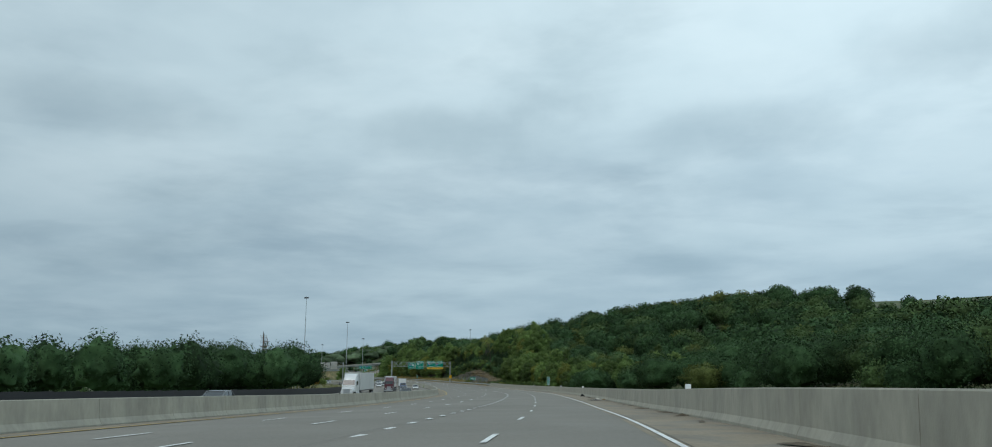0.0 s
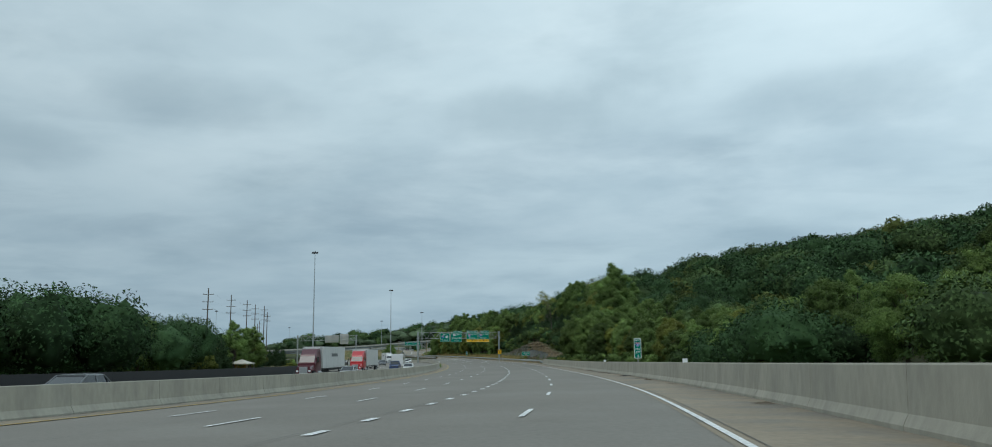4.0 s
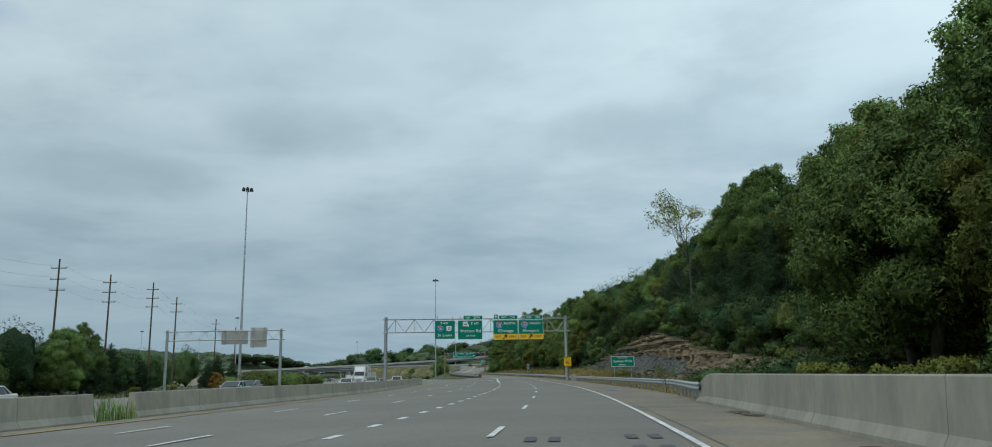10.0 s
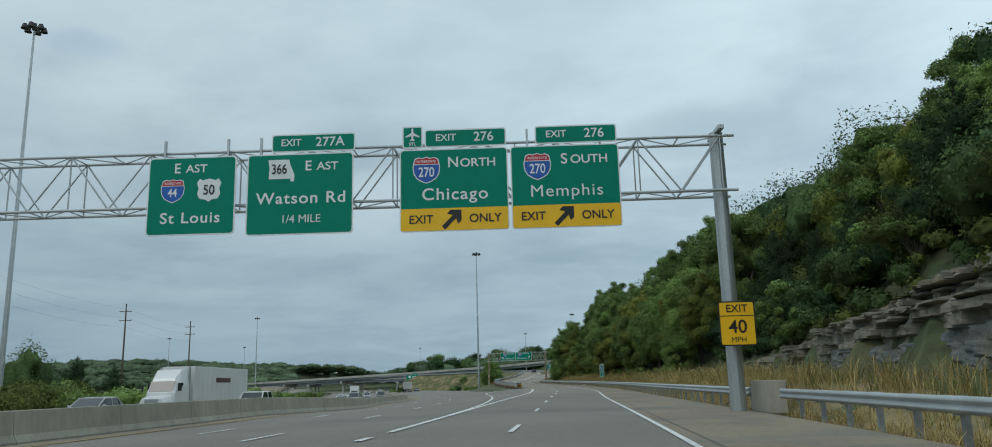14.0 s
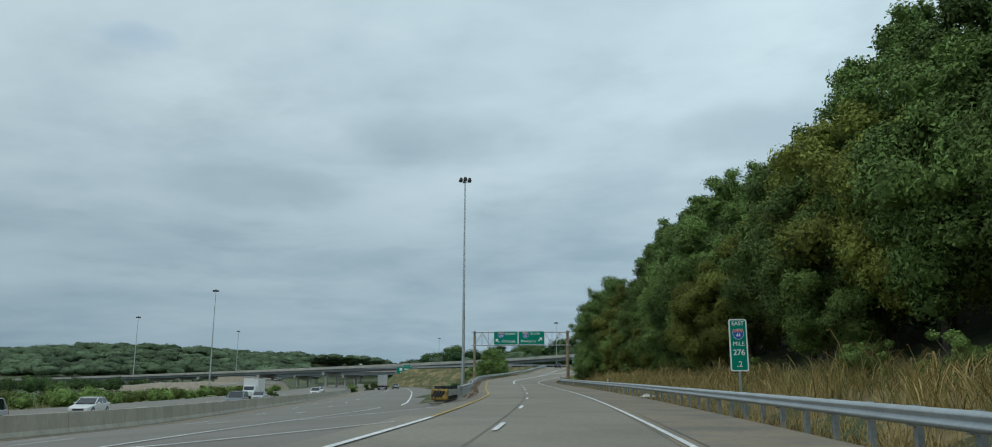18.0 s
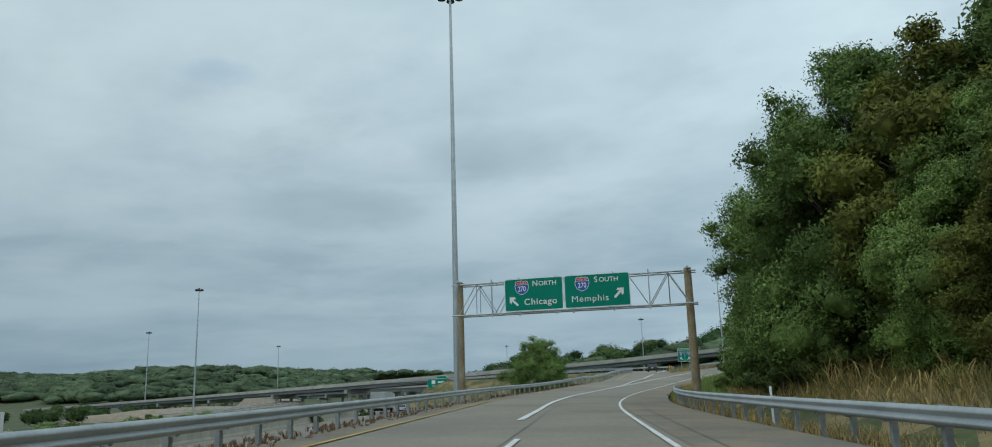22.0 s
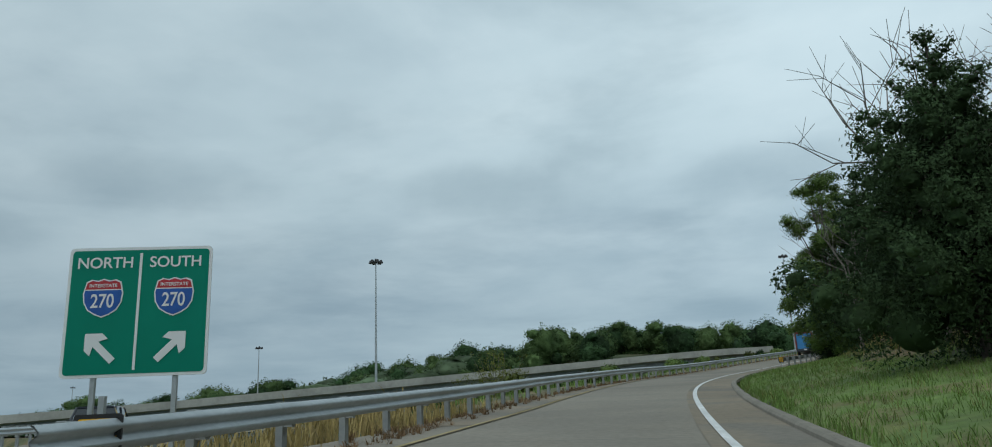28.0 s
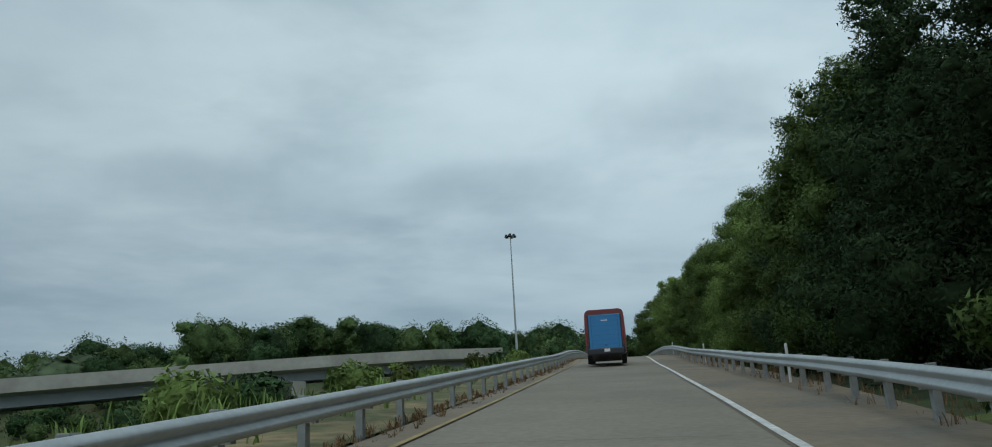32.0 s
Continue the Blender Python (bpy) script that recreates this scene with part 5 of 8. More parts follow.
def conifer(seed, height, width, leaves, mat=CEDAR, label="", name="cedar_tree", size=0.066, n=60):
    rng = np.random.default_rng(seed)
    t = thing(name, label, "tree", "roadside trees")
    bm = bmesh.new()
    limb(bm, [(0, 0, -1), (0.05, 0, height * 0.5), (0, 0.05, height * 0.97)], 0.02 * height, 0.004 * height, 7)
    cs, rs = [], []
    for k in range(n):
        f = k / (n - 1)
        a = k * 2.39996
        w = width / 2 * (1 - f) ** 0.68 * (0.62 + 0.6 * rng.random()) + 0.15
        z = height * (0.05 + 0.90 * f)
        for u in (0.35, 0.62, 0.84, 1.0):
            cs.append((w * u * math.cos(a), w * u * math.sin(a), z + 0.42 * w * u * u))
            rs.append(max(0.13, w * 0.42 * (1.22 - 0.9 * u)))
        limb(bm, [(0, 0, z - 0.1), (w * math.cos(a), w * math.sin(a), z + 0.42 * w)], 0.03, 0.01, 4)
    cs.append((0, 0.05, height * 0.97))
    rs.append(0.16)
    part("trunk", bm, BARK, t)
    blobs = [(c, (1.25 * r, 1.25 * r, r)) for c, r in zip(cs, rs)]
    part("crown", foliage("crown", rng, blobs, leaves, size, 0.5, 1, fray=0.1, inset=0.4, cull=True, long=1.8), mat, t)
    return t


def shrub(seed, height, width, leaves, mat, label="", size=0.15):
    rng = np.random.default_rng(seed)
    t = thing("bush", label, "bush", "roadside bushes")
    bm = bmesh.new()
    cs, rs = [], []
    for k in range(20):
        a = k * 2.4 + rng.random()
        out = width * 0.46 * rng.random() ** 0.6
        c = (out * math.cos(a), out * math.sin(a), height * (0.12 + 0.85 * rng.random() * (1 - 0.5 * out / width)))
        limb(bm, [(0, 0, -0.6), (c[0] * 0.5, c[1] * 0.5, c[2] * 0.6), c], 0.04, 0.012, 5)
        cs.append(c)
        rs.append(width * (0.07 + 0.11 * rng.random()))
    part("woody_base", bm, BARK, t)
    part("crown", leaf_mesh(rng, cs, rs, leaves, size, shell=0.3), mat, t)
    return t


def bare(seed, height, spread, bark, leaves=0, label="leafless grey tree with fine branches", mat=None):
    rng = np.random.default_rng(seed)
    t = thing("bare_tree", label, "tree", "roadside trees")
    bm = bmesh.new()
    tips = []

    def grow(p, way, length, r, depth):
        q = p + way * length
        tube(bm, p, q, r, r * 0.65, 6 if depth < 2 else 4)
        if depth >= 4:
            tips.append(tuple(q))
            return
        for k in range(3 if depth > 0 else 4):
            o = Vector(rng.normal(size=3)) * (0.48 if depth < 2 else 0.6)
            w = (way + o + Vector((0, 0, 0.22))).normalized()
            grow(q - way * length * (0.25 * k / 3), w, length * (0.62 + 0.22 * rng.random()), r * 0.55, depth + 1)

    grow(Vector((0, 0, -1)), Vector((0.03, 0.02, 1)).normalized(), height * 0.42, 0.012 * height, 0)
    part("trunk", bm, bark, t)
    if leaves:
        part("crown", leaf_mesh(rng, tips, [0.5] * len(tips), leaves, 0.12), mat, t)
    return t


def wispy(seed, height, leaves, mat, label):
    """Many upright thin stems, each with small leaves strung along it."""
    rng = np.random.default_rng(seed)
    t = thing("bush", label, "bush", "roadside bushes")
    bm = bmesh.new()
    cs = []
    for k in range(26):
        a, out = k * 2.4, 0.28 * height * rng.random() ** 0.5
        foot = np.array([0.25 * out * math.cos(a), 0.25 * out * math.sin(a), -0.4])
        tip = np.array([1.6 * out * math.cos(a), 1.6 * out * math.sin(a), height * (0.6 + 0.45 * rng.random())])
        mid = (foot + tip) / 2 + (0, 0, 0.12 * height)
        limb(bm, [tuple(foot), tuple(mid), tuple(tip)], 0.03, 0.006, 4)
        for f in np.linspace(0.15, 1.0, 12):
            c = (foot * (1 - f) + mid * f) if f < 0.5 else (mid * (1 - f) + tip * f)
            c = foot * (1 - f) ** 2 + 2 * mid * f * (1 - f) + tip * f * f
            cs.append(c + rng.normal(size=3) * 0.12)
    part("woody_base", bm, PALE_BARK, t)
    part("crown", leaf_mesh(rng, cs, [0.22] * len(cs), leaves, 0.065, 0.9, 0.1), mat, t)
    return t


rnd = random.Random(11)
KINDS = {}


def plant(kind, x, y, scale=1.0, z=None, label="", sink=0.0, squash=1.0):
    """The first of a kind is put in place; the others are copies that share its meshes."""
    m = Matrix.Translation((x, y, (ground_full(x, y) if z is None else z) - sink)) @ Matrix.Rotation(rnd.uniform(0, 6.28), 4, "Z") @ Matrix.Diagonal((scale, scale, scale * squash, 1))
    base, used = KINDS[kind]
    if not used:
        base.matrix_world = m
        KINDS[kind] = (base, True)
        ob = base
    else:
        ob = copy_thing(base, m)
        ob.matrix_basis = m
    if label:
        ob["label"] = label
    return ob


def species(key, ob):
    KINDS[key] = (ob, False)


species("oak", broadleaf(1, 13, 9, 80000, LEAF_N, 0.135, "tall dark green broadleaf tree on the roadside slope", n=26, fat=0.92))
species("oak2", broadleaf(2, 15, 8, 80000, LEAF_N, 0.14, "tall full dark green tree at the wood's edge", BARK, n=26, fat=0.95))
species("maple", broadleaf(3, 12, 8.5, 80000, LEAF3, 0.125, "broadleaf tree with light green leaves", n=24, fat=0.92))
species("gold", broadleaf(4, 11, 8, 75000, LEAF2, 0.125, "broadleaf tree turning yellow green", n=24, fat=0.92))
species("poplar", broadleaf(15, 13, 4.4, 28000, LEAF_N, 0.13, "slender upright tree thick with dark leaves", BARK, 0.05, n=26))
species("slim", broadleaf(5, 14, 5.2, 90000, LEAF_N, 0.09, "slender pale green tree with loose foliage", BARK, 0.08, n=22, fat=1.35))
species("cedar", conifer(6, 11, 7.2, 110000, CEDAR, "dark green pointed cedar tree", n=46))
species("cedar2", conifer(7, 9, 7.0, 100000, CEDAR, "broad dark green cedar tree", n=40))
species("fine_maple", broadleaf(33, 12, 8.0, 150000, LEAF3, 0.085, "broadleaf tree with small light green leaves", n=34, fat=0.9, low=0.06))
species("fine_oak", broadleaf(35, 13, 8.5, 150000, LEAF_N, 0.085, "full green broadleaf tree above the guardrail", n=34, fat=0.9, low=0.06))
species("fine_cedar", conifer(37, 11, 6.4, 130000, CEDAR, "dark green cedar with ragged pointed boughs", size=0.062, n=54))
species("bush", shrub(8, 3.2, 3.6, 8000, LEAF3, "dense green roadside bush", 0.11))
species("bush2", shrub(9, 2.6, 3.4, 7000, LEAF_N, "dark green scrubby bush", 0.11))
species("bush3", shrub(10, 2.4, 3.0, 6000, LEAF2, "yellow green roadside bush", 0.11))
species("wisp", wispy(21, 3.7, 4800, LEAF2, "tall wispy bush with thin stems and small leaves"))
species("dead", bare(12, 9, 5, PALE_BARK))
species("snag", bare(13, 9, 5, BARK, 2600, "half bare tree with a few yellow leaves standing above the wood", LEAF2))

# the wood's edge along the right side, before the rock cut
for y in np.arange(150, 292, 5.2):
    for row, (d0, ks) in enumerate(((1.5, ("oak", "maple", "gold", "maple", "oak2")), (8, ("oak2", "oak", "gold", "maple")))):
        y_ = y + rnd.uniform(-2, 2)
        p = ramp.at(y_, toe(y_) + d0 + rnd.uniform(-1.5, 2))
        plant(rnd.choice(ks), p.x, p.y, rnd.uniform(0.75, 1.05) * lerp(y, (150, 0.52), (196, 0.53), (235, 0.62), (258, 0.80), (276, 0.92), (290, 0.91)))
for y in np.arange(196, 288, 6):
    p = ramp.at(y, 8.6 + rnd.uniform(-0.6, 1.4))
    plant(rnd.choice(("bush", "bush3", "bush2")), p.x, p.y, rnd.uniform(0.7, 1.1))
# scrub and trees above the rock cut
for y in np.arange(294, 432, 5.0):
    for d0, ks, lo, hi in ((16.5, ("bush2", "bush", "bush2"), 0.8, 1.3), (19.5, ("cedar2", "bush", "cedar", "bush2"), 0.5, 0.9), (24.5, ("oak", "maple", "gold", "oak2"), 0.85, 1.05),):
        p = ramp.at(y + rnd.uniform(-2, 2), d0 + rnd.uniform(-1.5, 1.5))
        plant(rnd.choice(ks), p.x, p.y, rnd.uniform(lo, hi) * (lerp(y, (294, 1.2), (312, 1.25), (326, 1.03), (334, 0.95), (350, 0.93), (365, 0.75), (395, 0.78), (412, 1.05), (432, 1.1)) if d0 > 20 else 1.0))
plant("snag", -2.6, 345.5, 1.1, z=7.6)
p = ramp.at(302.5, 5.75)
plant("snag", p.x, p.y, 0.17, z=p.z, label="broken dead sapling lying against the guardrail")
for y, d in ((352, 21), (362, 20), (371, 22), (366, 18.5)):
    p = ramp.at(y, d)
    plant("dead", p.x, p.y, rnd.uniform(0.55, 0.8))
p = ramp.at(361, 10.5)
plant("bush3", p.x, p.y, 0.9)
# wood beside the ramp
plant("oak2", -50.0, 503.0, 1.02)
plant("slim", -54.5, 511.0, 0.98)
plant("maple", -43.5, 487.0, 1.1)
plant("gold", -40.5, 480.0, 1.15)
for y in np.arange(434, 545, 5.0):
    for d0, ks, lo, hi in ((11.5, ("bush", "bush2", "gold", "maple"), 0.5, 0.8), (14.5, ("oak", "maple", "gold", "maple"), 0.85, 1.1), (19.5, ("oak2", "oak", "maple"), 1.1, 1.4)):
        p = ramp.at(y + rnd.uniform(-2, 2), d0 + rnd.uniform(-1.3, 1.3))
        k = rnd.choice(ks)
        if y > 505 and d0 < 18 and k in ("oak", "maple"):
            k = "fine_" + k
        plant(k, p.x, p.y, rnd.uniform(lo, hi) * lerp(y, (434, 0.9), (470, 0.86), (490, 0.92), (515, 0.92), (545, 1.0)))
# slope of the curve: cedars, a bare tree and a tall pale tree
for x, y, k, s_ in ((-81.8, 640.2, "cedar", 1.12), (-87.8, 642.8, "cedar2", 0.95), (-86.0, 648, "dead", 1.2), (-83.8, 652.3, "cedar2", 0.9), (-80.5, 655, "cedar", 0.9), (-82.5, 659, "bush2", 1.2), (-77.5, 663, "oak", 0.7), (-79.5, 645.0, "cedar", 0.95), (-84.5, 636.5, "cedar2", 0.62), (-86.5, 641, "bush2", 1.0), (-83.2, 633.5, "wisp", 0.7), (-78.0, 637.0, "cedar", 0.85),
                    (-74.5, 634.0, "oak", 1.0), (-71, 628, "oak2", 0.95), (-76, 650, "cedar", 0.9), (-72.5, 655, "oak", 0.8), (-84.0, 643.5, "dead", 0.95), (-75.6, 684.0, "slim", 1.05), (-74.3, 681.3, "fine_cedar", 1.12),
                    (-72.5, 686.5, "fine_cedar", 1.05), (-71.0, 677, "oak", 0.8), (-74.0, 690.5, "fine_cedar", 0.72), (-69.5, 691, "oak2", 0.8), (-75.0, 678.5, "cedar2", 0.75), (-82.6, 663.2, "dead", 0.95), (-72, 669, "oak", 0.75), (-80, 633, "bush2", 1.3), (-77, 627, "oak", 0.75), (-73, 619, "oak", 0.95), (-69, 612, "maple", 0.7), (-66, 604, "oak2", 0.6), (-82, 629, "bush2", 0.8), (-79.5, 637, "cedar2", 0.9), (-75, 643, "oak2", 0.85), (-64, 618, "oak2", 0.9), (-60, 606, "oak", 0.9), (-67, 640, "oak2", 1.0), (-72.5, 694.5, "bush2", 0.9),
                    (-70, 662, "oak", 0.8), (-67.5, 698, "fine_cedar", 1.2), (-65.5, 703.5, "fine_cedar", 1.2), (-62.5, 708, "fine_oak", 0.9), (-60.5, 712, "fine_cedar", 1.18), (-58.5, 716, "fine_cedar", 1.1), (-55.5, 721.5, "fine_maple", 0.9), (-52.5, 728, "fine_maple", 0.92), (-49, 735, "fine_oak", 0.95),
                    (-45, 744, "fine_maple", 0.85), (-41, 753, "fine_oak", 0.85), (-37, 762, "fine_maple", 0.85), (-32, 773, "maple", 0.9), (-63, 694, "fine_oak", 0.95), (-58, 703, "fine_oak", 0.95), (-52, 712, "fine_oak", 0.95), (-46, 725, "oak2", 0.8), (-27, 788, "oak", 0.8), (-20, 800, "maple", 0.8)):
    plant(k, x, y, s_)
for y in np.arange(546, 588, 3.6):
    for d0, ks, lo, hi in ((8.8, ("bush", "bush2", "bush"), 0.7, 0.9), (11.5, ("maple", "oak", "gold"), 0.5, 0.65), (16, ("oak", "oak2", "maple"), 0.7, 0.9)):
        if y > 574 and d0 < 14:
            continue
        near_gantry = 1.85 if y < 559 and 10 < d0 < 14 else 1.0
        p = ramp.at(y + rnd.uniform(-1.5, 1.5), d0 + rnd.uniform(-0.8, 1.2))
        k = rnd.choice(ks)
        if y < 562 and d0 > 10:
            k = "fine_maple" if k in ("maple", "gold") else "fine_oak"
        plant(k, p.x, p.y, rnd.uniform(lo, hi) * near_gantry if k[:4] != "bush" else rnd.uniform(0.8, 1.2))
for x, y, k, s_ in ((-85.0, 592, "poplar", 0.85), (-83.6, 588.5, "poplar", 0.75), (-80.5, 584.5, "maple", 0.6), (-84.3, 586.0, "bush", 1.1), (-82.4, 579, "bush", 1.3), (-83.8, 595, "bush2", 1.1), (-79.5, 590, "oak", 0.65), (-79.5, 597, "oak", 0.75), (-81.5, 600.5, "bush", 1.0), (-78, 576, "oak2", 0.95), (-77.5, 604, "maple", 0.65), (-80.2, 607, "bush2", 1.2),
                    (-79.0, 613, "bush2", 0.9), (-81.5, 619, "wisp", 0.5), (-79.2, 623.5, "bush2", 1.0), (-84.6, 629.5, "bush2", 0.65), (-82.2, 624.8, "bush2", 0.7), (-85.8, 633.6, "bush2", 0.6), (-78.5, 631.2, "bush2", 1.3), (-76.5, 617, "maple", 0.5), (-74, 624, "oak", 0.75), (-82.2, 628.2, "fine_oak", 0.55), (-83.6, 631.4, "cedar2", 0.7), (-81.2, 623.6, "fine_maple", 0.42), (-85.4, 628.6, "wisp", 0.8), (-84.4, 624.4, "wisp", 0.75), (-87.0, 634.5, "wisp", 0.6), (-83.4, 627.0, "bush2", 0.7)):
    plant(k, x, y, s_)
species("lone", broadleaf(31, 11.5, 9.5, 140000, LEAF_N, 0.105, "round spreading green tree beyond the ramp's guardrail", BARK, 0.08, n=44, fat=1.05))
plant("lone", -116.9, 610.9, 0.75)
for x, y, k, s_ in ((-122.5, 652, "bush", 0.8), (-108, 664, "bush3", 0.7), (-110, 672, "bush2", 1.1), (-98, 700, "bush", 1.2), (-101, 690, "bush3", 0.9), (-108, 686, "bush2", 1.2),
                    (-92, 716, "bush", 0.9), (-84, 735, "bush", 1.0), (-76, 757, "bush2", 1.1), (-110, 720, "bush", 1.0), (-88, 760, "bush2", 1.2), (-60, 790, "oak", 0.4), (-54.1, 835.3, "oak", 0.6), (-105, 760, "bush", 1.5), (-88, 738, "bush", 1.1), (-74.3, 751.5, "bush", 1.5), (-66, 770, "bush2", 1.4)):
    plant(k, x, y, s_)
for x, y, s_ in ((-101.3, 681, 1.2), (-103.6, 684.5, 1.1), (-100.2, 685, 0.8), (-106.5, 690, 0.9), (-94.0, 703, 0.6)):
    plant("wisp", x, y, s_)
# across the motorway
for y in np.arange(225, 330, 10):
    p = mz(y + rnd.uniform(-3, 3), rnd.uniform(-66, -58))
    plant(rnd.choice(("oak", "maple", "cedar", "gold", "oak2")), p.x, p.y, rnd.uniform(0.75, 1.0))
for y in np.arange(300, 440, 9):
    p = mz(y + rnd.uniform(-3, 3), -78 + rnd.uniform(-5, 8))
    plant(rnd.choice(("oak", "maple", "cedar", "oak2", "cedar2")), p.x, p.y, rnd.uniform(0.55, 0.95))
for x, y in ((-88, 365), (-101, 392)):
    plant("bush3", x, y, 0.8)
for x, y, k, s_ in ((-155, 610, "bush", 1.0), (-168, 640, "bush2", 1.2), (-140, 560, "bush", 0.7), (-262, 560, "cedar", 0.8), (-180, 668, "bush", 0.9), (-230, 640, "bush2", 1.0), (-250, 600, "bush", 1.2), (-160, 690, "maple", 0.55), (-152, 705, "oak", 0.5), (-175, 720, "oak", 0.5)):
    plant(k, x, y, s_)


# ---------------------------------------------------------------- far woods
def woods(name, spots, size, per, mat, label, seed, low=0.15, wide=0.40, loose=0.28, lobes=0):
    """Billowing crowns standing close together, each a lumpy mass thick with leaves."""
    rng = np.random.default_rng(seed)
    blobs = []
    for x, y, h in spots:
        w = h * wide * 1.12 * (0.8 + 0.4 * rng.random())
        blobs.append(((x, y, ground_full(x, y) + h * (0.98 + low) / 2), (w, w * (0.85 + 0.3 * rng.random()), h * (1.08 - low) / 2)))
        for _ in range(lobes):
            a, r = rng.random() * 6.283, w * (0.35 + 0.4 * rng.random())
            q = h * (0.13 + 0.12 * rng.random())
            blobs.append(((x + r * math.cos(a), y + r * math.sin(a), ground_full(x, y) + h * (0.45 + 0.4 * rng.random())), (1.4 * q, 1.4 * q, q)))
    me = foliage(name, rng, blobs, per * len(spots), size, loose, 1 if size > 1.0 else 2, fray=(0.35 if size > 0.4 else 0.6) * size, inset=0.88 if size > 0.6 else 0.72)
    return tagged(part(name, me, mat), label, "woods", "", "stuff")


def mixed(spots, size, per, label, seed, wide=0.42):
    a, b = int(len(spots) * 0.7), int(len(spots) * 0.95)
    woods("hillside_woods", spots[:a], size, per, LEAF, "dense dark green " + label, seed, wide=wide)
    woods("hillside_woods", spots[a:b], size, per, LEAF_M, "lighter green " + label, seed + 1, wide=wide)
    woods("hillside_woods", spots[b:], size, per, LEAF_Y, "yellow green trees among the " + label, seed + 2, wide=wide)


# scrub that hides the ground above the rock cut and below the upper ramp
sp = [[], [], []]
for y in np.arange(289, 436, 2.1):
    for d0 in (16.8, 18.8, 21.2, 24.5):
        p = ramp.at(y + rnd.uniform(-1, 1), d0 + rnd.uniform(-1.2, 1.2))
        sp[rnd.choice((0, 0, 0, 1, 1, 2))].append((p.x, p.y, rnd.uniform(1.8, 3.6) * (1.25 if d0 > 20 else 1.0)))
for y in np.arange(292, 432, 1.1):
    p = ramp.at(y, 15.3 + rnd.uniform(-0.5, 0.5))
    sp[rnd.choice((0, 1, 1, 2))].append((p.x, p.y, rnd.uniform(0.6, 1.5)))
for y in np.arange(288, 327, 1.5):
    for d0 in (11.2, 13.2):
        p = ramp.at(y + rnd.uniform(-0.7, 0.7), d0 + rnd.uniform(-0.8, 0.8))
        sp[rnd.choice((0, 1, 1, 2))].append((p.x, p.y, rnd.uniform(0.9, 2.0) * lerp(y, (288, 1.2), (318, 1.0), (327, 0.6))))
for s_, mat_, lab in zip(sp, (LEAF, LEAF_M, LEAF_Y), ("dark green scrub", "lighter green scrub", "yellow green scrub")):
    woods("hillside_scrub", s_, 0.13, 850, mat_, lab + " crowning the rock cut", 61, 0.0, 0.62)
sp = [[], [], []]
for _ in range(190):
    y = rnd.uniform(645, 835)
    d = -rnd.uniform(7.8, 15) if rnd.random() < 0.4 else -rnd.uniform(12, 62)
    p = ramp.at(y, d)
    if abs(p.x - north.mid(min(max(p.y, 560), 712))[0]) < 9 and p.y < 714:
        continue
    sp[rnd.choice((0, 1, 1, 2))].append((p.x, p.y, rnd.uniform(0.6, 1.4) + min(1.0, max(0, -d - 12) * 0.04)))
for s_, mat_, lab in zip(sp, (LEAF, LEAF3, LEAF_Y), ("dark green scrub", "fresh green scrub", "olive weeds and brush")):
    woods("lowland_scrub", s_, 0.15, 900, mat_, lab + " below the upper ramp", 65, 0.0, 0.7)
# edge of the hillside woods, nearer the road
sp = []
for _ in range(170):
    y = rnd.uniform(20, 205)
    p = ramp.at(y, max(12.5, toe(y) + rnd.uniform(-6, 26)))
    sp.append((p.x, p.y, rnd.uniform(3.8, 7.4) * lerp(y, (110, 1.0), (160, 0.75), (205, 0.6))))
mixed(sp, 0.17, 2100, "woods along the foot of the hill", 41, 0.5)
sp = []
for y in np.arange(150, 440, 3.2):
    for d0 in (17, 25):
        p = ramp.at(y, toe(y) + d0 + rnd.uniform(-4, 4))
        sp.append((p.x, p.y, rnd.uniform(8, 12) * lerp(y, (150, 0.46), (225, 0.5), (260, 0.62), (325, 0.92), (440, 1.2))))
rnd.shuffle(sp)
mixed(sp, 0.19, 1900, "woods above the roadside trees", 44)
sp = []
for y in np.arange(436, 590, 4.0):
    p = ramp.at(y, 27 + rnd.uniform(-3, 3))
    sp.append((p.x, p.y, rnd.uniform(13, 17)))
mixed(sp, 0.2, 3000, "woods behind the ramp's trees", 47)
sp = []
for _ in range(950):
    y = rnd.uniform(-20, 440)
    p = ramp.at(y, toe(y) + rnd.uniform(30, 135))
    sp.append((p.x, p.y, rnd.uniform(6, 12) * lerp(y, (20, 0.5), (70, 0.58), (130, 0.68), (230, 0.72), (320, 0.95))))
mixed(sp, 0.5, 640, "woods covering the hill", 50, 0.5)
sp = [(rnd.uniform(-40, 25) + 0.35 * (y - 700), y, rnd.uniform(8, 12)) for y in np.linspace(700, 830, 60)]
sp = [(x, y, h) for x, y, h in sp if x > ramp.mid(y)[0] + 22]
sp += [(rnd.uniform(-330, 260), rnd.uniform(925, 1090), rnd.choice((rnd.uniform(8, 11), rnd.uniform(10, 14), rnd.uniform(12, 17)))) for _ in range(560)]
sp += [(rnd.uniform(-170, -70) , rnd.uniform(880, 960), rnd.uniform(5, 9)) for _ in range(60)]
rnd.shuffle(sp)
cut = int(len(sp) * 0.4)
woods("far_woods", sp[:cut], 0.52, 950, LEAF, "belt of dark green woods behind the flyover", 44, 0.02, 0.46, lobes=2)
woods("far_woods", sp[cut:], 0.52, 950, LEAF_B, "lighter green trees in the belt behind the flyover", 48, 0.02, 0.46, lobes=2)
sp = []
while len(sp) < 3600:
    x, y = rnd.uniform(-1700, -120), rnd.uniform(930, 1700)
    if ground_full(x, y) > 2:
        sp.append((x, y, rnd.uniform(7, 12)))
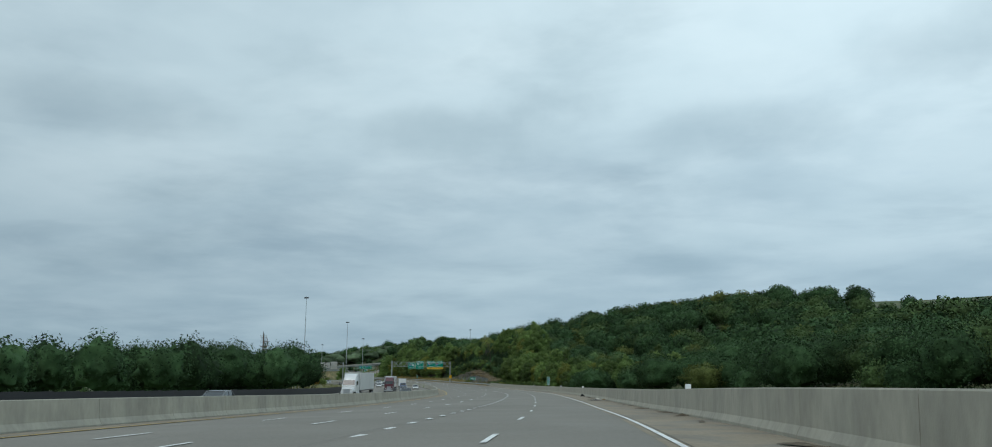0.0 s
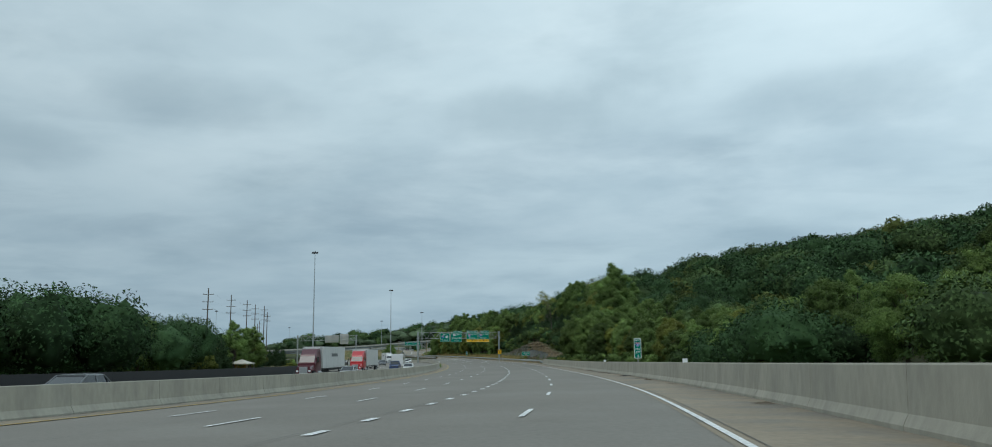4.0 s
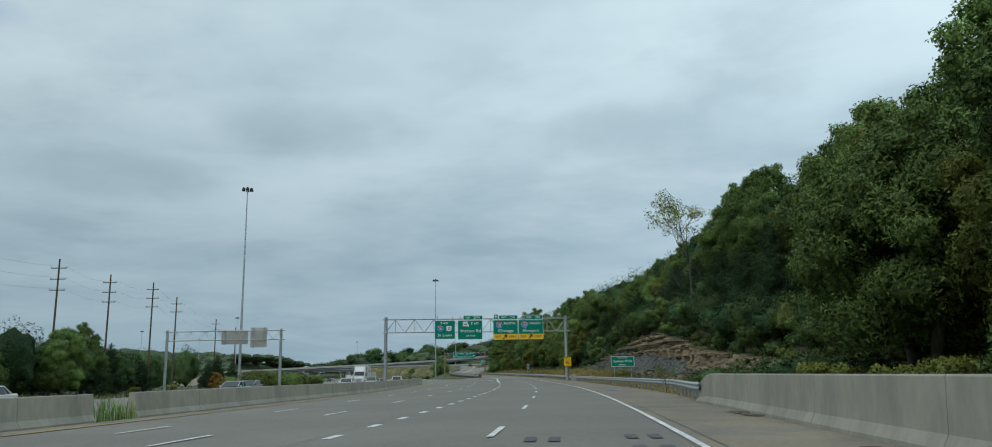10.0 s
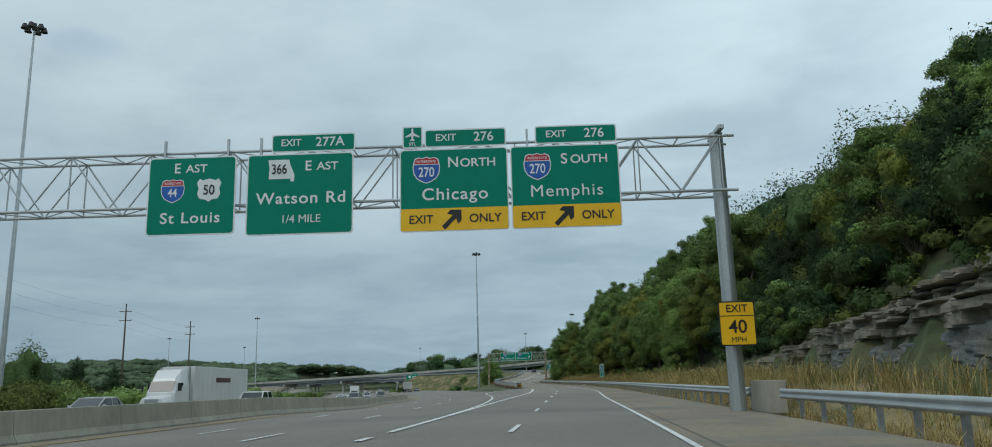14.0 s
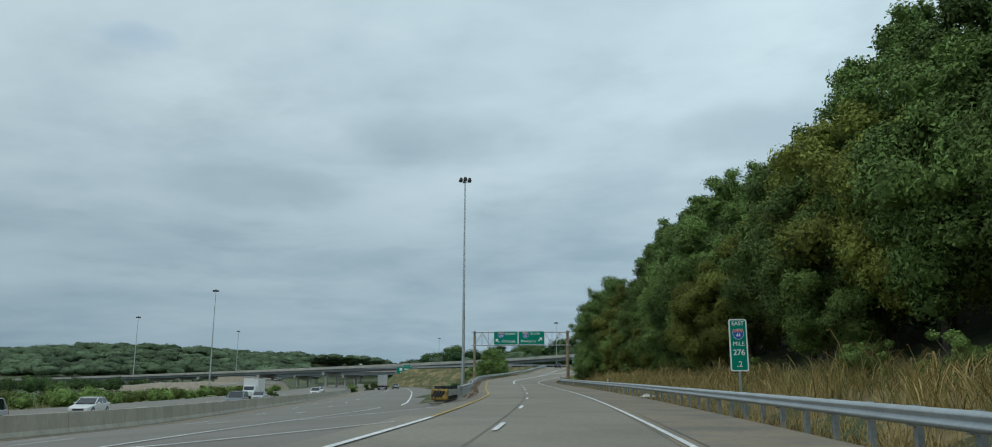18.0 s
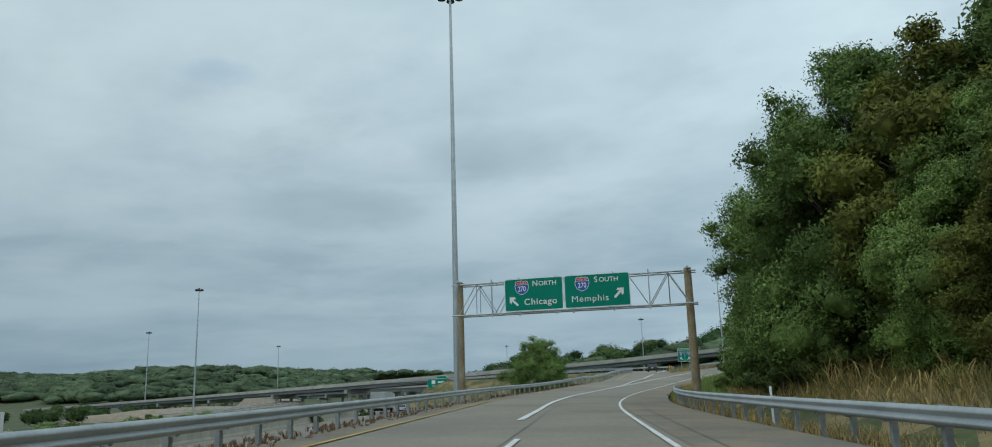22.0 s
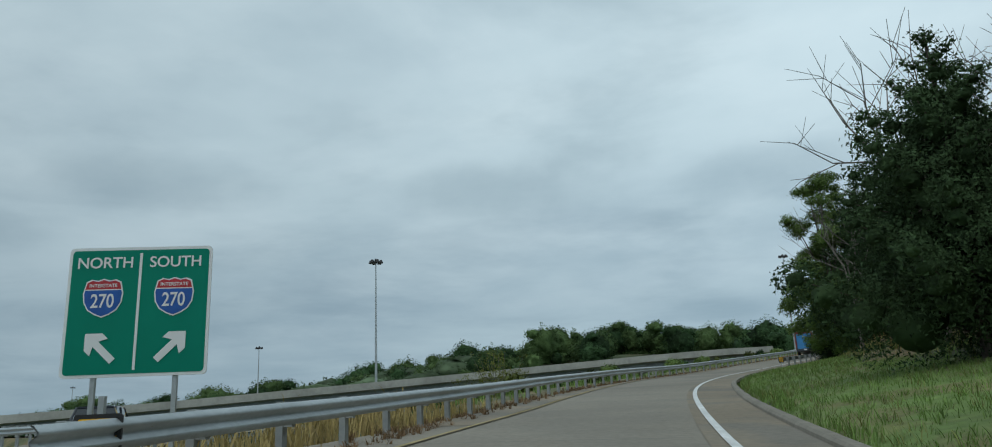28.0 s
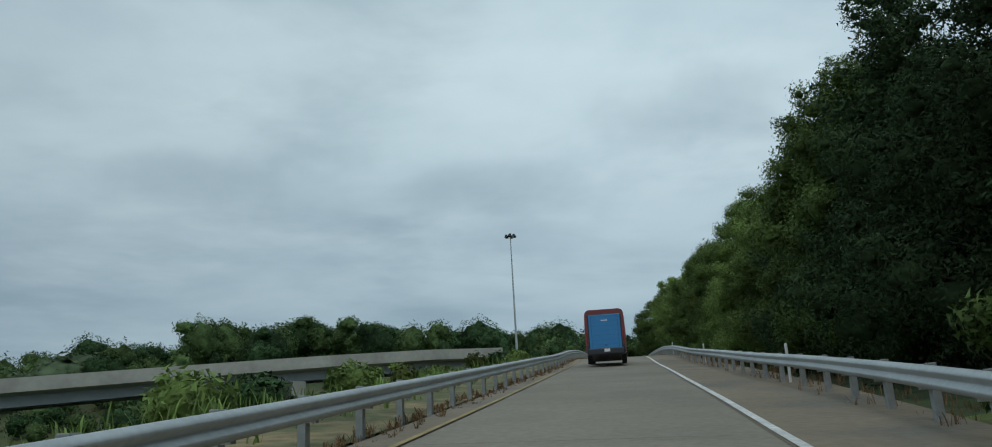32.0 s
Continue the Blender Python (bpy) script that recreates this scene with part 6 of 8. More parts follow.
# haze over the ridges comes only from the LEAF_H colour
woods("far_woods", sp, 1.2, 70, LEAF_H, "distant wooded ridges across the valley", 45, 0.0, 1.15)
sp = []
while len(sp) < 420:
    y = rnd.uniform(250, 900)
    p = mz(y, rnd.uniform(-330, -105))
    sp.append((p.x, p.y, rnd.uniform(3.5, 6.5)))
woods("far_woods", sp, 0.45, 270, LEAF_M, "green woods beyond the opposite carriageway", 46, 0.02, 0.5)
sp = []
for _ in range(190):
    y = rnd.uniform(-10, 330)
    p = mz(y, rnd.uniform(-85, -42) - lerp(y, (200, 0), (300, 28)))
    sp.append((p.x, p.y, rnd.uniform(6.5, 9.5) * lerp(y, (110, 1), (170, 1.25), (260, 1.45))))
woods("far_woods", sp, 0.28, 1300, LEAF, "dark green woods beyond the opposite carriageway", 47)

sp = []
for _ in range(150):
    y = rnd.uniform(292, 480)
    p = mz(y, -rnd.uniform(74, 112) - lerp(y, (292, 8), (340, 0)))
    sp.append((p.x, p.y, rnd.choice((rnd.uniform(5, 9), rnd.uniform(9, 13)))))
for n, (mat_, lab) in enumerate(((LEAF, "dark green"), (LEAF_M, "mid green"), (LEAF_B, "fresh green"))):
    woods("far_woods", sp[n::3], 0.26, 1300, mat_, lab + " trees behind the meadow", 91 + n, 0.04, 0.42)
for y, e, k in ((318, -71, 0.9), (331, -74, 0.75), (352, -76, 1.0), (404, -72, 0.8), (417, -74, 0.95), (470, -66, 0.9), (478, -69, 0.75), (486, -63, 0.8)):
    p = mz(y, e)
    plant("cedar", p.x, p.y, k)
sp = []
while len(sp) < 210:
    y = rnd.uniform(430, 690)
    p = mz(y, -rnd.uniform(39.5, 58))
    sp.append((p.x, p.y, rnd.uniform(1.6, 4.2) * lerp(y, (490, 1.0), (540, 0.55))))
woods("thicket", sp[:140], 0.2, 500, LEAF3, "bright green thicket beside the opposite carriageway", 71, 0.0, 0.65)
woods("thicket", sp[140:], 0.2, 500, LEAF_Y, "olive brush beside the opposite carriageway", 73, 0.0, 0.65)
bank_v, bank_f = [], []
for n in range(15):
    for c in range(9):
        u, w = (n - 7) / 7, (c - 4) / 4
        x, y = -300 + 34 * u - 9 * w, 706 + 26 * u + 12 * w
        bank_v.append((x, y, ground_full(x, y) - 0.6 + 4.2 * max(0.0, 1 - u * u) ** 0.7 * max(0.0, 1 - w * w) ** 0.6 + 0.5 * noise.noise((x * 0.15, y * 0.15, 3))))
for n in range(14):
    bank_f += [(n * 9 + c, n * 9 + c + 1, n * 9 + c + 10, n * 9 + c + 9) for c in range(8)]
tagged(part("gravel_bank", mesh_of("gravel_bank", bank_v, bank_f, True), SCREE), "pale bare gravel bank near the flyover", "embankment", "", "structure")
loop = Line(spline([(-214, 628, -3.6), (-238, 668, -2.9), (-256, 702, -2.1), (-284, 742, -1.0), (-330, 786, 0.6), (-400, 830, 2.4)]), 0.0)
tagged(strip("road", loop, 630, 826, -3.6, 3.6, 0.05, RAMP_PAVE, step=5), "pale loop road climbing beyond the motorway", "road", "", "structure")
side_v, side_f = sweep([(-9, -5), (-3.9, -0.02), (3.9, -0.02), (9, -5)], [lambda d, h, y=y: loop.at(y, d, h) for y in np.arange(630, 826, 7.0)], False)
tagged(part("embankment", mesh_of("embankment", side_v, side_f), SCREE), "pale embankment that carries the loop road", "embankment", "", "structure")
for sgn in (-1, 1):
    guardrail(loop, 640, 800, sgn * 3.8, sgn, "grey guardrail beside the pale loop road", gap=6.0)

# ---------------------------------------------------------------- rock cut
def block_variant(seed):
    r = random.Random(seed)
    bm = bmesh.new()
    bmesh.ops.create_cube(bm, size=1)
    bmesh.ops.subdivide_edges(bm, edges=[e for e in bm.edges if abs(e.verts[0].co.x - e.verts[1].co.x) > 0.5], cuts=2)
    for v in bm.verts:
        v.co += Vector((r.uniform(-0.06, 0.06), r.uniform(-0.045, 0.045), r.uniform(-0.09, 0.09)))
    me = bpy.data.meshes.new("stone")
    bm.to_mesh(me)
    bm.free()
    return me


stones = {}
for key, mat in (("tan", ROCK_T), ("mixed", ROCK_M)):
    stones[key] = []
    for n in range(6):
        me = block_variant(60 + n)
        me.materials.append(mat)
        stones[key].append(me)
face = thing("rock_cut", "layered tan and grey limestone cut beside the road", "rock face", "", "structure")
# solid bank behind the ledges
bank_v, bank_f = [], []
bank_y = np.arange(288, 434, 3.0)
for y in bank_y:
    h = cliff(y)
    bank_v += [ramp.at(y, 13.5, -0.8), ramp.at(y, 14.1 + 0.05 * h, 0.45 * h), ramp.at(y, 14.9 + 0.1 * h, h - 0.3), ramp.at(y, 17.0, h - 0.7)]
for n in range(len(bank_y) - 1):
    bank_f += [(n * 4 + c, n * 4 + c + 4, n * 4 + c + 5, n * 4 + c + 1) for c in range(3)]
part("bank", mesh_of("bank", bank_v, bank_f), ROCK_G, face, "crumbling grey shale")
rr = random.Random(77)


def bedding(y):
    """Slow rise and fall of the beds along the cut."""
    return 0.25 * noise.noise((y * 0.03, 7.0, 0.0)) + 0.10 * noise.noise((y * 0.12, 2.0, 0.0))


beds = np.cumsum([-0.8] + [rr.choice((0.1, 0.15, 0.2, 0.28, 0.4, 0.55)) for _ in range(48)])


def rock(y, z):
    """How far the rock stands out at a station and height, and whether it is soft shale there."""
    h = max(1.0, cliff(y))
    zz = z - bedding(y) + 0.16 * noise.noise((y * 0.35, z * 0.5, 1.0)) + 0.05 * noise.noise((y * 1.6, z * 1.5, 3.0))
    bed = int(np.searchsorted(beds, zz))
    yy = y + 0.5 * noise.noise((y * 0.6, z * 1.1, 6.0))
    block = math.floor(yy / (0.7 + 0.9 * noise.cell((bed * 1.7, 0.3, 0.2))) + bed * 0.37)
    step = noise.cell((block * 1.37, bed * 2.11, 0.5))
    proud = noise.cell((bed * 3.3, 1.5, 0.5)) - 0.5
    wide = noise.noise((y * 0.12, z * 0.30, 2.0))
    rough = noise.fractal((y * 1.3, z * 1.9, 4.0), 0.9, 2.0, 4)
    top = 0.55 * h + 0.6 * noise.noise((y * 0.10, 0, 5)) + 0.2 * noise.noise((y * 0.5, 0, 8))
    shale = 336 < y < 406 and 0.2 * h + 0.4 * noise.noise((y * 0.13, 4, 5)) < z < top
    if shale:
        return 0.10 * step + 0.30 * wide + 0.11 * rough, True
    return 0.34 * step + 0.38 * proud + 0.45 * wide + 0.12 * rough + 0.1, False


for start in np.arange(288, 432, 12.0):
    seg, zs = np.arange(start, start + 12.01, 0.2), np.arange(-0.6, 6.9, 0.085)
    v, f, kinds = [], [], []
    m = len(zs)
    soft = np.zeros((len(seg), m), bool)
    for n, y in enumerate(seg):
        h = cliff(y)
        for j, z in enumerate(zs):
            k, soft[n, j] = rock(y, z)
            over = max(0.0, z - h)
            v.append(ramp.at(y, 13.35 + 0.22 * max(z, 0) - k + 1.9 * over, min(z, h + 0.15 * over)))
    for n in range(len(seg) - 1):
        h = cliff(seg[n])
        for j in range(m - 1):
            if zs[j] < h + 0.5:
                f.append((n * m + j, n * m + j + 1, n * m + m + j + 1, n * m + m + j))
                warm = seg[n] < 372 + 5 * noise.noise((seg[n] * 0.1, zs[j], 3)) and zs[j] > 0.45 * h
                lower = zs[j] < 0.3 * h and noise.noise((seg[n] * 0.12, zs[j] * 0.5, 12.0)) > 0.1
                kinds.append(3 if zs[j] > h - 0.05 else 2 if soft[n, j] else 0 if warm or lower else 1)
    me = mesh_of("ledges", v, f)
    for mat in (ROCK_T, ROCK_M, ROCK_G, TURF_M):
        me.materials.append(mat)
    me.polygons.foreach_set("material_index", kinds)
    part("ledges", me, None, face)
# blocks that stand out of the beds or have slipped a little
for n in range(110):
    y = rr.uniform(300, 404)
    h = cliff(y)
    z = h * rr.choice((rr.uniform(0.55, 1.0), rr.uniform(0.0, 0.25)))
    ln, th = rr.uniform(0.3, 0.9), rr.uniform(0.08, 0.22)
    ob = new("stone", rr.choice(stones["tan" if y < 372 and z > 0.4 * h else "mixed"]))
    ob.parent = face
    ob.matrix_local = Matrix.Translation(ramp.at(y, 13.25 + 0.21 * z - rr.uniform(0.0, 0.2), z)) @ Matrix.Rotation(radians(ramp.turn(y) + 90 + rr.uniform(-14, 14)), 4, "Z") @ Matrix.Rotation(radians(rr.uniform(-5, 5)), 4, "Y") @ Matrix.Diagonal((ln, 0.9, th, 1))
# pale rubble on the grass slope of the curve
for n in range(26):
    y = rr.uniform(598, 668)
    p = ramp.at(y, rr.uniform(11, 17))
    st = thing("boulder", "pale limestone boulder half buried in the grassy slope", "boulder", "slope boulders", at=Matrix.Translation((p.x, p.y, ground_full(p.x, p.y) + 0.02)) @ Matrix.Rotation(rr.uniform(0, 6), 4, "Z") @ Matrix.Diagonal((rr.uniform(0.3, 1.0), rr.uniform(0.3, 0.8), rr.uniform(0.15, 0.4), 1)))
    part("stone", rr.choice(stones["tan"]), None, st)

scree = []
for _ in range(900):
    y = rr.gauss(632, 19)
    p = ramp.at(min(max(y, 600), 678), rr.uniform(9.6, 18))
    m = Matrix.Translation((p.x, p.y, ground_full(p.x, p.y) + 0.06)) @ Matrix.Rotation(rr.uniform(0, 6), 4, "Z") @ Matrix.Diagonal((rr.uniform(0.15, 0.65), rr.uniform(0.12, 0.5), rr.uniform(0.1, 0.32), 1))
    me = rr.choice(stones["tan"])
    scree.append(([m @ v.co for v in me.vertices], [tuple(q.vertices) for q in me.polygons]))
joined("scree", scree, SCREE, None, "stuff", "pale limestone rubble scattered over the slope", "rubble")


# ---------------------------------------------------------------- grass
def turf(name, line, y0, y1, d0, d1, mat, label, step=3.0, cuts=8):
    """A sheet of turf that follows the ground a little above it."""
    v, f = [], []
    ys_ = np.arange(y0, y1 + 0.1, step)
    for y in ys_:
        a, b = (d(y) if callable(d) else d for d in (d0, d1))
        for c in range(cuts + 1):
            p = (mz if line is main else line.at)(y, a + (b - a) * c / cuts)
            v.append((p.x, p.y, ground_full(p.x, p.y) + 0.06))
    k = cuts + 1
    for n in range(len(ys_) - 1):
        f += [(n * k + c, n * k + c + 1, n * k + k + c + 1, n * k + k + c) for c in range(cuts)]
    return tagged(part(name, mesh_of(name, v, f, True), mat), label, "turf", "", "structure")


turf("turf", ramp, 562, 700, lambda y: kerb_d(y) + lerp(y, (562, 0.8), (575, 0.22), (690, 0.22), (700, 0.7)), lambda y: 8.6 + 1.2 * noise.noise((y * 0.08, 1, 1)), TURF_G, "green turf on the slope inside the curve")
turf("turf", ramp, 562, 700, lambda y: 8.6 + 1.2 * noise.noise((y * 0.08, 1, 1)), 24, TURF_M, "rough brown and olive turf higher on the slope", 3.0, 12)
turf("turf", ramp, 290, 562, 5.6, 11.5, TURF_D, "dry tan turf along the guardrail")
turf("turf", ramp, 650, 800, -30, -4.2, TURF_M, "rough olive turf below the upper guardrail")
turf("turf", main, 560, 760, -84, -41, TURF_L, "pale green meadow in the valley", 6.0)
turf("turf", main, 230, 560, -70, -40, TURF_M, "olive meadow beyond the opposite carriageway", 6.0)
def tufts(name, count, where, height, width, mat, label, seed, lean=0.45, per=7, plume=0.0):
    """Blades in tufts: each a strip that bends over towards its tip; some end in a drooping plume."""
    rng = np.random.default_rng(seed)
    v, f = [], []
    for _ in range(count):
        x, y, z, k = where(rng)
        for _ in range(per):
            h = height * k * (0.35 + 0.95 * rng.random())
            a = rng.random() * 6.283
            o = rng.normal(size=2) * 0.2 * height
            dx, dy = math.cos(a), math.sin(a)
            w = width * (0.5 + 0.9 * rng.random())
            bow = lean * h * (0.3 + 0.9 * rng.random())
            b = len(v)
            px, py = x + o[0], y + o[1]
            head = plume and rng.random() < plume
            for g, u, q in ((0.0, 0.0, 1.0), (0.4, 0.12, 0.9), (0.75, 0.45, 1.9 if head else 0.75), (0.95, 0.8, 1.6 if head else 0.45)):
                cx, cy, cz = px + dx * bow * u, py + dy * bow * u, z - 0.05 + (h + 0.05) * g
                v += [(cx - dy * w * q, cy + dx * w * q, cz), (cx + dy * w * q, cy - dx * w * q, cz)]
            v.append((px + dx * bow * 1.1, py + dy * bow * 1.1, z + h * (0.9 if lean > 0.6 else 1.0)))
            f += [(b, b + 1, b + 3, b + 2), (b + 2, b + 3, b + 5, b + 4), (b + 4, b + 5, b + 7, b + 6), (b + 6, b + 7, b + 8)]
    ob = part(name, mesh_of(name, v, f), mat)
    return tagged(ob, label, "grass", "", "stuff")


def verge(line, y0, y1, d0, d1, k=1.0, flat=None, wild=0.75):
    def pick(rng):
        y = rng.uniform(y0, y1)
        a, b = (d(y) if callable(d) else d for d in (d0, d1))
        p = (mz if line is main else line.at)(y, rng.uniform(a, b))
        z = ground_full(p.x, p.y) if flat is None else p.z + flat
        clump = noise.noise((p.x * 0.35, p.y * 0.35, 1)) + 0.6 * noise.noise((p.x * 1.1, p.y * 1.1, 5))
        return p.x, p.y, z, k * max(0.3, 0.85 + wild * clump)
    return pick


tufts("tall_grass", 4400, verge(ramp, 384, 562, 7.4, 11.8, wild=1.15), 0.85, 0.009, GRASS_D, "tall golden dry grass behind the guardrail", 1, 0.95, 7, 0.3)
tufts("tall_grass", 2400, verge(ramp, 384, 562, 7.6, 12.5, wild=1.0), 0.85, 0.011, GRASS_O, "olive grass mixed into the dry verge", 2, 0.9)
tufts("dry_grass", 6500, verge(ramp, 290, 562, lambda y: rail_r(y) - 0.2, lambda y: rail_r(y) + 1.7, wild=0.4), 0.46, 0.009, GRASS_D, "short straw-coloured grass under the guardrail", 3, 1.0)
tufts("dry_grass", 5000, verge(ramp, 290, 562, lambda y: rail_r(y) - 0.4, lambda y: rail_r(y) + 0.7, wild=0.4), 0.27, 0.009, GRASS_R, "matted brown dead grass at the shoulder's edge", 31, 1.2)
tufts("dry_grass", 900, verge(ramp, 288, 384, 8.5, 13.6), 0.6, 0.015, GRASS_O, "olive weeds below the rock cut", 4, 0.6)
tufts("dry_grass", 900, verge(ramp, 300, 384, 8.0, 12.5), 0.9, 0.016, GRASS_D, "dry grass below the rock cut", 14, 0.6)
tufts("dry_grass", 1300, verge(ramp, 482, 603, lambda y: rail_l(y) - 1.2, lambda y: rail_l(y) + 0.5, 1.0, 0.0), 0.11, 0.008, GRASS_R, "brown dead grass under the outer guardrail", 5, 1.3, 14)
tufts("dry_grass", 1700, verge(ramp, 634, 800, -4.3, -3.3, 1.0, 0.0), 0.12, 0.008, GRASS_R, "reddish dead grass under the upper guardrail", 6, 1.3, 12)
tufts("dry_grass", 500, verge(ramp, 692, 800, 3.8, 5.8, 1.0, 0.0), 0.2, 0.008, GRASS_R, "straw-coloured grass under the end rail", 16, 0.7)
tufts("green_grass", 15000, verge(ramp, 572, 692, lambda y: kerb_d(y) + 0.2, 10.0, wild=0.35), 0.2, 0.007, GRASS_G, "fresh green grass on the slope inside the curve", 7, 0.8, 7)
tufts("green_grass", 2000, verge(ramp, 572, 692, lambda y: kerb_d(y) + 0.2, 10.0, wild=0.5), 0.22, 0.007, GRASS_O, "olive blades among the fresh grass", 32, 0.9, 7)
tufts("green_grass", 1900, verge(ramp, 570, 690, 8.2, 20), 0.38, 0.012, GRASS_O, "long olive grass higher on the slope", 8, 0.6)
tufts("dry_grass", 1300, verge(ramp, 590, 690, 8.6, 20), 0.34, 0.012, GRASS_D, "dry tufts under the trees on the slope", 9, 0.6)
tufts("green_grass", 2600, verge(ramp, 650, 800, -26, -5.5), 0.5, 0.022, GRASS_G, "tall green weeds below the upper guardrail", 10, 0.5)
tufts("green_grass", 900, verge(main, 230, 560, -62, -42), 0.8, 0.03, GRASS_O, "olive meadow beyond the opposite carriageway", 11, 0.5)
tufts("dry_grass", 420, verge(ramp, 627, 650, lambda y: lerp(y, (628, -6.5), (650, -10)), lambda y: lerp(y, (628, -4.5), (650, -4.2))), 0.7, 0.016, GRASS_D, "dry grass in the gore between the ramps", 12, 0.5)
tufts("dry_grass", 700, verge(ramp, 558, 594, lambda y: max(rail_r(y) - 0.2, kerb_d(y) + 0.4) if y < 572 else kerb_d(y) + 0.3, 9.5), 0.5, 0.012, GRASS_D, "dry grass where the guardrail ends", 21, 0.7)
tufts("tall_grass", 260, verge(ramp, 562, 590, 6.2, 9.8), 1.0, 0.016, GRASS_G, "tall green reeds where the guardrail ends", 22, 0.7)
tufts("weeds", 14, verge(main, 285.5, 287.8, -13.2, -12.8, 1.0, 0.0), 0.8, 0.02, GRASS_G, "green weed growing in the gap of the median barrier", 13, 0.4, 12)

# ---------------------------------------------------------------- crash cushion at the gore
TYRE_B = material("black_cartridge", (0.022, 0.022, 0.024), 0.5)
HAZ = material("worn_hazard_yellow", (0.42, 0.27, 0.05), 0.7, grain=(6, 0.3), stain=(2, 0.3), second=(0.16, 0.10, 0.04))
cush = thing("crash_cushion", "battered yellow-fronted crash cushion with black cartridges", "crash cushion", at=Matrix.Translation(ramp.at(475.2, -6.0)) @ Matrix.Rotation(radians(ramp.turn(476)), 4, "Z") @ Matrix.Diagonal((0.85, 0.92, 0.85, 1)))
nose = part("nose", boxed((1.0, 0.5, 0.62), (0, 0.2, 0.5), bevel=0.09), HAZ, cush, "dented yellow nose with dark stripes")
for k in range(4):
    part("stripe", boxed((0.12, 0.02, 0.42), (-0.3 + 0.17 * k, -0.06, 0.52), Matrix.Rotation(radians(35), 4, "Y")), SIGN_K, nose)
for k in range(6):
    part("cartridge", tubed((0, 0.75 + k * 1.0, 0.2), (0, 0.75 + k * 1.0, 0.98), 0.42, 0.40, 14), TYRE_B, cush)
for sgn in (-1, 1):
    for k in range(5):
        part("fender_panel", boxed((0.05, 1.45, 0.36), (sgn * (0.5 + 0.02 * (k % 2)), 1.1 + k * 1.2, 0.6), bevel=0.015), RAILM, cush)
for k in range(3):
    part("leg", boxed((0.7, 0.08, 0.4), (0, 0.4 + k * 2.6, 0.15)), POST_M, cush)
part("rubble", boxed((0.8, 0.7, 0.1), (-0.1, -0.35, 0.03), bevel=0.03), SHOULDER, cush)

# ---------------------------------------------------------------- wooden power poles with wires
pole_tops = []
for x, y, top, arms in ((-88, 300, 17, 3), (-98, 335, 18, 3), (-108, 369.2, 18.9, 3), (-112.9, 387.6, 18.6, 3), (-116.9, 405.6, 19.2, 3), (-122, 421, 17.5, 2), (-150, 480, 17, 2), (-168, 520, 17, 2)):
    z0 = ground_full(x, y) - 0.5
    po = thing("power_pole", "tall dark wooden power pole with crossarms", "power pole", "power poles", at=Matrix.Translation((x, y, 0)) @ Matrix.Rotation(radians(18), 4, "Z"))
    part("pole", tubed((0, 0, z0), (0, 0, top), 0.22, 0.13, 10), WOOD_POLE, po)
    for k in range(arms):
        a = part("crossarm", boxed((2.6, 0.12, 0.14), (0, -0.1, top - 1.6 - 1.9 * k)), WOOD_POLE, po)
        for u in (-1.2, 1.2):
            part("insulator", tubed((u, -0.1, top - 1.55 - 1.9 * k), (u, -0.1, top - 1.3 - 1.9 * k), 0.06, 0.04, 8), CONCRETE, a)
    pole_tops.append((x, y, top))
for n, (a, b) in enumerate(zip(pole_tops[:-1], pole_tops[1:])):
    for k in range(3):
        bm = bmesh.new()
        pa, pb = Vector((a[0] + 1.1, a[1] + 0.4, a[2] - 1.3 - 1.9 * k)), Vector((b[0] + 1.1, b[1] + 0.4, b[2] - 1.3 - 1.9 * k))
        pts = [pa.lerp(pb, t / 8) - Vector((0, 0, 0.9 * math.sin(math.pi * t / 8))) for t in range(9)]
        for c, d in zip(pts, pts[1:]):
            tube(bm, c, d, 0.009, sides=4)
        w = thing("power_line", "thin sagging power line between wooden poles", "power line", "power lines")
        part("wire", bm, BLACKP, w)

# ---------------------------------------------------------------- dark fence and yard beyond the opposite carriageway
fence = thing("fence", "dark slatted fence along the far carriageway", "fence", "", "")
for y in np.arange(10, 300, 4.0):
    m = Matrix.Translation(mz(y, -37.2, -0.3)) @ Matrix.Rotation(radians(main.turn(y)), 4, "Z")
    sl = part("panel", boxed((0.06, 3.96, 1.5), (0, 2, 0.75)), BLACKP, fence)
    sl.matrix_local = m
chain = thing("fence", "low chain-link fence with thin posts at the meadow", "fence")
for y in np.arange(302, 470, 3.0):
    c = part("post", tubed((0, 0, 0), (0, 0, 1.4), 0.03, sides=6), BLACKP, chain)
    c.matrix_local = Matrix.Translation(mz(y, -40.5, -0.7))
for h in (0.25, 0.6, 0.95, 1.3):
    v, f = sweep([(-0.012, h - 0.012), (0.012, h - 0.012), (0.012, h + 0.012), (-0.012, h + 0.012)], along(main, 302, 467, 6, -40.5), True)
    part("wire", mesh_of("wire", [Vector(q) - Vector((0, 0, 0.7)) for q in v], f), BLACKP, chain)
CANVAS = material("pale_canvas", (0.62, 0.58, 0.50), 0.85)
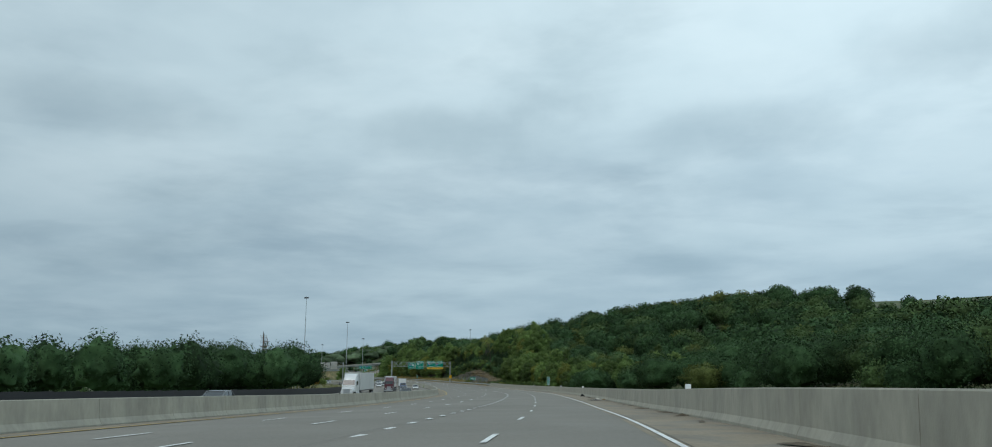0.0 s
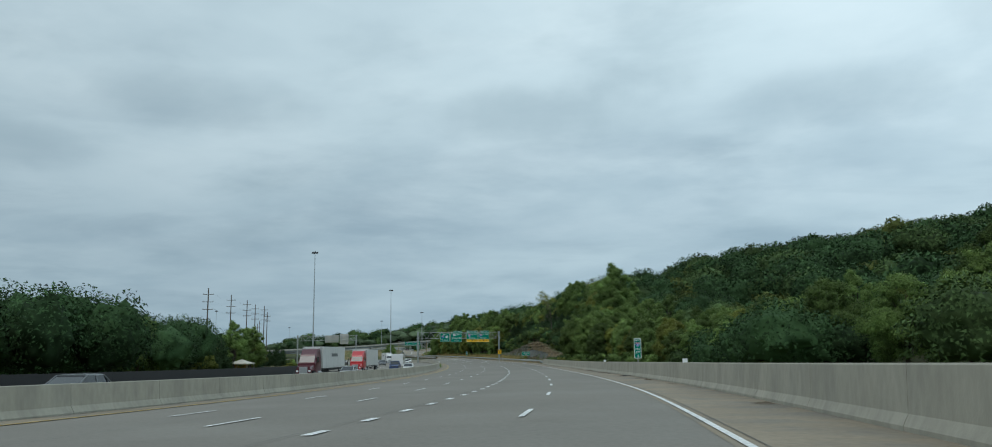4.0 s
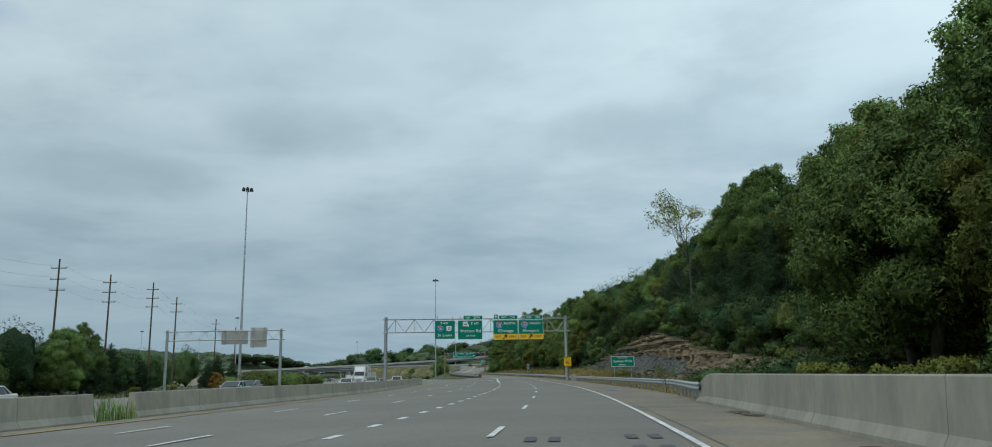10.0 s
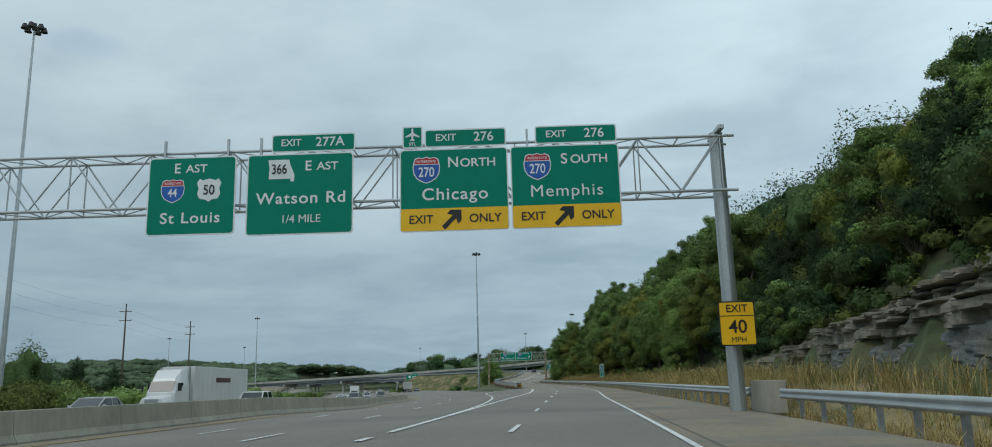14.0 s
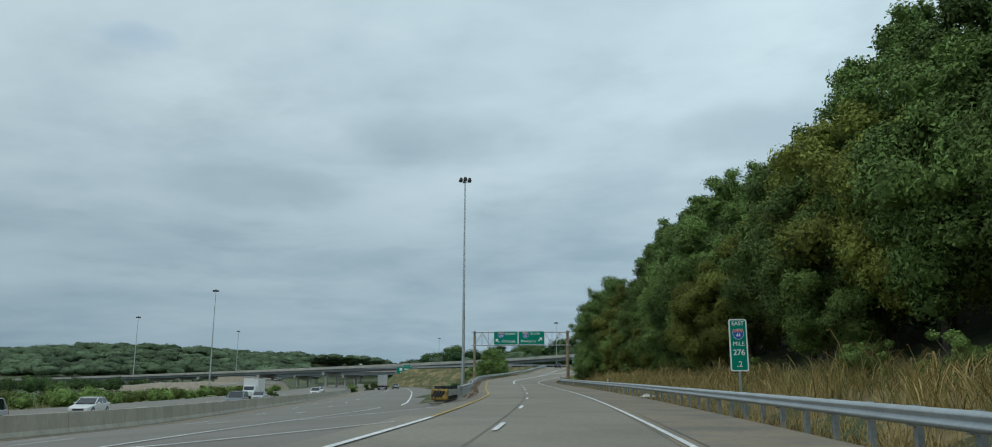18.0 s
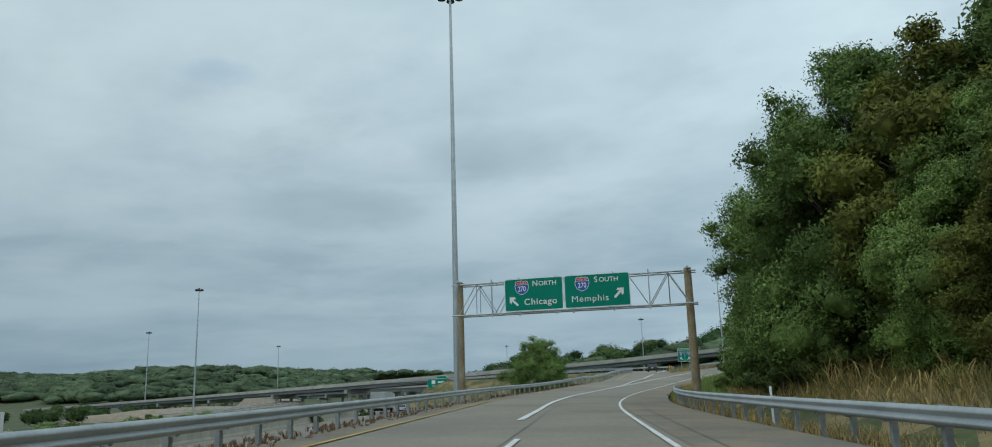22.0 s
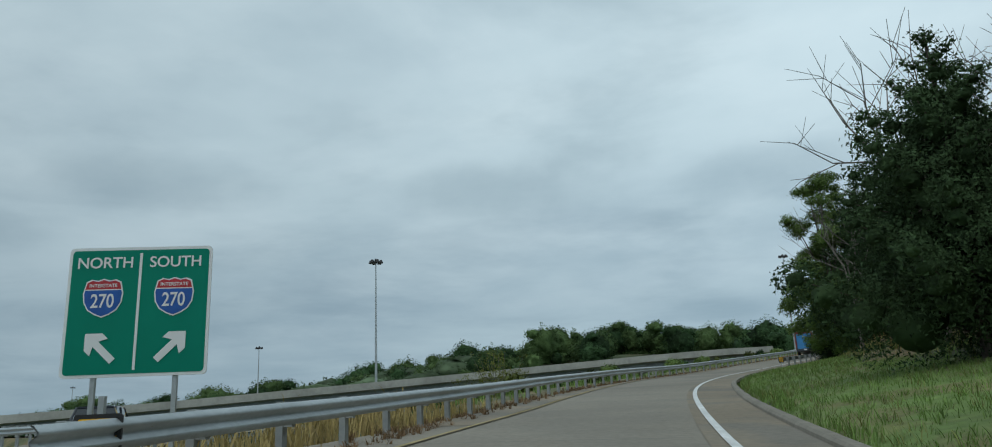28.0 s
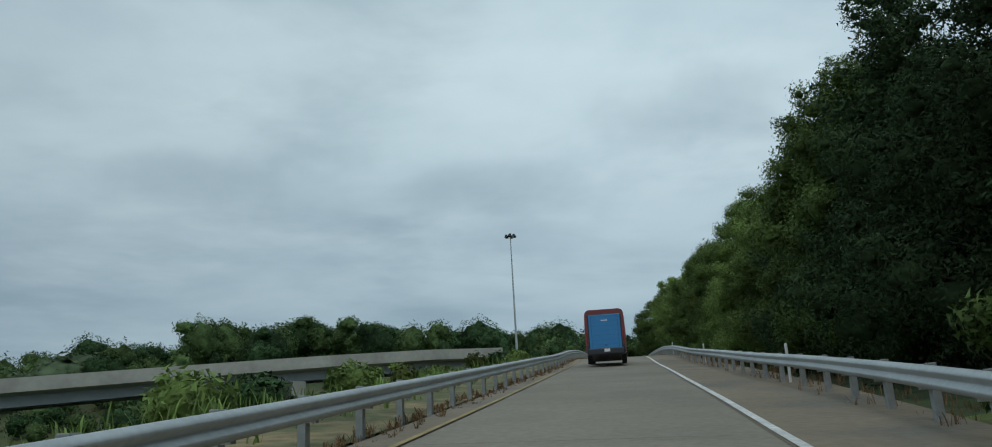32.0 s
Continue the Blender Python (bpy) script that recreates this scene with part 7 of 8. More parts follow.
for x, y in ((-78, 300), (-83, 312), (-74, 290)):
    z = ground_full(x, y)
    tent = thing("canopy", "pale square shade canopy on four legs in a yard", "canopy", "yard canopies", at=Matrix.Translation((x, y, z)))
    v = [(-2.2, -2.2, 2.5), (2.2, -2.2, 2.5), (2.2, 2.2, 2.5), (-2.2, 2.2, 2.5), (0, 0, 3.5), (-2.2, -2.2, 2.3), (2.2, -2.2, 2.3), (2.2, 2.2, 2.3), (-2.2, 2.2, 2.3)]
    part("roof", mesh_of("roof", v, [(0, 1, 4), (1, 2, 4), (2, 3, 4), (3, 0, 4), (0, 5, 6, 1), (1, 6, 7, 2), (2, 7, 8, 3), (3, 8, 5, 0)]), CANVAS, tent)
    for a in (-2.1, 2.1):
        for b in (-2.1, 2.1):
            part("leg", tubed((a, b, -0.3), (a, b, 2.5), 0.04, sides=6), GALV, tent)
species("orange", broadleaf(51, 4.2, 3.2, 7000, ORANGE_LEAF, 0.12, "small tree with orange autumn leaves"))
for x, y in ((-80, 304), (-77, 296), (-86, 384)):
    plant("orange", x, y, rnd.uniform(0.8, 1.0))

# ---------------------------------------------------------------- vehicles
def wheel(parent, x, y, r, w=0.24):
    t = part("wheel", tubed((x - w / 2, y, r), (x + w / 2, y, r), r, sides=20), RUBBER, parent)
    s_ = 1 if x > 0 else -1
    part("rim", tubed((x + s_ * (w / 2 - 0.02), y, r), (x + s_ * (w / 2 + 0.015), y, r), r * 0.62, r * 0.55, 14), CHROME, t)
    return t


def loft(sections):
    """Closed rings of (half width, z pairs) along y: each section is y and a list of (x, z) for the right half."""
    verts, faces, k = [], [], 0
    for y, half in sections:
        ring = [(x, y, z) for x, z in half] + [(-x, y, z) for x, z in half[::-1]]
        k = len(ring)
        verts += ring
    for n in range(len(sections) - 1):
        faces += [(n * k + j, n * k + (j + 1) % k, n * k + k + (j + 1) % k, n * k + k + j) for j in range(k)]
    faces += [tuple(range(k))[::-1], tuple(range((len(sections) - 1) * k, len(sections) * k))]
    bm = bmesh.new()
    me = mesh_of("body", verts, faces)
    bm.from_mesh(me)
    bmesh.ops.recalc_face_normals(bm, faces=bm.faces)
    bm.to_mesh(me)
    bm.free()
    return me


def car(name, at, colour, label, kind="sedan", category="car"):
    """Front towards +y."""
    L, W_, H_, belt = {"sedan": (4.7, 1.82, 1.45, 0.92), "hatch": (4.0, 1.74, 1.45, 0.93), "suv": (4.7, 1.9, 1.75, 1.08), "pickup": (5.6, 1.98, 1.85, 1.15)}[kind]
    c = thing(name, label, category, "", at=at)
    w, h = W_ / 2, L / 2
    half = lambda k, z0, z1: [(w * k * 0.96, z0), (w * k, (z0 + z1) * 0.5), (w * k * 0.985, z1 * 0.93), (w * k * 0.9, z1)]
    rear_top = {"sedan": 0.96, "hatch": 0.95, "suv": 1.08, "pickup": 1.12}[kind]
    hood = {"sedan": 0.82, "hatch": 0.84, "suv": 1.02, "pickup": 1.1}[kind]
    part("body", loft([(-h, half(0.86, 0.34, rear_top - 0.14)), (-h + 0.12, half(0.96, 0.24, rear_top)), (-h + 0.9, half(1, 0.2, belt + 0.02)), (h - 1.7, half(1, 0.2, belt)), (h - 0.9, half(0.99, 0.2, hood)), (h - 0.2, half(0.93, 0.24, hood - 0.12)), (h, half(0.8, 0.34, hood - 0.26))]), paint(*colour), c, smooth=False)
    r0, r1, r2, r3 = {"sedan": (-h + 0.55, -h + 1.25, h - 2.2, h - 1.35), "hatch": (-h + 0.12, -h + 0.5, h - 2.0, h - 1.2), "suv": (-h + 0.14, -h + 0.5, h - 2.2, h - 1.45), "pickup": (-h + 2.0, -h + 2.2, h - 2.3, h - 1.6)}[kind]
    top = lambda k, z0, z1: [(w * k, z0), (w * (k - 0.13), z1)]
    part("window", loft([(r0, top(0.9, belt - 0.06, belt + 0.02)), (r1, top(0.94, belt - 0.06, H_ - 0.06)), (r2, top(0.94, belt - 0.06, H_ - 0.06)), (r3, top(0.9, belt - 0.06, belt + 0.02))]), GLASS_D, c, "dark window glass")
    part("roof", loft([(r1 - 0.05, [(w * 0.78, H_ - 0.09), (w * 0.72, H_ - 0.02)]), ((r1 + r2) / 2, [(w * 0.83, H_ - 0.08), (w * 0.76, H_ + 0.01)]), (r2 + 0.05, [(w * 0.78, H_ - 0.09), (w * 0.72, H_ - 0.02)])]), paint(*colour), c)
    for sx in (-1, 1):
        for yy in (r1, r2):
            yb = r0 if yy == r1 else r3
            part("pillar", tubed((sx * w * 0.9, yb, belt - 0.02), (sx * w * 0.8, yy, H_ - 0.06), 0.045, sides=6), paint(*colour), c)
        part("pillar", tubed((sx * w * 0.93, (r1 + r2) / 2, belt), (sx * w * 0.82, (r1 + r2) / 2, H_ - 0.06), 0.04, sides=6), paint(*colour), c)
        part("tail_light", boxed((0.28, 0.1, 0.22), (sx * w * 0.78, -h + 0.05, rear_top - 0.22), bevel=0.03), TAIL, c)
        part("headlight", boxed((0.36, 0.12, 0.16), (sx * w * 0.68, h - 0.1, hood - 0.3), bevel=0.03), HEADL, c)
        m_ = part("mirror", boxed((0.2, 0.12, 0.14), (sx * (w + 0.08), r3 - 0.35, belt + 0.06), bevel=0.03), paint(*colour), c)
        for yy in (-h + 0.8, h - 0.85):
            wheel(c, sx * (w - 0.12), yy, 0.33 if kind in ("sedan", "hatch") else 0.38)
    part("rear_bumper", boxed((W_ * 0.86, 0.12, 0.2), (0, -h + 0.0, 0.42), bevel=0.04), BLACKP, c)
    part("number_plate", boxed((0.31, 0.02, 0.15), (0, -h - 0.03, 0.66)), SIGN_W, c)
    part("grille", boxed((W_ * 0.5, 0.06, 0.16), (0, h - 0.01, hood - 0.36), bevel=0.02), BLACKP, c)
    return c


def on(line, y, d, back=False, h=0.0):
    p = (mz if line is main else line.at)(y, d, h)
    return Matrix.Translation(p) @ Matrix.Rotation(radians(line.turn(y) + (180 if back else 0)), 4, "Z")


def semi(at, colour, label, trailer=(0.66, 0.66, 0.64), stripe=None):
    t = thing("semi_truck", label, "truck", "semi trucks", at=at)
    cp = paint(*colour)
    part("hood", loft([(6.0, [(0.95, 0.6), (1.05, 1.2), (0.9, 1.75)]), (7.6, [(0.85, 0.6), (0.95, 1.1), (0.75, 1.5)])]), cp, t)
    part("cab", loft([(3.6, [(1.2, 0.7), (1.22, 2.4), (1.0, 3.75)]), (4.6, [(1.2, 0.7), (1.22, 2.4), (0.95, 3.65)]), (5.5, [(1.18, 0.7), (1.15, 2.35), (0.85, 3.0)]), (6.1, [(1.1, 0.7), (1.08, 1.8), (0.95, 1.95)])]), cp, t)
    part("windscreen", boxed((1.85, 0.05, 0.85), (0, 5.86, 2.4), Matrix.Rotation(radians(28), 4, "X")), GLASS_D, t)
    part("bumper", boxed((2.2, 0.2, 0.4), (0, 7.65, 0.5), bevel=0.06), CHROME, t)
    part("grille", boxed((1.0, 0.08, 0.8), (0, 7.62, 1.1), bevel=0.03), CHROME, t)
    for sx in (-1, 1):
        part("headlight", boxed((0.3, 0.1, 0.25), (sx * 0.75, 7.56, 1.0), bevel=0.04), HEADL, t)
        part("side_window", boxed((0.04, 0.9, 0.6), (sx * 1.17, 5.2, 2.35)), GLASS_D, t)
        part("stack", tubed((sx * 1.15, 3.5, 0.9), (sx * 1.15, 3.5, 3.9), 0.09, sides=10), CHROME, t)
        part("mirror", boxed((0.12, 0.1, 0.5), (sx * 1.42, 6.0, 2.3), bevel=0.03), BLACKP, t)
        part("fuel_tank", tubed((sx * 0.95, 3.4, 0.75), (sx * 0.95, 5.2, 0.75), 0.33, sides=14), CHROME, t)
        for yy in (6.7, 2.6, 1.4, -8.6, -9.8):
            wheel(t, sx * 1.05, yy, 0.5, 0.35)
    part("chassis", boxed((0.9, 7.0, 0.3), (0, 4.0, 0.8)), BLACKP, t)
    box_ = part("trailer", boxed((2.6, 13.6, 2.75), (0, -3.9, 2.6), bevel=0.04), material("trailer_white", trailer, 0.45, grain=(1, 0.03), stain=(0.3, 0.06)), t)
    for k in range(12):
        for sx in (-1, 1):
            part("rib", boxed((0.02, 0.05, 2.6), (sx * 1.305, -9.6 + k * 1.05, 2.6)), material("trailer_white", trailer), box_)
    part("trailer_frame", boxed((2.5, 13.5, 0.16), (0, -3.9, 1.15)), BLACKP, t)
    part("under_ride_guard", boxed((2.3, 0.1, 0.12), (0, -10.6, 0.6)), BLACKP, t)
    if stripe:
        for sx in (-1, 1):
            part("marking", boxed((0.02, 3.6, 0.4), (sx * 1.315, -3.9, 2.9)), paint(*stripe), box_)
    return t


def box_truck(at, label, name="box_truck"):
    t = thing(name, label, "truck", "box trucks", at=at)
    part("cab", loft([(2.6, [(1.0, 0.6), (1.05, 1.6), (0.9, 2.3)]), (3.6, [(1.0, 0.6), (1.02, 1.5), (0.85, 2.2)]), (4.3, [(0.98, 0.6), (0.98, 1.3), (0.9, 1.4)]), (5.2, [(0.9, 0.6), (0.92, 1.1), (0.8, 1.25)])]), paint("white", (0.7, 0.7, 0.69)), t)
    part("windscreen", boxed((1.6, 0.05, 0.75), (0, 4.0, 1.8), Matrix.Rotation(radians(35), 4, "X")), GLASS_D, t)
    part("cargo_box", boxed((2.4, 6.2, 2.5), (0, -0.6, 2.15), bevel=0.04), material("trailer_white", (0.66, 0.66, 0.64)), t)
    part("chassis", boxed((1.0, 8.0, 0.25), (0, 0.6, 0.75)), BLACKP, t)
    for sx in (-1, 1):
        part("headlight", boxed((0.25, 0.1, 0.2), (sx * 0.7, 5.15, 0.95), bevel=0.03), HEADL, t)
        for yy in (4.1, -2.2):
            wheel(t, sx * 0.95, yy, 0.42, 0.3)
    return t


def trailer_truck_rear(at):
    """Grey semi trailer seen from behind."""
    t = thing("semi_truck", "grey dry van semi trailer seen from behind", "truck", "semi trucks", at=at)
    tm = material("trailer_grey", (0.40, 0.40, 0.38), 0.5, grain=(1, 0.05), stain=(0.4, 0.1))
    b = part("trailer", boxed((2.6, 14.5, 2.85), (0, 0, 2.6), bevel=0.03), tm, t)
    for sx in (-1, 1):
        part("door", boxed((1.22, 0.03, 2.7), (sx * 0.63, -7.27, 2.6), bevel=0.01), tm, b)
        for o in (0.15, 0.95):
            part("lock_rod", tubed((sx * o, -7.31, 1.3), (sx * o, -7.31, 3.9), 0.02, sides=6), GALV, b)
        part("tail_light", boxed((0.3, 0.05, 0.12), (sx * 1.0, -7.28, 1.08)), TAIL, t)
        for yy in (-5.6, -4.3, 6.5, 8.0):
            wheel(t, sx * 1.02, yy, 0.5, 0.45)
        part("mud_flap", boxed((0.6, 0.03, 0.55), (sx * 0.95, -6.3, 0.6)), BLACKP, t)
    part("bumper_guard", boxed((2.3, 0.1, 0.14), (0, -7.25, 0.62)), GALV, t)
    part("tractor", boxed((2.4, 3.2, 3.2), (0, 9.2, 2.2), bevel=0.2), paint("white", (0.7, 0.7, 0.69)), t)
    part("chassis", boxed((0.9, 15, 0.25), (0, 1.5, 1.0)), BLACKP, t)
    return t


def delivery_van(at):
    v = thing("delivery_van", "boxy delivery van with a blue rear door in a maroon surround", "van", at=at)
    red = paint("maroon", (0.20, 0.028, 0.028), 0.4)
    grey = paint("van_grey", (0.30, 0.31, 0.32), 0.4)
    navy = paint("dark_navy", (0.018, 0.022, 0.03), 0.45)
    ring = lambda k, z0, z1, r=0.22: [(1.08 * k - 0.08, z0), (1.08 * k, z0 + 0.2), (1.1 * k, (z0 + z1) / 2), (1.06 * k, z1 - r), (1.06 * k - r * 0.35, z1 - r * 0.3), (1.06 * k - r, z1)]
    part("body", loft([(-2.85, ring(0.99, 0.42, 2.8)), (-1.0, ring(1, 0.4, 2.84)), (2.2, ring(1, 0.4, 2.8)), (2.9, ring(0.97, 0.42, 2.5)), (3.35, ring(0.93, 0.45, 1.55)), (3.6, ring(0.84, 0.5, 1.2))]), grey, v, "grey side walls")
    # rear surround: outer ring with an opening, built as four rounded bars
    fr = part("rear_surround", loft([(-3.1, ring(1.0, 0.42, 2.86)), (-2.86, ring(1.012, 0.40, 2.88))]), red, v, "maroon moulded rear surround")
    part("door_recess", boxed((1.86, 0.04, 1.98), (0, -3.105, 1.62), bevel=0.015), navy, fr)
    door = part("rear_door", boxed((1.72, 0.05, 1.88), (0, -3.125, 1.63), bevel=0.02), paint("delivery_blue", (0.03, 0.235, 0.54), 0.45), v, "bright blue roller door")
    for z in (0.95, 1.2, 1.45, 1.7, 1.95, 2.2, 2.45):
        part("slat_line", boxed((1.5, 0.006, 0.008), (0, -3.152, z)), paint("delivery_blue_dark", (0.014, 0.13, 0.36), 0.5), door)
    for sx in (-1, 1):
        part("guide", boxed((0.02, 0.012, 1.75), (sx * 0.72, -3.154, 1.63)), paint("delivery_blue_dark", (0.014, 0.13, 0.36), 0.5), door)
        part("tail_light", boxed((0.06, 0.05, 0.62), (sx * 0.985, -3.10, 1.35), bevel=0.015), TAIL, v)
        part("lower_side", boxed((0.1, 0.2, 0.5), (sx * 0.98, -3.02, 0.7), bevel=0.03), navy, v)
        part("mirror", boxed((0.12, 0.16, 0.34), (sx * 1.28, 2.55, 1.75), bevel=0.04), BLACKP, v)
        part("side_stripe", boxed((0.012, 4.6, 0.5), (sx * 1.092, -0.4, 2.2)), red, v)
        for yy in (-1.95, 2.35):
            wheel(v, sx * 0.94, yy, 0.38, 0.26)
    part("logo", boxed((0.34, 0.006, 0.06), (0, -3.153, 2.25)), SIGN_W, door, "small pale mark")
    part("handle", boxed((0.14, 0.03, 0.04), (0, -3.16, 0.9)), BLACKP, door)
    part("bumper", boxed((2.0, 0.2, 0.34), (0, -3.08, 0.58), bevel=0.06), navy, v, "dark rear bumper step")
    part("number_plate", boxed((0.31, 0.02, 0.16), (0.05, -3.19, 0.62)), SIGN_W, v)
    part("windscreen", boxed((1.8, 0.05, 0.95), (0, 3.1, 2.0), Matrix.Rotation(radians(26), 4, "X")), GLASS_D, v)
    return v


delivery_van(on(ramp, 728.5, -0.75))
car("hatchback_car", on(north, 655.5, 0.3), ("navy_black", (0.010, 0.013, 0.022)), "dark navy hatchback driving up the north ramp", "hatch")
trailer_truck_rear(on(main, 640, -5.5))
semi(on(main, 212, -25.0, True, -0.1), ("maroon_cab", (0.09, 0.012, 0.02)), "maroon semi truck with a white trailer on the opposite carriageway", stripe=("stripe_grey", (0.16, 0.17, 0.18)))
semi(on(main, 247, -25.0, True, -0.1), ("bright_red", (0.48, 0.02, 0.025)), "bright red semi truck with a white trailer on the opposite carriageway")
semi(on(main, 414, -25.0, True, -0.1), ("white", (0.7, 0.7, 0.69)), "white semi truck with a plain trailer on the opposite carriageway", stripe=("stripe_dark", (0.10, 0.03, 0.04)))
semi(on(main, 132, -25.0, True, -0.1), ("white", (0.7, 0.7, 0.69)), "white semi truck with a plain white trailer on the opposite carriageway")
box_truck(on(main, 560, -25.0, True, -0.1), "white box truck far down the opposite carriageway")
COLOURS = {"silver": (0.40, 0.41, 0.42), "white": (0.7, 0.7, 0.69), "black": (0.012, 0.012, 0.013), "grey": (0.13, 0.14, 0.15), "blue": (0.03, 0.06, 0.15), "red": (0.3, 0.02, 0.02)}
for y, e, kind, col in ((28, -17.8, "sedan", "silver"), (62, -21.4, "sedan", "grey"), (142, -17.8, "sedan", "grey"), (214, -21.4, "sedan", "silver"), (256, -17.8, "sedan", "white"),
                        (268, -21.4, "pickup", "blue"), (300, -28.7, "sedan", "white"), (330, -25, "sedan", "silver"), (346, -28.7, "sedan", "grey"), (366, -21.4, "sedan", "white"), (392, -21.4, "sedan", "silver"), (408, -17.8, "suv", "white"), (430, -25, "sedan", "grey"),
                        (452, -17.8, "sedan", "white"), (476, -21.4, "suv", "silver"), (500, -25, "sedan", "white"), (520, -17.8, "suv", "grey"), (548, -21.4, "sedan", "silver"), (585, -17.8, "suv", "white"), (625, -21.4, "sedan", "white"), (660, -25, "suv", "black")):
    car({"sedan": "sedan_car", "suv": "suv_car", "pickup": "pickup_truck"}[kind], on(main, y, e, True, -0.1), (col, COLOURS[col]), "%s %s on the opposite carriageway" % (col, {"sedan": "sedan", "suv": "sport utility car", "pickup": "pickup truck"}[kind]), kind)
rv = thing("camper_trailer", "white travel trailer with dark windows on the opposite carriageway", "trailer", at=on(main, 277, -21.4, True, -0.1))
part("body", boxed((2.4, 7.5, 2.5), (0, 0, 1.95), bevel=0.12), paint("white", (0.7, 0.7, 0.69)), rv)
for yy in (-2.2, 0.3, 2.4):
    for sx in (-1, 1):
        part("window", boxed((0.03, 0.9, 0.6), (sx * 1.2, yy, 2.2), bevel=0.01), GLASS_D, rv)
for sx in (-1, 1):
    for yy in (-0.6, 0.5):
        wheel(rv, sx * 1.0, yy, 0.36)
    part("stripe", boxed((0.02, 7.0, 0.12), (sx * 1.205, 0, 1.5)), paint("stripe_grey", (0.16, 0.17, 0.18)), rv)
part("tongue", boxed((0.3, 1.6, 0.12), (0, 4.4, 0.6)), BLACKP, rv)
for y, e, col in ((640, -1.8, "silver"), (690, -5.5, "white"), (720, -9, "grey"), (760, -1.8, "black"), (800, -5.5, "white")):
    car("sedan_car", on(main, y, e), (col, COLOURS[col]), "%s sedan far ahead on the motorway" % col, "sedan")

# ---------------------------------------------------------------- litter and small roadside things
DIRT = material("dirt_drift", (0.13, 0.105, 0.075), 0.98, grain=(10, 0.25), stain=(2, 0.2))
TARP = material("blue_plastic", (0.03, 0.16, 0.42), 0.5)


def scrap(name, line, y, d, size, mat, label, seed):
    """A crumpled low sheet lying on the road."""
    r = random.Random(seed)
    bm = bmesh.new()
    bmesh.ops.create_grid(bm, x_segments=7, y_segments=7, size=0.5)
    for v_ in bm.verts:
        edge = max(abs(v_.co.x), abs(v_.co.y)) * 2
        v_.co = Vector((v_.co.x * size[0] * r.uniform(0.8, 1.15), v_.co.y * size[1] * r.uniform(0.8, 1.15), size[2] * r.uniform(0.25, 1.0) * (1 - 0.75 * edge) + 0.012))
    t = thing(name, label, "litter", at=Matrix.Translation(line.at(y, d, 0.02)) @ Matrix.Rotation(r.uniform(0, 3), 4, "Z"))
    part("sheet", bm, mat, t)
    return t


scrap("tyre_scrap", ramp, 76.5, 3.9, (1.6, 1.0, 0.16), RUBBER, "torn black tyre tread on the shoulder", 1)
scrap("tyre_scrap", ramp, 101, 4.3, (0.5, 0.5, 0.5), RUBBER, "black lump of tyre by the wall", 2)
scrap("litter", ramp, 79, 4.3, (0.9, 0.5, 0.2), CANVAS, "crumpled pale paper on the shoulder", 3)
scrap("litter", ramp, 76.2, 4.7, (0.5, 0.4, 0.25), ROCK_T, "tan rubble beside the wall", 4)
scrap("litter", ramp, 311, 3.4, (1.3, 0.8, 0.14), TARP, "flat blue plastic sheet on the shoulder", 5)
scrap("litter", ramp, 483.5, 5.4, (0.9, 0.6, 0.3), CANVAS, "crumpled pale rubbish beside the guardrail", 6)
scrap("tyre_scrap", ramp, 172, 4.3, (1.2, 0.5, 0.12), RUBBER, "black tyre shred by the wall", 7)
scrap("litter", ramp, 247, 4.3, (0.3, 0.25, 0.12), CANVAS, "small pale litter on the shoulder", 8)
rl = random.Random(5)
for n in range(46):
    y = rl.uniform(-10, 284)
    scrap("dirt_patch", ramp, y, 4.75 + rl.uniform(-0.35, 0.05), (rl.uniform(0.3, 1.3), rl.uniform(0.15, 0.4), rl.uniform(0.04, 0.12)), DIRT, "drift of dirt along the wall's foot", 100 + n)
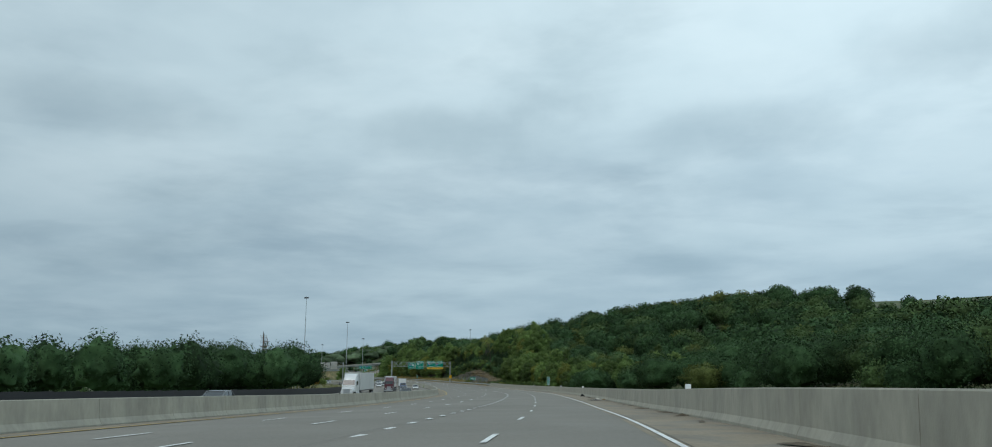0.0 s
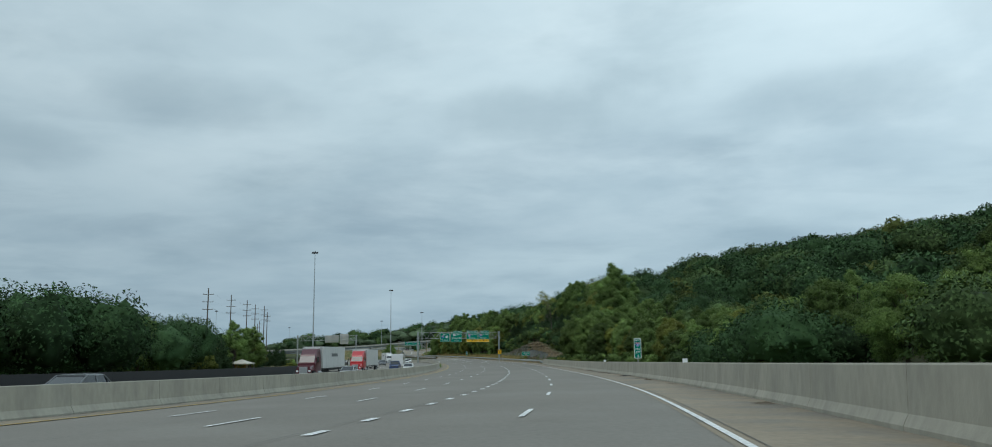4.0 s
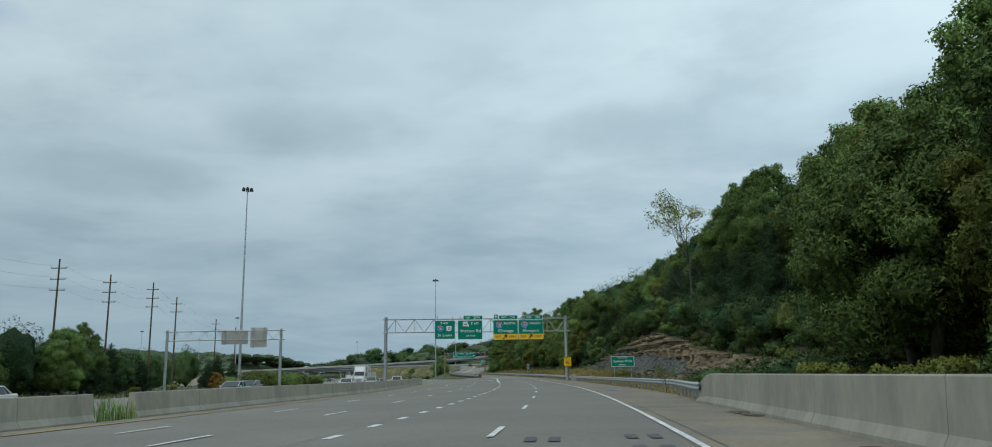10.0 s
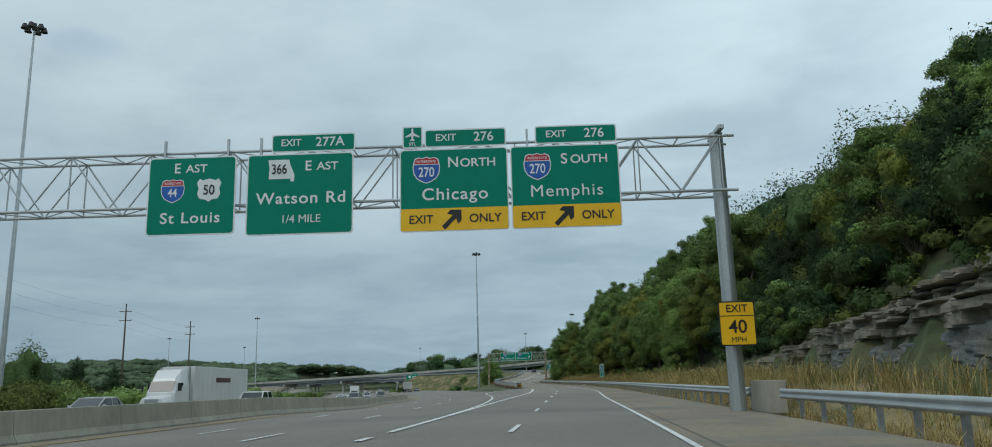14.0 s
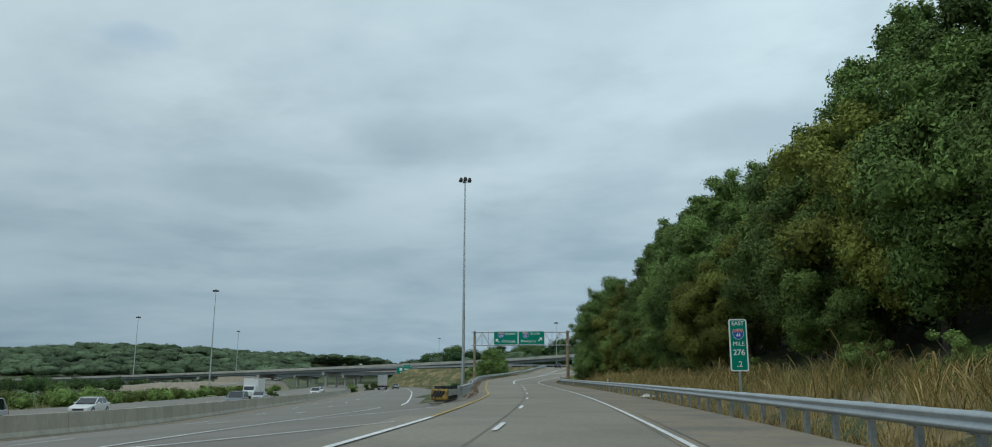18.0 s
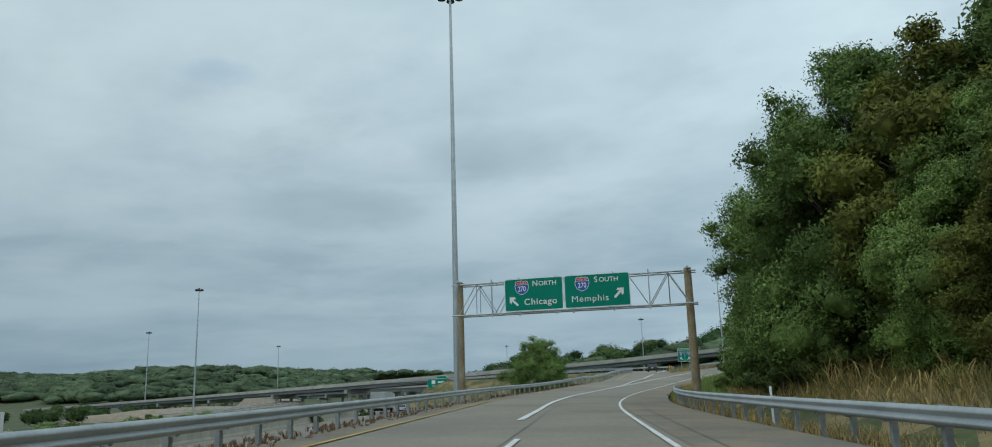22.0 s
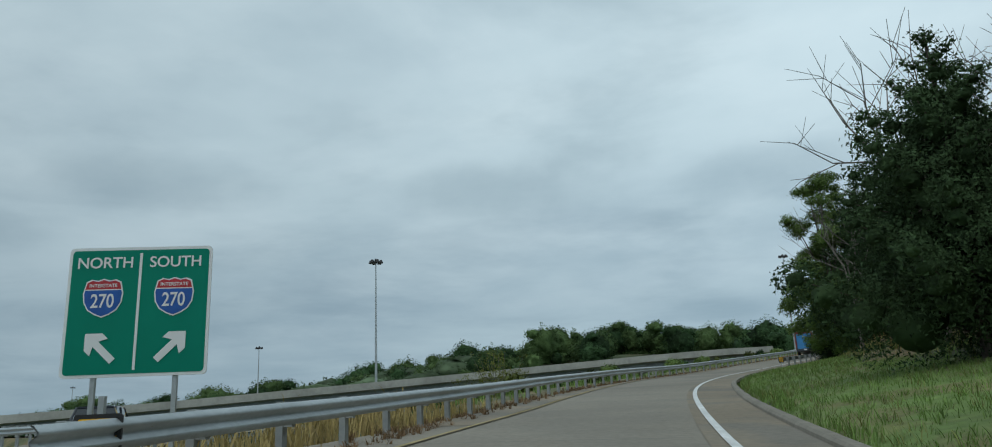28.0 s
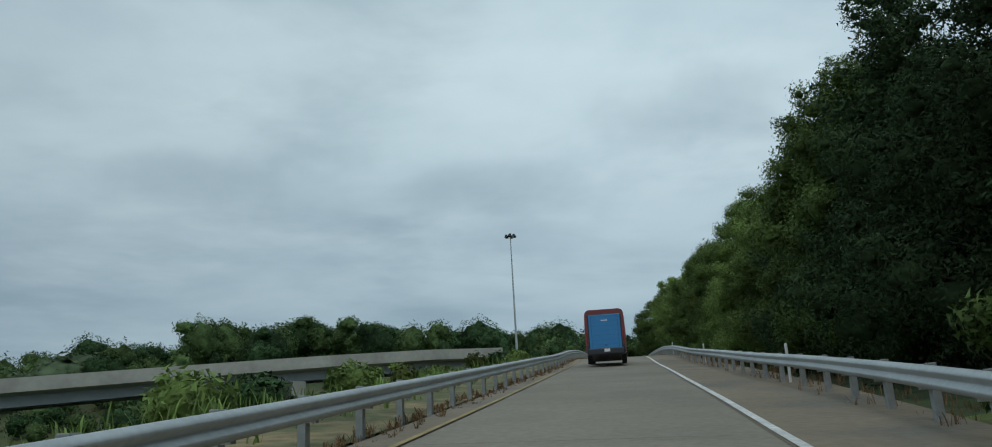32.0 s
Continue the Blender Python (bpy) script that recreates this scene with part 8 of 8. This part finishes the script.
for y, d, h in ((35, 5.2, 1.12), (112, 5.2, 1.12), (150, 5.2, 1.12), (195, 5.2, 1.12)):
    st = thing("delineator", "small pale reflector on the wall's top", "delineator", "delineators", at=Matrix.Translation(ramp.at(y, d, h)))
    part("plate", boxed((0.26, 0.04, 0.22), (0, 0, 0.1), bevel=0.03), SIGN_W, st)
for y, d in ((506, 5.7), (538, 5.3), (706, 4.3), (724, 4.2), (745, 4.2)):
    st = thing("delineator", "white reflector post behind the guardrail", "delineator", "delineators", at=Matrix.Translation(ramp.at(y, d, 0)))
    part("post", boxed((0.08, 0.04, 1.25), (0, 0, 0.4), bevel=0.02), SIGN_W, st)
for x, y in ((-100, 706), (-92, 726)):
    ym = thing("utility_marker", "short yellow utility marker post among weeds", "marker", "utility markers", at=Matrix.Translation((x, y, ground_full(x, y))))
    part("post", boxed((0.3, 0.1, 1.9), (0, 0, 0.7), bevel=0.03), SIGN_Y, ym)
# tar seams and worn joints in the pavement
seams = thing("pavement_joint", "dark sealed joints along the lanes", "pavement joint", "", "structure")
for line, y0, y1, d in ((main, -250, 700, -5.6), (main, -250, 430, -0.35), (ramp, -250, 560, 2.35), (ramp, 440, 560, -1.95)):
    part("joint", mesh_of("joint", *mark(line, y0, y1, d, 0.022, TAR, 0.024 if line is main else 0.03)), TAR, seams)
for y in np.arange(612, 800, 6.0):
    v = [ramp.at(y, -3.6, 0.03), ramp.at(y, 1.4, 0.03), ramp.at(y + 0.025, 1.4, 0.03), ramp.at(y + 0.025, -3.6, 0.03)]
    part("joint", mesh_of("joint", v, [(0, 1, 2, 3)]), TAR, seams)
SKID = material("skid_rubber", (0.10, 0.10, 0.10), 0.85, grain=(3, 0.3), stain=(0.8, 0.3))
sk = thing("skid_marks", "rows of dark skid patches in the right lane", "skid marks", "", "structure")
for k in range(9):
    for d in (-1.0, -0.55, 0.9, 1.35):
        y = 252 + k * 2.4 + (0.6 if d > 0 else 0)
        part("skid", mesh_of("skid", *mark(ramp, y, y + 1.0, d + 0.01 * k, 0.22, SKID, 0.031, 0.5)), SKID, sk)
